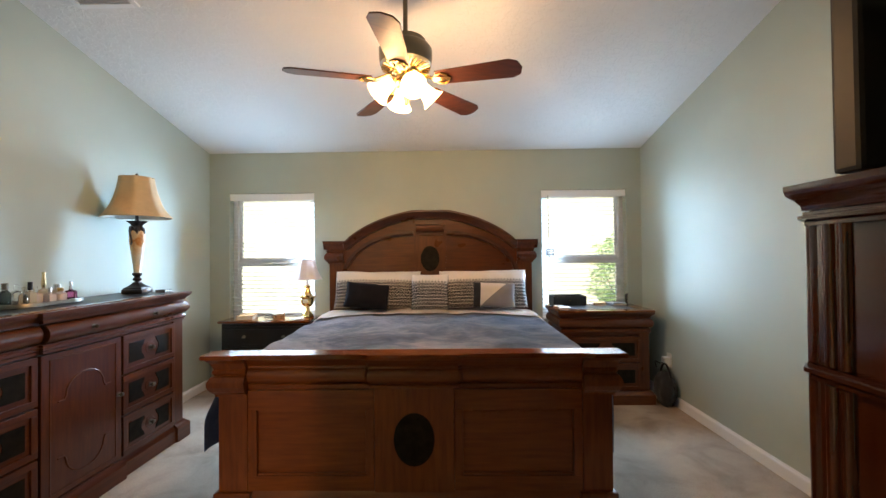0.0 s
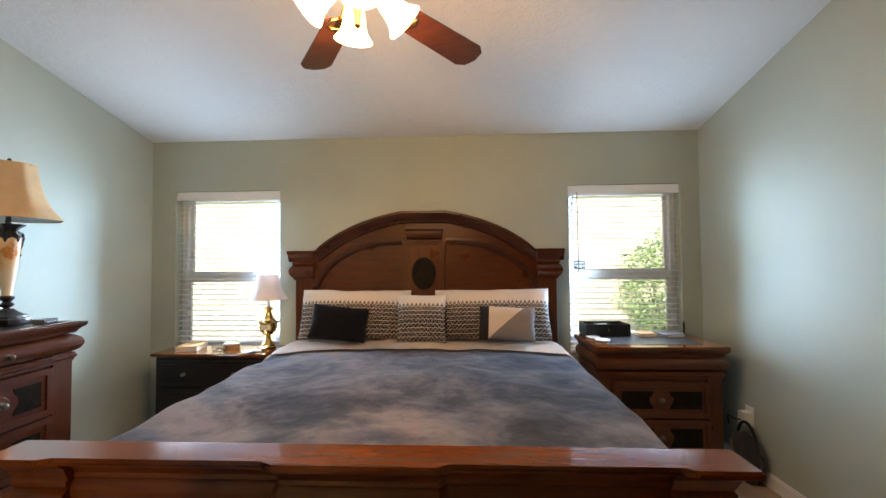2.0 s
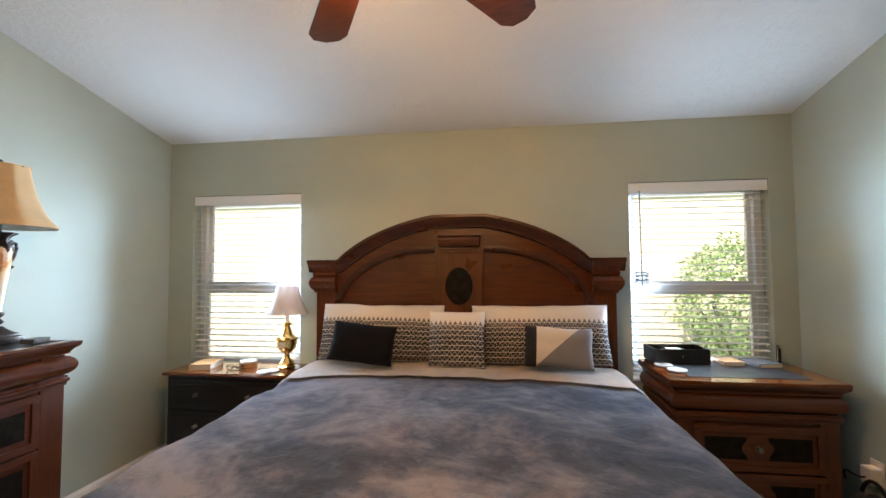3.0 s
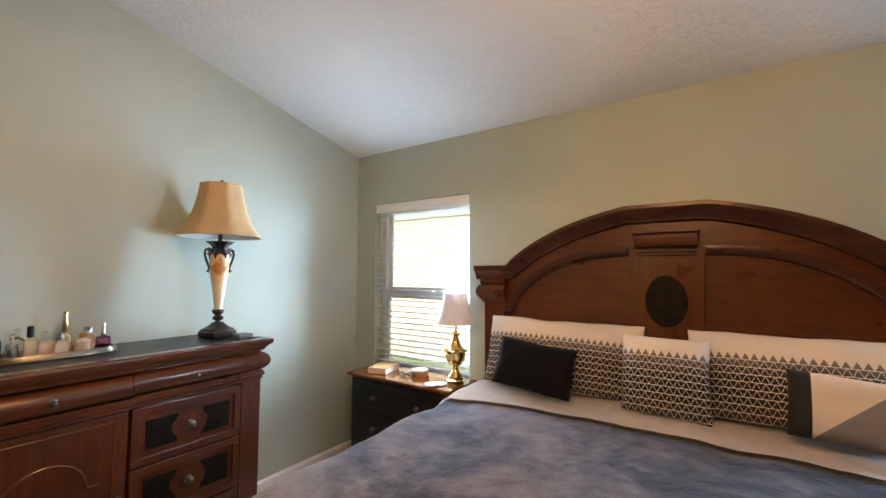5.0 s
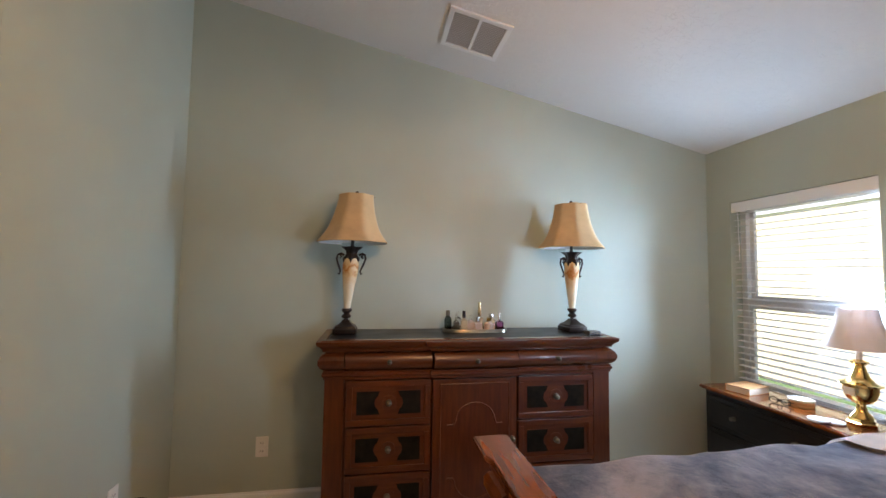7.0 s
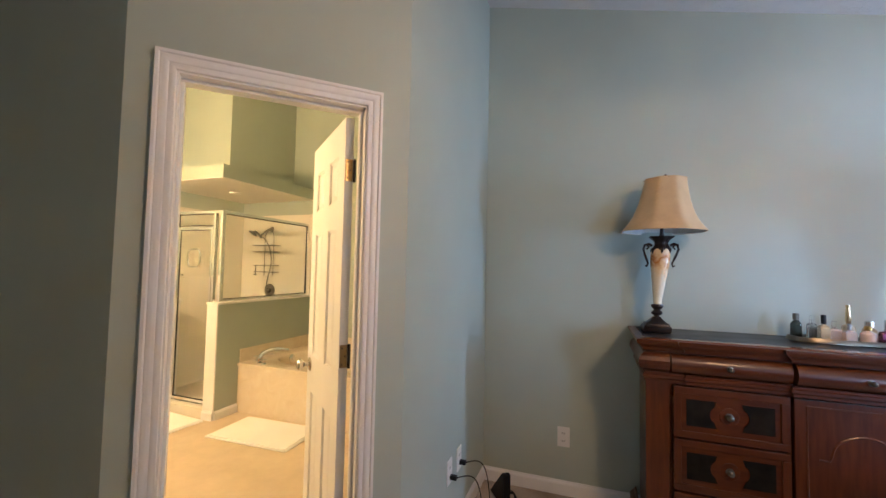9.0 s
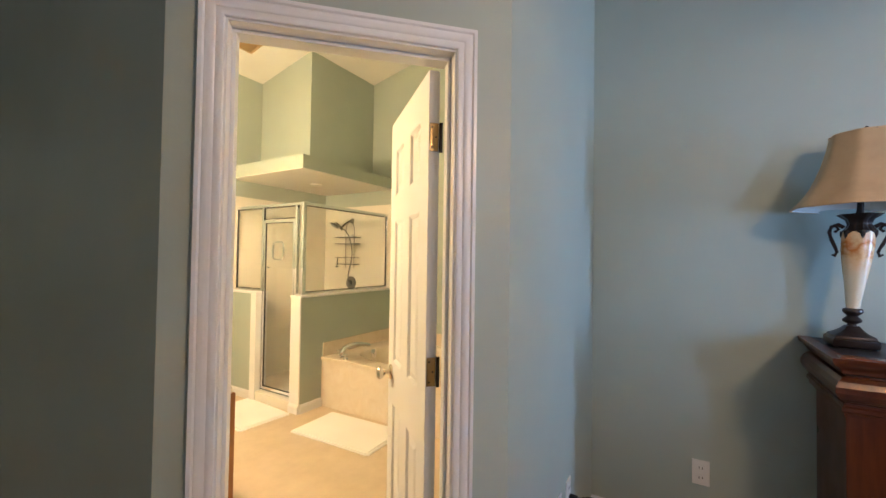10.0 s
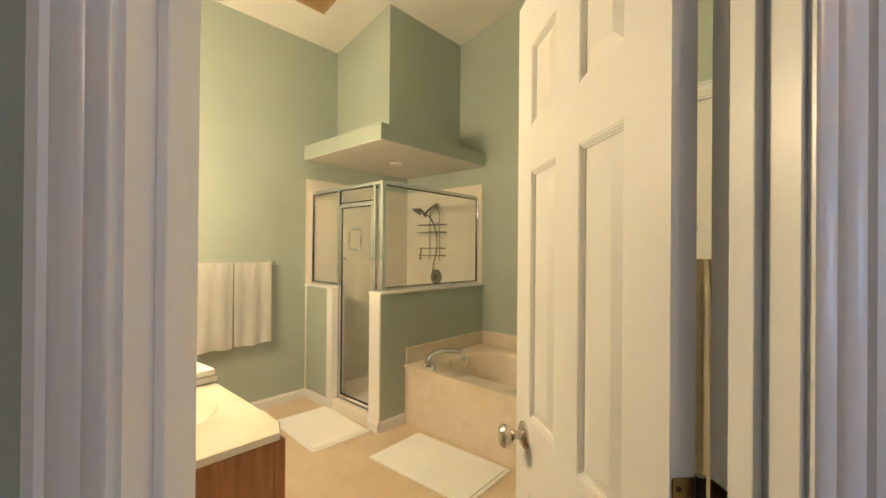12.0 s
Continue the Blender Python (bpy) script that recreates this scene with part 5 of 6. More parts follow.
bar("frame_bar", WEST + 0.012, x_s, y_s - 0.014, y_s + 0.014, ZT - 0.028, ZT)
bar("frame_bar", WEST + 0.012, x_s, y_s - 0.014, y_s + 0.014, 1.064, 1.085)
bar("frame_bar", WEST + 0.012, WEST + 0.034, y_s - 0.014, y_s + 0.014, 1.085, ZT - 0.028)
bar("corner_post", x_s - 0.018, x_s + 0.018, y_s - 0.018, y_s + 0.018, 1.064, ZT + 0.002)
bar("frame_bar", x_s - 0.014, x_s + 0.014, SOUTH + 0.012, y_s - 0.018, ZT - 0.028, ZT)
bar("frame_bar", x_s - 0.014, x_s + 0.014, SOUTH + 0.012, -2.70, 1.064, 1.085)
bar("frame_bar", x_s - 0.014, x_s + 0.014, SOUTH + 0.012, SOUTH + 0.034, 1.085, ZT - 0.028)
bar("frame_post", x_s - 0.014, x_s + 0.014, -2.702, -2.672, 0.095, ZT - 0.028)
bar("frame_post", x_s - 0.014, x_s + 0.014, SY - 0.160, SY - 0.128, 0.095, ZT - 0.028)
bar("threshold", x_s - 0.02, x_s + 0.02, -2.672, SY - 0.160, 0.095, 0.115)
for nm, q in (("glass_panel", (WEST + 0.03, x_s - 0.015, y_s - 0.003, y_s + 0.003, 1.083, ZT - 0.026)), ("glass_panel", (x_s - 0.003, x_s + 0.003, SOUTH + 0.03, -2.70, 1.083, ZT - 0.026)), ("glass_panel", (x_s - 0.003, x_s + 0.003, -2.674, SY - 0.158, 1.775, ZT - 0.026))):
    g = part(nm, boxes(q), SHOWERGLASS, screen)
    g.visible_shadow = False
    bm = bmesh.new()
    if q[1] - q[0] > 0.05:
        a, b = (q[0] + 0.004, q[4] + 0.004), (q[1] - 0.004, q[5] - 0.004)
        for e in ((a[0], b[0], a[1], a[1] + 0.007), (a[0], b[0], b[1] - 0.007, b[1]), (a[0], a[0] + 0.007, a[1], b[1]), (b[0] - 0.007, b[0], a[1], b[1])):
            box(bm, e[0], e[1], y_s - 0.005, y_s + 0.005, e[2], e[3])
    else:
        a, b = (q[2] + 0.004, q[4] + 0.004), (q[3] - 0.004, q[5] - 0.004)
        for e in ((a[0], b[0], a[1], a[1] + 0.007), (a[0], b[0], b[1] - 0.007, b[1]), (a[0], a[0] + 0.007, a[1], b[1]), (b[0] - 0.007, b[0], a[1], b[1])):
            box(bm, x_s - 0.005, x_s + 0.005, e[0], e[1], e[2], e[3])
    part("rubber_seal", bm, BLACKP, g)
sd = part("shower_door", boxes((x_s - 0.010, x_s + 0.012, -2.668, -2.642, 0.118, 1.770), (x_s - 0.010, x_s + 0.012, SY - 0.190, SY - 0.164, 0.118, 1.770), (x_s - 0.010, x_s + 0.012, -2.642, SY - 0.190, 0.118, 0.145), (x_s - 0.010, x_s + 0.012, -2.642, SY - 0.190, 1.742, 1.770), bevel=0.002), CHROME, screen)
g = part("door_glass", boxes((x_s - 0.003, x_s + 0.003, -2.645, SY - 0.187, 0.142, 1.745)), SHOWERGLASS, sd)
g.visible_shadow = False
bm = bmesh.new()
c0, c1 = -2.645, SY - 0.187
for e in ((c0, c1, 0.145, 0.151), (c0, c1, 1.736, 1.742), (c0, c0 + 0.006, 0.145, 1.742), (c1 - 0.006, c1, 0.145, 1.742)):
    box(bm, x_s - 0.006, x_s + 0.006, e[0], e[1], e[2], e[3])
part("rubber_seal", bm, BLACKP, sd)
cy, cz = -2.42, 1.47
ring = [(x_s + 0.03, cy + 0.078 * math.copysign(abs(math.cos(a)) ** 0.5, math.cos(a)), cz + 0.085 * math.copysign(abs(math.sin(a)) ** 0.5, math.sin(a))) for a in [2 * math.pi * i / 32 for i in range(33)]]
part("door_pull", tube(bmesh.new(), ring, 0.008, 8), CHROME, sd, "square chrome ring pull", smooth=True)
part("door_hook", boxes((x_s + 0.012, x_s + 0.03, -2.59, -2.575, 1.30, 1.315)), CHROME, sd)

shower = thing("hand_shower", pose(WEST + 0.012, -2.66, 0), "chrome hand shower with hose on white shower wall", "shower head")
part("arm", tube(bmesh.new(), [(0, 0, 1.87), (0.05, -0.01, 1.865), (0.10, -0.03, 1.82), (0.13, -0.05, 1.78)], 0.011, 10), DARKCHROME, shower, smooth=True)
part("flange", lathe(bmesh.new(), [(0.034, 0), (0.030, 0.010), (0.012, 0.014)], 20, m=pose(0, 0, 1.87, 0, 90, 0)), DARKCHROME, shower, smooth=True)
bm = bmesh.new()
lathe(bm, [(0.012, 0.0), (0.03, 0.01), (0.055, 0.028), (0.060, 0.034), (0.054, 0.040), (0.002, 0.041)], 24, m=Matrix.Translation((0.15, -0.13, 1.83)) @ Vector((0.5, -0.3, -0.8)).to_track_quat("Z", "Y").to_matrix().to_4x4())
part("spray_head", bm, DARKCHROME, shower, smooth=True)
part("handle", tube(bmesh.new(), [(0.13, -0.04, 1.75), (0.14, -0.08, 1.80), (0.15, -0.13, 1.835)], 0.014, 10), DARKCHROME, shower, smooth=True)
part("hose", tube(bmesh.new(), bez((0.12, -0.03, 1.76), (0.16, 0.10, 1.72), (0.04, 0.06, 1.55), (0.06, 0.06, 1.42), 14) + bez((0.06, 0.06, 1.42), (0.08, 0.06, 1.28), (0.02, -0.05, 1.24), (0.03, -0.02, 1.12), 14)[1:], 0.007, 8), DARKCHROME, shower, smooth=True)
valve = thing("shower_valve", pose(WEST + 0.012, -2.66, 1.10), "round chrome shower valve with lever handle", "shower valve")
part("plate", lathe(bmesh.new(), [(0.08, 0), (0.078, 0.008), (0.04, 0.014)], 28, m=pose(0, 0, 0, 0, 90, 0)), DARKCHROME, valve, smooth=True)
part("lever", lathe(bmesh.new(), [(0.03, 0.012), (0.034, 0.04), (0.02, 0.06), (0.002, 0.062)], 20, m=pose(0, 0, 0, 0, 90, 0)), DARKCHROME, valve, smooth=True)
caddy = thing("shower_caddy", pose(WEST + 0.03, -2.665, 0), "dark wire shower caddy with three shelves and soap", "shower caddy")
bm = bmesh.new()
for y in (-0.07, 0.07):
    tube(bm, [(0.01, y, 1.28), (0.01, y, 1.76)], 0.0045, 6)
tube(bm, bez((0.01, -0.07, 1.76), (0.01, -0.07, 1.88), (0.01, 0.07, 1.88), (0.01, 0.07, 1.76), 10), 0.0045, 6)
part("frame", bm, DARKCHROME, caddy, smooth=True)
for z, w in ((1.66, 0.17), (1.58, 0.16), (1.41, 0.15), (1.33, 0.15)):
    bm = bmesh.new()
    tube(bm, [(0.0, -w, z), (0.11, -w, z), (0.11, w, z), (0.0, w, z), (0.0, -w, z)], 0.0055, 6)
    for i in range(1, 8):
        tube(bm, [(0.0, -w + 2 * w * i / 8, z), (0.11, -w + 2 * w * i / 8, z)], 0.003, 5)
    part("shelf", bm, DARKCHROME, caddy)
soap = thing("soap", pose(WEST + 0.085, -2.62, 1.668), "small white soap bar on the wire caddy", "soap")
part("bar", boxes((-0.03, 0.03, -0.045, 0.045, 0, 0.022), bevel=0.009), PLATE, soap, smooth=True)
razor = thing("razor", pose(WEST + 0.14, -2.78, 1.30), "dark razor hanging from the wire caddy", "razor")
part("handle", tube(bmesh.new(), [(0, 0, 0.0), (0.004, 0.01, 0.06), (0, 0.012, 0.115)], 0.006, 6), BLACKP, razor, smooth=True)
part("blade", boxes((-0.006, 0.006, -0.022, 0.022, -0.012, 0.004), bevel=0.002), GREYP, razor)

# tub
TX, TY0, TY1 = -2.74, SY, -0.50
tub = thing("bathtub", pose((WEST + TX) / 2, (TY0 + TY1) / 2, 0), "cream garden tub with marble deck and front panel", "bathtub")
hw, hl, dz = (TX - WEST) / 2, (TY1 - TY0) / 2, 0.47
part("front_panel", boxes((hw - 0.03, hw, -hl + 0.001, hl - 0.001, 0.007, dz - 0.02)), MARBLE, tub)
bm = bmesh.new()
n_ = 40
outer, inner, low = [], [], []
for i in range(n_):
    a = 2 * math.pi * i / n_
    c, s = math.cos(a), math.sin(a)
    kx = min(1 / abs(c) if abs(c) > 1e-6 else 9e9, 1 / abs(s) if abs(s) > 1e-6 else 9e9)
    outer.append((c * kx * (hw + (0.012 if c > 0 else 0)), s * kx * hl))
    inner.append((0.40 * math.copysign(abs(c) ** 0.75, c) - 0.02, 0.64 * math.copysign(abs(s) ** 0.75, s)))
rings = [[bm.verts.new((x, y, dz - 0.025)) for x, y in outer], [bm.verts.new((x, y, dz)) for x, y in outer], [bm.verts.new((x, y, dz)) for x, y in inner]]
for k_, z in ((0.975, dz - 0.008), (0.95, dz - 0.04), (0.88, dz - 0.25), (0.78, dz - 0.33), (0.4, dz - 0.345)):
    rings.append([bm.verts.new((x * k_, y * k_, z)) for x, y in inner])
for a, b in zip(rings, rings[1:]):
    for i in range(n_):
        j = (i + 1) % n_
        bm.faces.new((a[i], a[j], b[j], b[i]))
bm.faces.new(rings[-1])
part("deck", bm, MARBLE, tub, smooth=True)
part("backsplash", boxes((-hw, hw - 0.01, -hl, -hl + 0.012, dz, dz + 0.13), (-hw, -hw + 0.012, -hl + 0.012, hl, dz, dz + 0.13), bevel=0.002), MARBLE, tub)
part("overflow", lathe(bmesh.new(), [(0.046, 0), (0.044, 0.008), (0.020, 0.014), (0.018, 0.022), (0.004, 0.024)], 24, m=Matrix.Translation((-0.04, -hl + 0.168, dz - 0.055)) @ pose(0, 0, 0, -80, 0, 0)), CHROME, tub, "chrome overflow cap", smooth=True)
tap = thing("tub_faucet", pose(-2.87, -1.86, dz, 0, 0, 150), "chrome arched tub faucet with cross handles on cream deck", "faucet")
bm = bmesh.new()
tube(bm, bez((-0.04, 0, 0.0), (-0.05, 0, 0.10), (0.06, 0, 0.135), (0.235, 0, 0.085), 14), 0.021, 12, lambda t: 1.25 - 0.35 * t)
part("spout", bm, CHROME, tap, smooth=True)
for y in (-0.10, 0.10):
    bm = bmesh.new()
    lathe(bm, [(0.024, 0), (0.020, 0.012), (0.012, 0.02), (0.011, 0.04), (0.014, 0.045), (0.002, 0.05)], 16, (-0.03, y, 0))
    tube(bm, [(-0.062, y, 0.042), (0.002, y, 0.042)], 0.005, 8)
    tube(bm, [(-0.03, y - 0.032, 0.042), (-0.03, y + 0.032, 0.042)], 0.005, 8)
    part("cross_handle", bm, CHROME, tap, smooth=True)

# vanity
van = thing("vanity", pose(0, 0, 0), "orange oak vanity with ivory sink top", "vanity")
vx0, vy1, vz = -1.185, -0.905, 0.80
bm = bmesh.new()
box(bm, vx0 + 0.025, BX1, SOUTH, vy1 - 0.02, 0.007, vz - 0.15)
box(bm, vx0 + 0.025, vx0 + 0.045, SOUTH, vy1 - 0.02, vz - 0.15, vz - 0.03)
box(bm, vx0 + 0.045, BX1, vy1 - 0.04, vy1 - 0.02, vz - 0.15, vz - 0.03)
part("body", bm, WOOD_VAN, van)
part("face_frame", boxes((vx0 + 0.015, vx0 + 0.05, vy1 - 0.062, vy1 - 0.014, 0.09, vz - 0.03), (vx0 + 0.05, BX1, vy1 - 0.02, vy1 - 0.016, 0.09, vz - 0.03), bevel=0.002), WOOD_VAN, van)
for i in range(4):
    y1 = vy1 - 0.09 - i * 0.52
    d = part("cabinet_door", boxes((vx0 + 0.006, vx0 + 0.024, y1 - 0.48, y1, 0.12, 0.72), bevel=0.004), WOOD_VAN, van)
bm = bmesh.new()
n_ = 36
vl, vw = (vy1 - SOUTH) / 2, (BX1 - vx0) / 2
cx, cyv = vx0 + vw, -1.33
outer, inner = [], []
for i in range(n_):
    a = 2 * math.pi * i / n_ + 0.001
    c, s = math.cos(a), math.sin(a)
    tx = (vw if c > 0 else vw) / abs(c)
    ty = ((vy1 - cyv) if s > 0 else (cyv - SOUTH)) / abs(s)
    k_ = min(tx, ty)
    outer.append((cx + c * k_, cyv + s * k_))
    inner.append((cx - 0.03 + 0.19 * c, cyv - 0.06 + 0.24 * s))
rings = [[bm.verts.new((x, y, vz - 0.022)) for x, y in outer], [bm.verts.new((x, y, vz - 0.004)) for x, y in outer], [bm.verts.new((cx + (x - cx) * 0.99, cyv + (y - cyv) * 0.995, vz)) for x, y in outer], [bm.verts.new((x, y, vz)) for x, y in inner]]
for k_, z in ((0.96, vz - 0.006), (0.85, vz - 0.05), (0.6, vz - 0.11), (0.2, vz - 0.13)):
    rings.append([bm.verts.new((cx - 0.03 + (x - cx + 0.03) * k_, cyv - 0.06 + (y - cyv + 0.06) * k_, z)) for x, y in inner])
for a, b in zip(rings, rings[1:]):
    for i in range(n_):
        j = (i + 1) % n_
        bm.faces.new((a[i], a[j], b[j], b[i]))
bm.faces.new(rings[-1])
part("sink_top", bm, SINKTOP, van, "ivory one piece sink top", smooth=True)


def drape(name, x0, x1, z0, z1, y, mat, label, seed, parent=None):
    bm = bmesh.new()
    nu, nv = 28, 36
    rows_ = []
    for j in range(nv + 1):
        z = z0 + (z1 - z0) * j / nv
        rows_.append([bm.verts.new((x0 + (x1 - x0) * i / nu, y + 0.011 * math.sin(i * 0.50 + seed + 0.3 * j / nv) * (1 - 0.8 * j / nv) + 0.003 * noise.noise(Vector((i * 0.3, j * 0.2, seed))) + (0.003 if 0.09 < j / nv < 0.12 else 0), z + (0.006 * math.sin(i * 0.25 + seed) if j == 0 else 0))) for i in range(nu + 1)])
    for a, b in zip(rows_, rows_[1:]):
        for i in range(nu):
            bm.faces.new((a[i], a[i + 1], b[i + 1], b[i]))
    bmesh.ops.solidify(bm, geom=list(bm.faces), thickness=-0.012)
    return tagged(part(name, bm, mat, smooth=True), label, "towel", "towels on the rail")


drape("towel", -2.115, -1.815, 0.595, 1.275, SOUTH + 0.092, TOWEL, "white terry towel hanging over the chrome rail", 1.0)
drape("towel", -1.805, -1.520, 0.590, 1.275, SOUTH + 0.094, TOWEL, "white terry towel hanging over the chrome rail", 4.0)
rail = thing("towel_rail", pose(0, SOUTH, 1.268), "chrome towel rail on the sage wall", "towel rail")
part("bar", tube(bmesh.new(), [(-2.15, 0.075, 0), (-1.49, 0.075, 0)], 0.008, 10), CHROME, rail, smooth=True)
for x in (-2.135, -1.505):
    bm = bmesh.new()
    lathe(bm, [(0.026, 0), (0.024, 0.010), (0.011, 0.016), (0.011, 0.065), (0.017, 0.070), (0.017, 0.088), (0.002, 0.09)], 18, m=pose(x, 0, 0, -90, 0, 0))
    part("bracket", bm, CHROME, rail, smooth=True)
bm = bmesh.new()
for k_, (w, z) in enumerate(((0.155, 0.0), (0.145, 0.030))):
    box(bm, -w, w, -0.10, 0.10, z, z + 0.032, 0.015)
ft = part("folded_towel", bm, TOWEL, smooth=True)
ft.matrix_world = pose(-1.03, -1.66, vz + 0.001, 0, 0, 6)
tagged(ft, "folded white hand towel on the ivory vanity top", "towel")


def bath_mat(m, w, l, label):
    bm = bmesh.new()
    pts = []
    per = int((w + l) * 2 / 0.0075)
    for i in range(per):
        s = i / per * 2 * (w + l)
        if s < w:
            p, q = (-w / 2 + s, -l / 2), (0, -1)
        elif s < w + l:
            p, q = (w / 2, -l / 2 + s - w), (1, 0)
        elif s < 2 * w + l:
            p, q = (w / 2 - (s - w - l), l / 2), (0, 1)
        else:
            p, q = (-w / 2, l / 2 - (s - 2 * w - l)), (-1, 0)
        o = 0.013 * abs(math.sin(i * math.pi / 4))
        pts.append((p[0] + q[0] * o, p[1] + q[1] * o))
    prism(bm, pts, 0.0, 0.008, "z")
    fringe = part("edging", bm, MAT, None)
    bm = bmesh.new()
    box(bm, -w / 2 + 0.013, w / 2 - 0.013, -l / 2 + 0.013, l / 2 - 0.013, 0.004, 0.015, 0.006)
    root = thing("bath_mat", m, label, "bath mat", "white mats on the bathroom floor")
    fringe.parent = root
    part("mat_top", bm, MAT, root)
    return root


bath_mat(pose(-2.455, -1.42, 0.007, 0, 0, 2), 0.46, 0.78, "white tufted mat with lace edge beside the bathtub")
bath_mat(pose(-2.235, -2.46, 0.007, 0, 0, -4), 0.45, 0.66, "white tufted mat with lace edge before the shower")

bm = bmesh.new()
sweep(bm, [(vx0, SOUTH), (SX, SOUTH)], BASE)
sweep(bm, [(SX, SOUTH), (SX, -2.77)], BASE)
sweep(bm, [(SX, SY), (TX, SY)], BASE)
sweep(bm, [(SX + 0.012, SY - 0.127), (SX + 0.012, SY)], [(o, z) for o, z in BASE])
part("bathroom_baseboard", bm, TRIM, kind="structure")
for o in (0,):
    vz_ = top(-2.645)
    vt = thing("ceiling_vent", Matrix.Translation((-2.29, -2.645, vz_)) @ pose(0, 0, 0, math.degrees(math.atan(SLOPE)), 0, 0), "tan louvered exhaust vent in the bathroom ceiling", "vent")
    part("frame", boxes((-0.13, 0.13, -0.13, -0.105, -0.012, 0.0), (-0.13, 0.13, 0.105, 0.13, -0.012, 0.0), (-0.13, -0.105, -0.105, 0.105, -0.012, 0.0), (0.105, 0.13, -0.105, 0.105, -0.012, 0.0), bevel=0.002), VENT_TAN, vt)
    part("backing", boxes((-0.105, 0.105, -0.105, 0.105, -0.002, 0.0)), BROWNHEM, vt)
    for i in range(14):
        y = -0.098 + i * 0.015
        part("slat", boxes((-0.105, 0.105, y, y + 0.008, -0.010, -0.003)), VENT_TAN, vt)

bar_ = thing("vanity_light", pose(BX1, -2.0, 2.05), "brass light bar with four lit globe bulbs", "light fixture")
part("backplate", boxes((-0.04, 0, -0.42, 0.42, -0.05, 0.05), bevel=0.008), BRASS, bar_)
for i in range(4):
    y = -0.33 + 0.22 * i
    lathe_ = lathe(bmesh.new(), [(0.002, -0.055)] + [(0.055 * math.sin(math.pi * q / 10), -0.055 * math.cos(math.pi * q / 10)) for q in range(1, 10)] + [(0.002, 0.055)], 18, (-0.10, y, 0))
    g = part("globe_bulb", lathe_, BULB, bar_, smooth=True)
    g.visible_shadow = False
    bulb_lamp(BX1 - 0.10, -2.0 + y, 2.05, BATH_WATTS, (1.0, 0.535, 0.135), 0.055)

# ---- bedroom fittings ----
vz_ = top(2.22)
vt = thing("ceiling_vent", Matrix.Translation((-1.965, 2.22, vz_)) @ pose(0, 0, 0, -math.degrees(math.atan(SLOPE)), 0, 0) @ pose(0, 0, 0, 0, 0, -90), "white louvered return air vent in the sloped ceiling", "vent")
part("frame", boxes((-0.185, 0.185, -0.185, -0.155, -0.012, 0.0), (-0.185, 0.185, 0.155, 0.185, -0.012, 0.0), (-0.185, -0.155, -0.155, 0.155, -0.012, 0.0), (0.155, 0.185, -0.155, 0.155, -0.012, 0.0), (-0.009, 0.009, -0.155, 0.155, -0.011, 0.0), bevel=0.002), TRIM, vt)
part("backing", boxes((-0.155, 0.155, -0.155, 0.155, -0.002, 0.0)), material("grey_duct", (0.46, 0.45, 0.44), 0.7), vt)
for s in (-1, 1):
    for i in range(20):
        y = -0.152 + i * 0.0153
        x0, x1 = sorted((s * 0.009, s * 0.155))
        bm = bmesh.new()
        prism(bm, [(y, -0.003), (y + 0.010, -0.010), (y + 0.0115, -0.009), (y + 0.0015, -0.002)], x0, x1, "x")
        part("slat", bm, TRIM, vt)


def outlet(m, label, plug=False):
    o = thing("outlet", m, label, "outlet")
    part("plate", boxes((-0.038, 0.038, 0.0, 0.006, -0.062, 0.062), bevel=0.003), PLATE, o)
    for z in (-0.024, 0.024):
        r = part("receptacle", boxes((-0.016, 0.016, 0.006, 0.008, z - 0.014, z + 0.014), bevel=0.002), PLATE, o)
        for x in (-0.007, 0.007):
            part("slot", boxes((x - 0.0015, x + 0.0015, 0.0078, 0.0085, z - 0.006, z + 0.005)), BLACKP, r)
    return o


outlet(pose(XL, 0.985, 0.36, 0, 0, -90), "white wall outlet on the sage wall beside the dresser")
outlet(pose(-1.735, YN, 0.372), "white wall outlet with black plug above the baseboard")
outlet(pose(-1.895, YN, 0.372), "white wall plate with black plug above the baseboard")
for x, z in ((-1.735, 0.348), (-1.895, 0.355)):
    plug = thing("power_plug", pose(x, YN + 0.009, z), "black plug with cable in the wall outlet", "plug")
    part("plug_body", boxes((-0.012, 0.012, 0, 0.035, -0.011, 0.011), bevel=0.004), BLACKP, plug)
    part("cable", tube(bmesh.new(), bez((0, 0.03, 0), (-0.02, 0.12, 0.03), (-0.16, 0.12, -0.02), (-0.20, 0.13, -z + 0.006), 14), 0.003, 6), BLACKP, plug)
router = thing("router", pose(-2.26, 0.62, 0, 0, 0, 35), "black wedge shaped router on the carpet with cables", "router")
bm = bmesh.new()
prism(bm, [(-0.11, 0.0), (0.10, 0.0), (0.10, 0.19), (0.075, 0.195)], -0.025, 0.025)
bmesh.ops.bevel(bm, geom=list(bm.edges), offset=0.005, segments=2, affect="EDGES")
part("case", bm, BLACKP, router)
for k_ in range(3):
    part("cable", tube(bmesh.new(), bez((0.09, 0.0, 0.06 + 0.02 * k_), (0.16, 0.03, 0.14), (0.20 + 0.03 * k_, 0.02, 0.12), (0.22 + 0.03 * k_, -0.03, 0.005), 14), 0.003, 6), BLACKP, router)

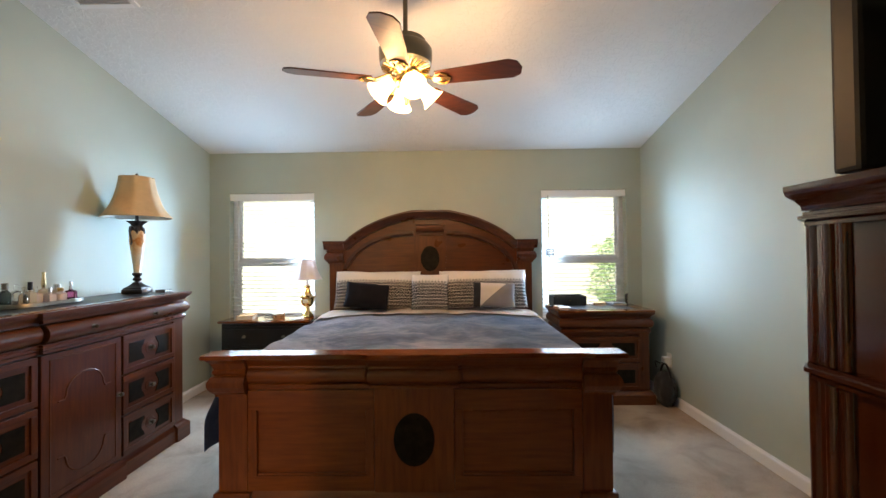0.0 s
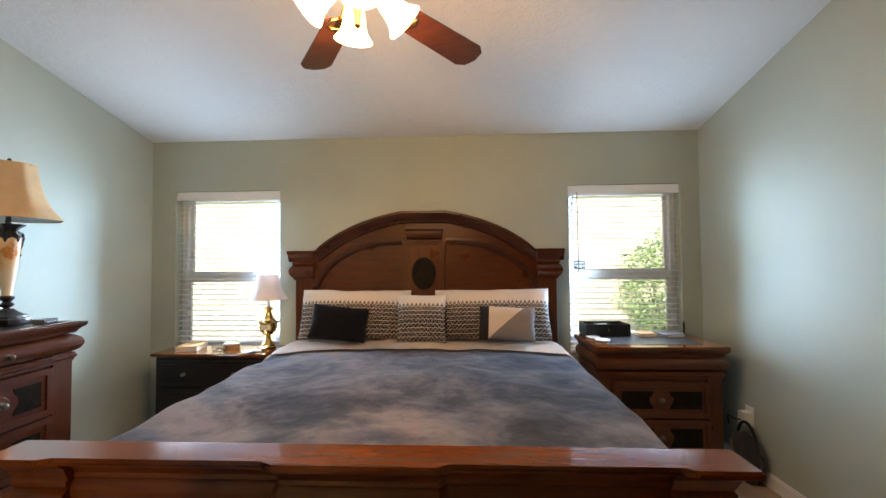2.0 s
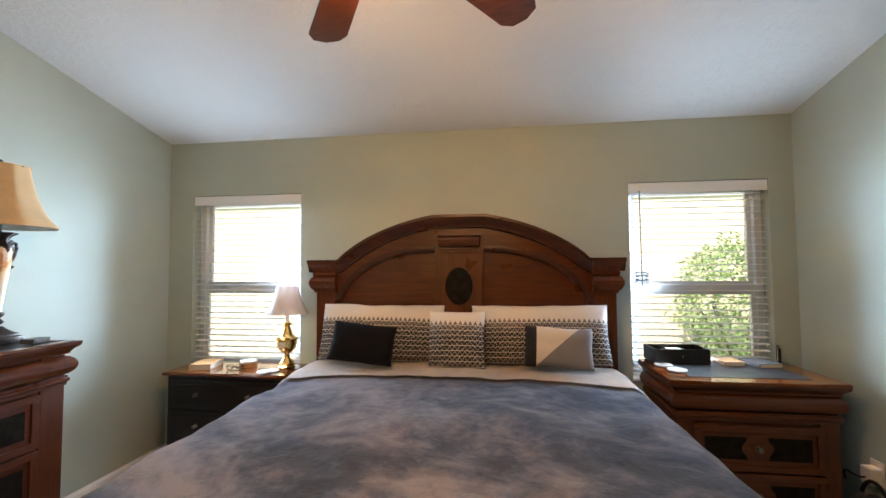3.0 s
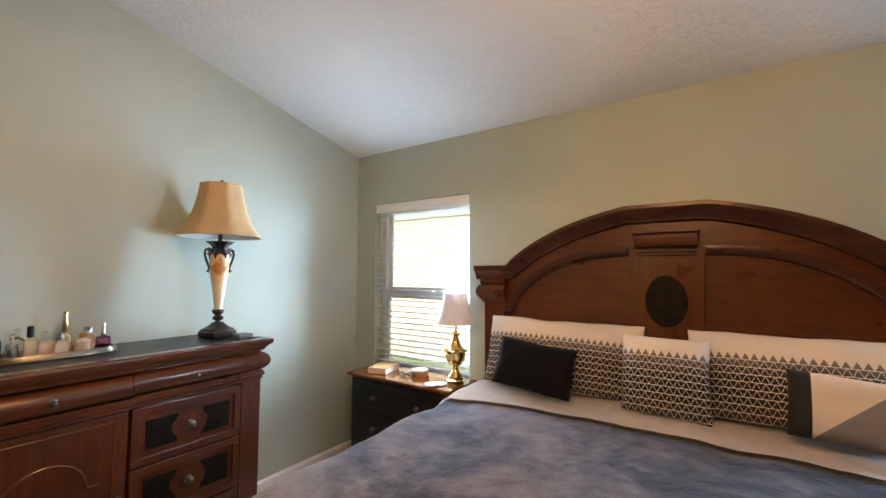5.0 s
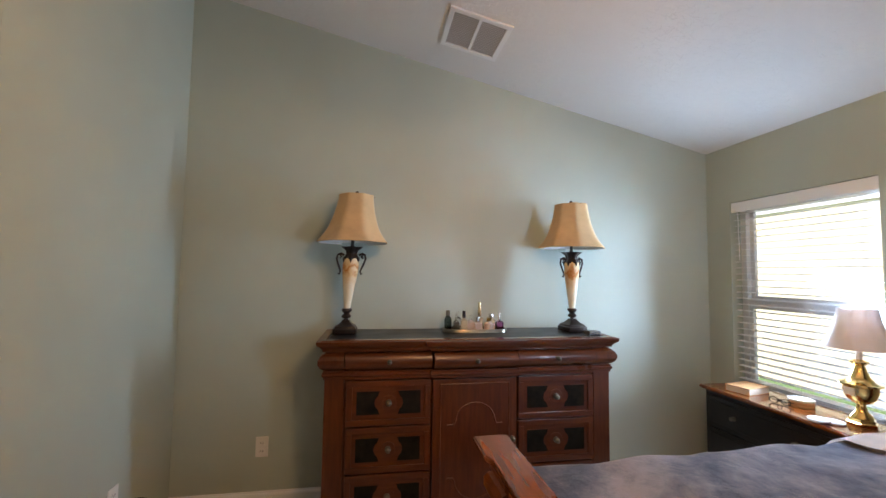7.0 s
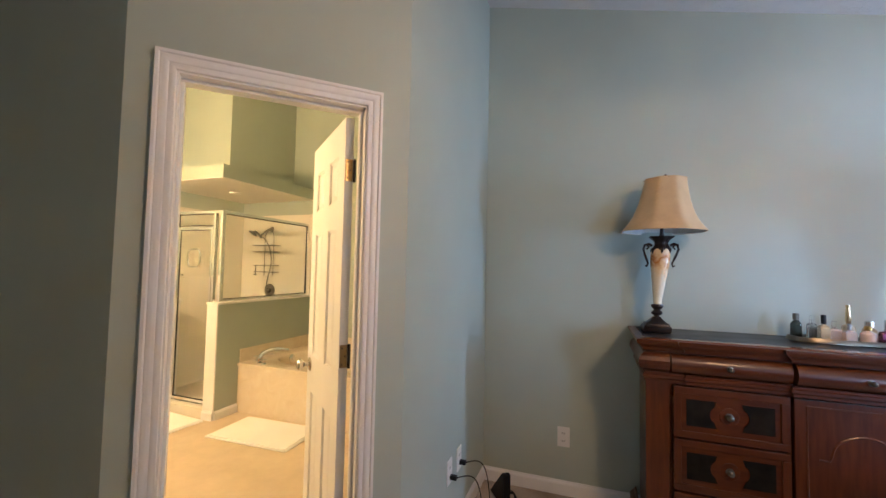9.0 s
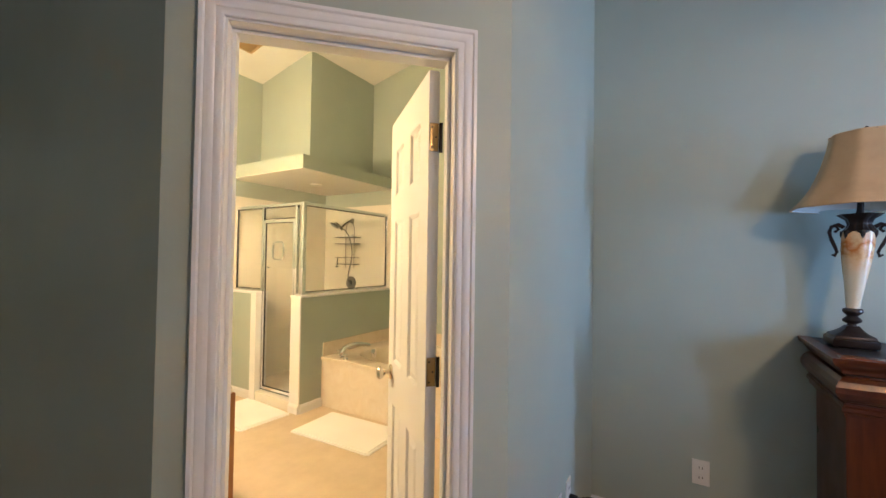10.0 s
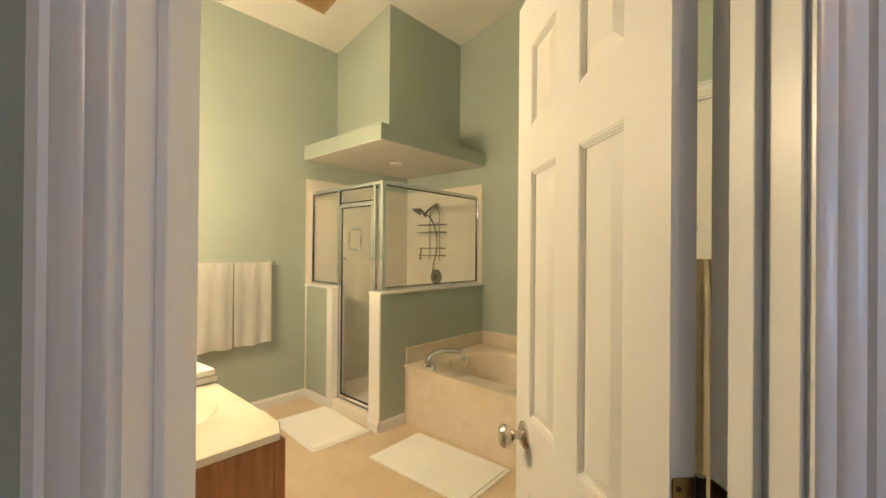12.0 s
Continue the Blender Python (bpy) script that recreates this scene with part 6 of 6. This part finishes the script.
adapter = thing("power_adapter", pose(XR, 3.74, 0.375, 0, 0, 90), "white power adapter plugged in beside the nightstand", "adapter")
part("wall_plate", boxes((-0.038, 0.038, 0.0, 0.006, -0.062, 0.062), bevel=0.003), PLATE, adapter)
part("block", boxes((-0.03, 0.03, 0.006, 0.062, -0.055, 0.03), bevel=0.006), PLATE, adapter)
part("cable", tube(bmesh.new(), bez((0.0, 0.06, -0.02), (0.02, 0.10, -0.05), (0.10, 0.10, 0.03), (0.14, 0.05, -0.10), 14), 0.004, 6), BLACKP, adapter)
bag = thing("bag", pose(1.955, 3.66, 0), "dark grey fabric bag slumped beside the nightstand", "bag")
bm = bmesh.new()
bmesh.ops.create_icosphere(bm, subdivisions=4, radius=1)
for v_ in bm.verts:
    p = v_.co.copy()
    q = 1 + 0.14 * noise.noise(p * 2.3) + 0.06 * noise.noise(p * 6)
    v_.co = Vector((p.x * 0.072 * q, p.y * 0.13 * q, max(0.0, 0.145 + p.z * 0.155 * q)))
part("body", bm, BAG, bag, smooth=True)
part("strap", tube(bmesh.new(), bez((0.0, -0.10, 0.26), (-0.01, -0.06, 0.40), (0.01, 0.06, 0.40), (0.0, 0.08, 0.26), 14), 0.009, 8), BLACKP, bag, smooth=True)


# ---- lamps and small things ----
def table_lamp(m, lean):
    lamp = thing("table_lamp", m, "bronze and cream onyx table lamp with tan paneled shade", "lamp", "pair of lamps on the dresser")
    bm = bmesh.new()
    sq = lambda a: 1.0 / max(abs(math.cos(a)), abs(math.sin(a))) ** 0.75
    lathe(bm, [(0.070, 0), (0.074, 0.006), (0.074, 0.030), (0.066, 0.036), (0.064, 0.044), (0.046, 0.054), (0.030, 0.068), (0.020, 0.082)], 32, shape=sq)
    part("foot", bm, BRONZE, lamp, smooth=True)
    bm = bmesh.new()
    lathe(bm, [(0.016, 0.078), (0.014, 0.088), (0.027, 0.096), (0.030, 0.104), (0.024, 0.112), (0.016, 0.120), (0.026, 0.130), (0.032, 0.138), (0.030, 0.148), (0.024, 0.152)], 24)
    part("stem_collar", bm, BRONZE, lamp, smooth=True)
    bm = bmesh.new()
    lathe(bm, [(0.021, 0.150), (0.023, 0.18), (0.032, 0.25), (0.043, 0.33), (0.049, 0.39), (0.050, 0.435), (0.047, 0.46)], 32)
    part("onyx_vase", bm, ONYX, lamp, smooth=True)
    bm = bmesh.new()
    lathe(bm, [(0.047, 0.452), (0.050, 0.462), (0.040, 0.475), (0.034, 0.49), (0.040, 0.508), (0.058, 0.522), (0.066, 0.530), (0.056, 0.526), (0.030, 0.512), (0.018, 0.512), (0.012, 0.52)], 48, shape=lambda a: 1 + 0.10 * math.cos(6 * a) ** 3)
    part("leaf_cup", bm, BRONZE, lamp, smooth=True)
    for i in range(6):
        a = math.pi * i / 3
        bm = bmesh.new()
        c, s = math.cos(a), math.sin(a)
        tube(bm, [(0.046 * c, 0.046 * s, 0.462), (0.050 * c, 0.050 * s, 0.445), (0.048 * c, 0.048 * s, 0.424)], 0.011, 6, lambda t: 1 - 0.85 * t)
        part("leaf_drop", bm, BRONZE, lamp, smooth=True)
    for s in (-1, 1):
        pts = [(0, s * 0.045, 0.478), (0, s * 0.062, 0.490), (0, s * 0.082, 0.482), (0, s * 0.088, 0.460), (0, s * 0.080, 0.430), (0, s * 0.068, 0.400), (0, s * 0.060, 0.378), (0, s * 0.066, 0.360), (0, s * 0.074, 0.368)]
        bm = bmesh.new()
        tube(bm, pts, 0.0075, 8, lambda t: 1.1 - 0.4 * t)
        tube(bm, [(0, s * 0.072, 0.49), (0, s * 0.060, 0.47), (0, s * 0.072, 0.458)], 0.006, 6)
        part("scroll_handle", bm, BRONZE, lamp, smooth=True)
    part("neck", lathe(bmesh.new(), [(0.013, 0.51), (0.015, 0.53), (0.011, 0.545), (0.011, 0.60), (0.016, 0.61), (0.016, 0.645)], 18), BRONZE, lamp, smooth=True)
    octo = lambda a: 1 - 0.055 * abs(math.sin(4 * (a + math.pi / 8))) ** 1.3
    prof = [(0.228, 0.556), (0.231, 0.561), (0.222, 0.572), (0.205, 0.592), (0.186, 0.618), (0.168, 0.650), (0.152, 0.690), (0.139, 0.730), (0.128, 0.775), (0.120, 0.815), (0.115, 0.852), (0.111, 0.853)]
    bm = bmesh.new()
    prof = [(r * 0.955, z) for r, z in prof]
    lathe(bm, prof, 96, shape=octo, cap=False)
    shade = part("shade", bm, SHADE, lamp, "tan silk paneled bell shade", smooth=True)
    bm = bmesh.new()
    lathe(bm, [(r - 0.004, z + 0.001) for r, z in prof[:-1]], 96, shape=octo, cap=False)
    part("shade_lining", bm, SHADE_IN, shade, "white shade lining")
    for zz, rr in ((0.558, 0.221), (0.852, 0.110)):
        pts = [(rr * octo(a) * math.cos(a), rr * octo(a) * math.sin(a), zz) for a in [2 * math.pi * i / 96 for i in range(97)]]
        part("braid_trim", tube(bmesh.new(), pts, 0.0026, 6), SHADE, shade)
    bm = bmesh.new()
    for a in (0, math.pi):
        tube(bm, bez((0, 0.012 * math.cos(a), 0.64), (0, 0.10 * math.cos(a), 0.66), (0, 0.08 * math.cos(a), 0.82), (0, 0, 0.845), 12), 0.002, 5)
    for a in range(4):
        tube(bm, [(0, 0, 0.845), (0.112 * math.cos(a * math.pi / 2), 0.112 * math.sin(a * math.pi / 2), 0.850)], 0.002, 5)
    part("harp", bm, OLDBRASS, lamp)
    part("finial", lathe(bmesh.new(), [(0.008, 0.845), (0.006, 0.855), (0.011, 0.866), (0.009, 0.878), (0.002, 0.885)], 14), BRONZE, lamp, smooth=True)
    tilt = Matrix.Identity(4)
    tilt[1][2] = lean
    for ob in lamp.children_recursive:
        ob.data.transform(tilt)
    return lamp


first_lamp = table_lamp(pose(-2.262, 1.488, 1.094), 0.060)
table_lamp(pose(-2.255, 2.985, 1.094, 0, 0, 8), -0.006)


def brass_lamp(m):
    lamp = thing("table_lamp", m, "polished brass urn lamp with small pale pleated shade", "lamp")
    bm = bmesh.new()
    lathe(bm, [(0.055, 0), (0.057, 0.014), (0.050, 0.018), (0.050, 0.028), (0.043, 0.034)], 6)
    part("foot", bm, BRASS, lamp)
    bm = bmesh.new()
    lathe(bm, [(0.040, 0.034), (0.034, 0.045), (0.022, 0.058), (0.016, 0.085), (0.016, 0.092), (0.034, 0.100), (0.052, 0.122), (0.060, 0.150), (0.060, 0.172), (0.074, 0.178), (0.074, 0.185), (0.052, 0.192), (0.034, 0.212), (0.024, 0.240), (0.018, 0.262), (0.034, 0.276), (0.034, 0.280), (0.012, 0.290)], 32)
    part("urn_body", bm, BRASS, lamp, smooth=True)
    part("candle_sleeve", lathe(bmesh.new(), [(0.011, 0.288), (0.011, 0.355)], 16), SHADE_W, lamp, "pale candle sleeve", smooth=True)
    part("label_plate", boxes((-0.022, 0.022, -0.0635, -0.0605, 0.135, 0.168)), PAPER, lamp, "small paper tag")
    octo = lambda a: 1 + 0.012 * math.cos(a * 10)
    prof = [(0.128, 0.340), (0.108, 0.375), (0.088, 0.42), (0.074, 0.47), (0.068, 0.515)]
    bm = bmesh.new()
    lathe(bm, prof, 60, shape=octo, cap=False)
    sh = part("shade", bm, SHADE_W, lamp, "pale pink ribbed bell shade", smooth=True)
    bm = bmesh.new()
    lathe(bm, [(r - 0.003, z + 0.0005) for r, z in prof], 60, shape=octo, cap=False)
    part("shade_lining", bm, SHADE_W, sh, "white shade lining", smooth=True)
    return lamp


brass_lamp(pose(-1.385, 4.10, 0.735) @ Matrix.Scale(1.13, 4))

# perfume tray
ZD = 1.094
tray = thing("tray", pose(-2.285, 2.315, ZD, 0, 0, 90), "mirrored oval metal tray holding perfume bottles", "tray")
ov = [(0.215 * math.copysign(abs(math.cos(a)) ** 0.6, math.cos(a)), 0.10 * math.copysign(abs(math.sin(a)) ** 0.7, math.sin(a))) for a in [2 * math.pi * i / 40 for i in range(40)]]
part("mirror_plate", prism(bmesh.new(), ov, 0.004, 0.008, "z"), MIRROR, tray, "mirror plate")
part("rim", sweep(bmesh.new(), ov[::-1], [(-0.001, 0.0), (0.006, 0.0), (0.010, 0.012), (0.012, 0.022), (0.006, 0.022), (-0.001, 0.006)], True), PEWTER, tray, "pewter coloured raised rim", smooth=True)


def bottle(name, x, y, body, cap_rows, mat, cap_mat, label, square=False):
    b = thing(name, pose(-2.285 - y, 2.315 + x, ZD + 0.0085), label, "perfume bottle", "perfume bottles on the tray")
    part("flask", lathe(bmesh.new(), body, 4 if square else 20, m=pose(0, 0, 0, 0, 0, 45) if square else None), mat, b, smooth=not square)
    part("cap", lathe(bmesh.new(), cap_rows, 16), cap_mat, b, smooth=True)
    return b


SILVER = material("brushed_silver_cap", (0.6, 0.6, 0.6), 0.25, 1.0)
GOLD = material("pale_gold_cap", (0.80, 0.62, 0.34), 0.2, 1.0)
GREENGLASS = glass("dark_green_glass", (0.10, 0.14, 0.12), 0.02)


def rows_of(r, h, neck=0.3):
    return [(r, 0), (r, h * 0.8), (r * 0.8, h * 0.92), (r * neck, h), (r * neck, h + 0.004)]


def cap_of(r, z0, h):
    return [(r, z0), (r, z0 + h * 0.95), (r * 0.8, z0 + h)]


bottle("perfume_bottle", -0.175, 0.02, rows_of(0.024, 0.085, 0.5), cap_of(0.014, 0.09, 0.035), GREENGLASS, PEWTER, "dark glass bottle with metal clasp cap on tray")
bottle("perfume_bottle", -0.130, -0.03, rows_of(0.019, 0.065), cap_of(0.008, 0.07, 0.03), GLASS, GLASS, "small clear glass bottle with clear stopper")
bottle("perfume_bottle", -0.105, 0.035, rows_of(0.021, 0.080), cap_of(0.010, 0.084, 0.03), GLASS, GLASS, "clear glass bottle with round clear stopper")
bottle("perfume_bottle", -0.075, -0.01, rows_of(0.026, 0.075), cap_of(0.011, 0.08, 0.045), LIQ_AMBER, BLACKP, "amber perfume bottle with tall black cap", True)
bottle("perfume_bottle", -0.025, 0.01, rows_of(0.034, 0.060, 0.25), cap_of(0.010, 0.064, 0.03), LIQ_PINK, GLASS, "wide pink perfume bottle with clear stopper", True)
bottle("perfume_bottle", 0.015, -0.03, rows_of(0.030, 0.055, 0.25), cap_of(0.009, 0.059, 0.03), LIQ_PINK, SILVER, "low pink perfume bottle with silver cap", True)
bottle("perfume_bottle", 0.040, 0.03, rows_of(0.026, 0.080, 0.35), [(0.009, 0.084), (0.013, 0.105), (0.008, 0.155), (0.007, 0.165), (0.010, 0.168), (0.010, 0.176)], LIQ_AMBER, GOLD, "tall gold capped perfume bottle")
bottle("perfume_bottle", 0.090, -0.02, rows_of(0.030, 0.055, 0.4), cap_of(0.014, 0.059, 0.022), LIQ_PINK, BRASS, "round pink flask with brass cap")
bottle("perfume_bottle", 0.120, 0.03, rows_of(0.028, 0.070, 0.5), cap_of(0.017, 0.074, 0.026), LIQ_AMBER, SILVER, "amber perfume bottle with wide silver cap")
bottle("perfume_bottle", 0.165, -0.01, rows_of(0.031, 0.060, 0.3), cap_of(0.008, 0.064, 0.05), LIQ_PURPLE, SILVER, "purple glass perfume bottle with silver cap", True)
bx = thing("small_box", pose(-2.10, 3.04, ZD, 0, 0, 5), "small grey gadget box beside the lamp on the dresser", "box")
part("case", boxes((-0.035, 0.035, -0.04, 0.04, 0, 0.022), bevel=0.003), GREYP, bx)
part("stripe", boxes((0.0352, 0.036, -0.03, 0.03, 0.006, 0.012)), SILVER, bx)


def book(m, w, d, h, cover, label, cat="book"):
    b = thing("book", m, label, cat)
    part("pages", boxes((-w / 2 + 0.004, w / 2 - 0.003, -d / 2 + 0.003, d / 2 - 0.003, 0.003, h - 0.003)), PAPER, b, "cream page block")
    part("cover", boxes((-w / 2, w / 2, -d / 2, d / 2, 0, 0.003), (-w / 2, w / 2, -d / 2, d / 2, h - 0.003, h), (-w / 2, -w / 2 + 0.004, -d / 2, d / 2, 0, h), bevel=0.001), cover, b)
    return b


Z1, Z2 = 0.7355, 0.8445
book(pose(-1.97, 4.045, Z1, 0, 0, 12), 0.15, 0.20, 0.042, BOOK, "tan hardback book on the black nightstand")
rb = thing("round_box", pose(-1.68, 4.10, Z1), "round woven coaster holder on the black nightstand", "box")
for z in (0.0, 0.0135, 0.027):
    part("coaster", lathe(bmesh.new(), [(0.058, z), (0.060, z + 0.003), (0.060, z + 0.010), (0.058, z + 0.013)], 32), BOOK, rb, smooth=True)
part("band", lathe(bmesh.new(), [(0.061, 0.030), (0.0615, 0.040), (0.056, 0.043), (0.02, 0.0435)], 32), PAPER, rb, "cream rim", smooth=True)
fig = thing("eyeglasses", pose(-1.72, 4.0, Z1, 0, 0, 15), "small dark folded eyeglasses on the black nightstand", "eyeglasses")
for s in (-1, 1):
    bm = bmesh.new()
    tube(bm, [(s * 0.03 + 0.023 * math.cos(a), 0.0, 0.02 + 0.017 * math.sin(a)) for a in [2 * math.pi * i / 16 for i in range(17)]], 0.003, 6)
    part("rim", bm, BLACKP, fig, smooth=True)
    part("temple", tube(bmesh.new(), [(s * 0.055, 0.0, 0.024), (s * 0.055, 0.03, 0.018), (-s * 0.03, 0.022 + 0.006 * s, 0.008)], 0.0028, 6), BLACKP, fig)
part("bridge", tube(bmesh.new(), [(-0.008, 0, 0.024), (0, -0.001, 0.027), (0.008, 0, 0.024)], 0.003, 6), BLACKP, fig)


def coaster(x, y, z, rx, label):
    c = part("coaster", lathe(bmesh.new(), [(rx - 0.003, 0), (rx, 0.002), (rx, 0.008), (rx - 0.003, 0.010)], 32), STONE, smooth=True)
    c.location = (x, y, z)
    tagged(c, label, "coaster", "round coasters on the nightstands")


coaster(-1.43, 3.985, Z1, 0.047, "white round stone coaster beside the brass lamp")
coaster(-1.445, 3.93 - 0.015, Z1 + 0.0105, 0.046, "white round stone coaster lying on another")
coaster(1.13, 3.845, Z2, 0.052, "white round stone coaster on the cherry nightstand")
coaster(1.10, 3.96, Z2, 0.050, "white round stone coaster behind the first")
wb = thing("watch_box", pose(1.225, 4.09, Z2, 0, 0, 2) @ Matrix.Diagonal((0.87, 1, 0.95, 1)), "black leather open topped box by the window", "box")
part("case", boxes((-0.185, 0.185, -0.09, -0.082, 0, 0.095), (-0.185, 0.185, 0.082, 0.09, 0, 0.095), (-0.185, -0.177, -0.082, 0.082, 0, 0.095), (0.177, 0.185, -0.082, 0.082, 0, 0.095), (-0.177, 0.177, -0.082, 0.082, 0, 0.01), bevel=0.002), WOOD_BLACK, wb)
for a in (-0.06, 0.055):
    part("divider", boxes((a, a + 0.005, -0.08, 0.08, 0.01, 0.08)), WOOD_BLACK, wb)
part("liner", boxes((-0.055, 0.055, -0.08, 0.08, 0.05, 0.075), bevel=0.006), PAPER, wb, "pale liner cushion")
part("clasp", lathe(bmesh.new(), [(0.006, 0), (0.005, 0.003), (0.001, 0.004)], 12, m=pose(0.0, -0.09, 0.05, 90, 0, 0)), BRASS, wb, "small brass clasp", smooth=True)
book(pose(1.51, 4.06, Z2, 0, 0, 4), 0.115, 0.15, 0.024, BOOK, "small brown hardback book on the slate inset")
book(pose(1.68, 4.04, Z2, 0, 0, 8), 0.14, 0.17, 0.024, GREYBOOK, "grey covered book lying beside the picture frame")
pf = thing("picture_frame", pose(1.815, 4.09, Z2, 0, 0, 62), "small black picture frame standing at the window", "picture frame")
part("frame", boxes((-0.07, 0.07, -0.008, 0.008, 0.0, 0.012), (-0.07, 0.07, -0.008, 0.008, 0.088, 0.10), (-0.07, -0.058, -0.008, 0.008, 0.012, 0.088), (0.058, 0.07, -0.008, 0.008, 0.012, 0.088), bevel=0.002), WOOD_BLACK, pf)
part("print", boxes((-0.058, 0.058, -0.003, 0.003, 0.012, 0.088)), PAPER, pf, "cream card")
part("writing", boxes((-0.035, 0.03, -0.0045, -0.003, 0.055, 0.060), (-0.025, 0.035, -0.0045, -0.003, 0.038, 0.043)), BLACKP, pf, kind="stuff")
stick = thing("sticker", pose(W2[0] + 0.115, YB + 0.118, 1.36), "small dark alarm sticker on the window glass", "sticker")
part("sheet", boxes((-0.045, 0.045, 0, 0.001, -0.05, 0.05)), GREYP, stick)
part("print", boxes((-0.035, 0.035, -0.001, 0, 0.022, 0.034), (-0.035, 0.035, -0.001, 0, -0.036, -0.024), (-0.02, 0.02, -0.001, 0, -0.012, 0.012)), PAPER, stick, kind="stuff")

# ---- outside ----
part("ground", boxes((-300, 300, -300, 600, -0.6, -0.35)), GRASS, kind="structure")
house = thing("house", pose(-1.5, 8.7, -0.35), "cream stucco neighbouring house with grey shingle roof", "house")
part("wall", boxes((-9, 9, 0, 6, 0, 3.75)), STUCCO, house)
bm = bmesh.new()
prism(bm, [(-0.35, 3.62), (3.0, 4.9), (6.4, 3.62), (6.4, 3.72), (3.0, 5.05), (-0.35, 3.76)], -9.4, 9.4, "x")
part("roof", bm, ROOFTILE, house)
part("fascia", boxes((-9.4, 9.4, -0.38, -0.35, 3.60, 3.80)), TRIM, house, "white fascia board")
part("trim_band", boxes((-9, 9, -0.03, 0, 2.98, 3.12)), TRIM, house, "white horizontal trim band")
part("corner_board", boxes((3.10, 3.18, -0.03, 0, 0, 2.98)), TRIM, house, "white upright trim board")
part("meter_box", boxes((3.28, 3.56, -0.12, 0, 1.62, 2.02), bevel=0.01), PLATE, house, "small pale meter box")

bush = thing("bush", pose(3.55, 7.6, -0.30), "rounded leafy green bush in front of the neighbouring house", "bush")
bm = bmesh.new()
rnd = random.Random(7)
for i in range(7):
    a = 2 * math.pi * i / 7
    tube(bm, [(0, 0, 0), (0.25 * math.cos(a), 0.25 * math.sin(a), 0.5), (0.55 * math.cos(a), 0.5 * math.sin(a), 1.2)], 0.025, 5, lambda t: 1 - 0.6 * t)
part("branches", bm, BARK, bush)
verts, faces = [], []
for i in range(9000):
    d = Vector((rnd.gauss(0, 1), rnd.gauss(0, 1), rnd.gauss(0, 1))).normalized()
    r = rnd.uniform(0.55, 1.0) ** 0.5 * (1 + 0.28 * noise.noise(d * 2.4))
    c = Vector((d.x * 0.85 * r, d.y * 0.75 * r, 1.22 + d.z * 0.92 * r))
    if c.z < 0.05:
        continue
    t = Vector((rnd.gauss(0, 1), rnd.gauss(0, 1), rnd.gauss(0, 0.6))).normalized()
    s = t.cross(Vector((rnd.gauss(0, 1), rnd.gauss(0, 1), rnd.gauss(0, 1)))).normalized()
    L, W = rnd.uniform(0.035, 0.062), rnd.uniform(0.012, 0.021)
    k_ = len(verts)
    verts += [c - t * L * 0.5, c + s * W, c + t * L * 0.5, c - s * W]
    faces.append((k_, k_ + 1, k_ + 2, k_ + 3))
me = bpy.data.meshes.new("leaves")
me.from_pydata([tuple(v_) for v_ in verts], [], faces)
me.materials.append(LEAF)
leaves = new("leaves", me)
leaves.parent = bush
tagged(leaves, kind="stuff")
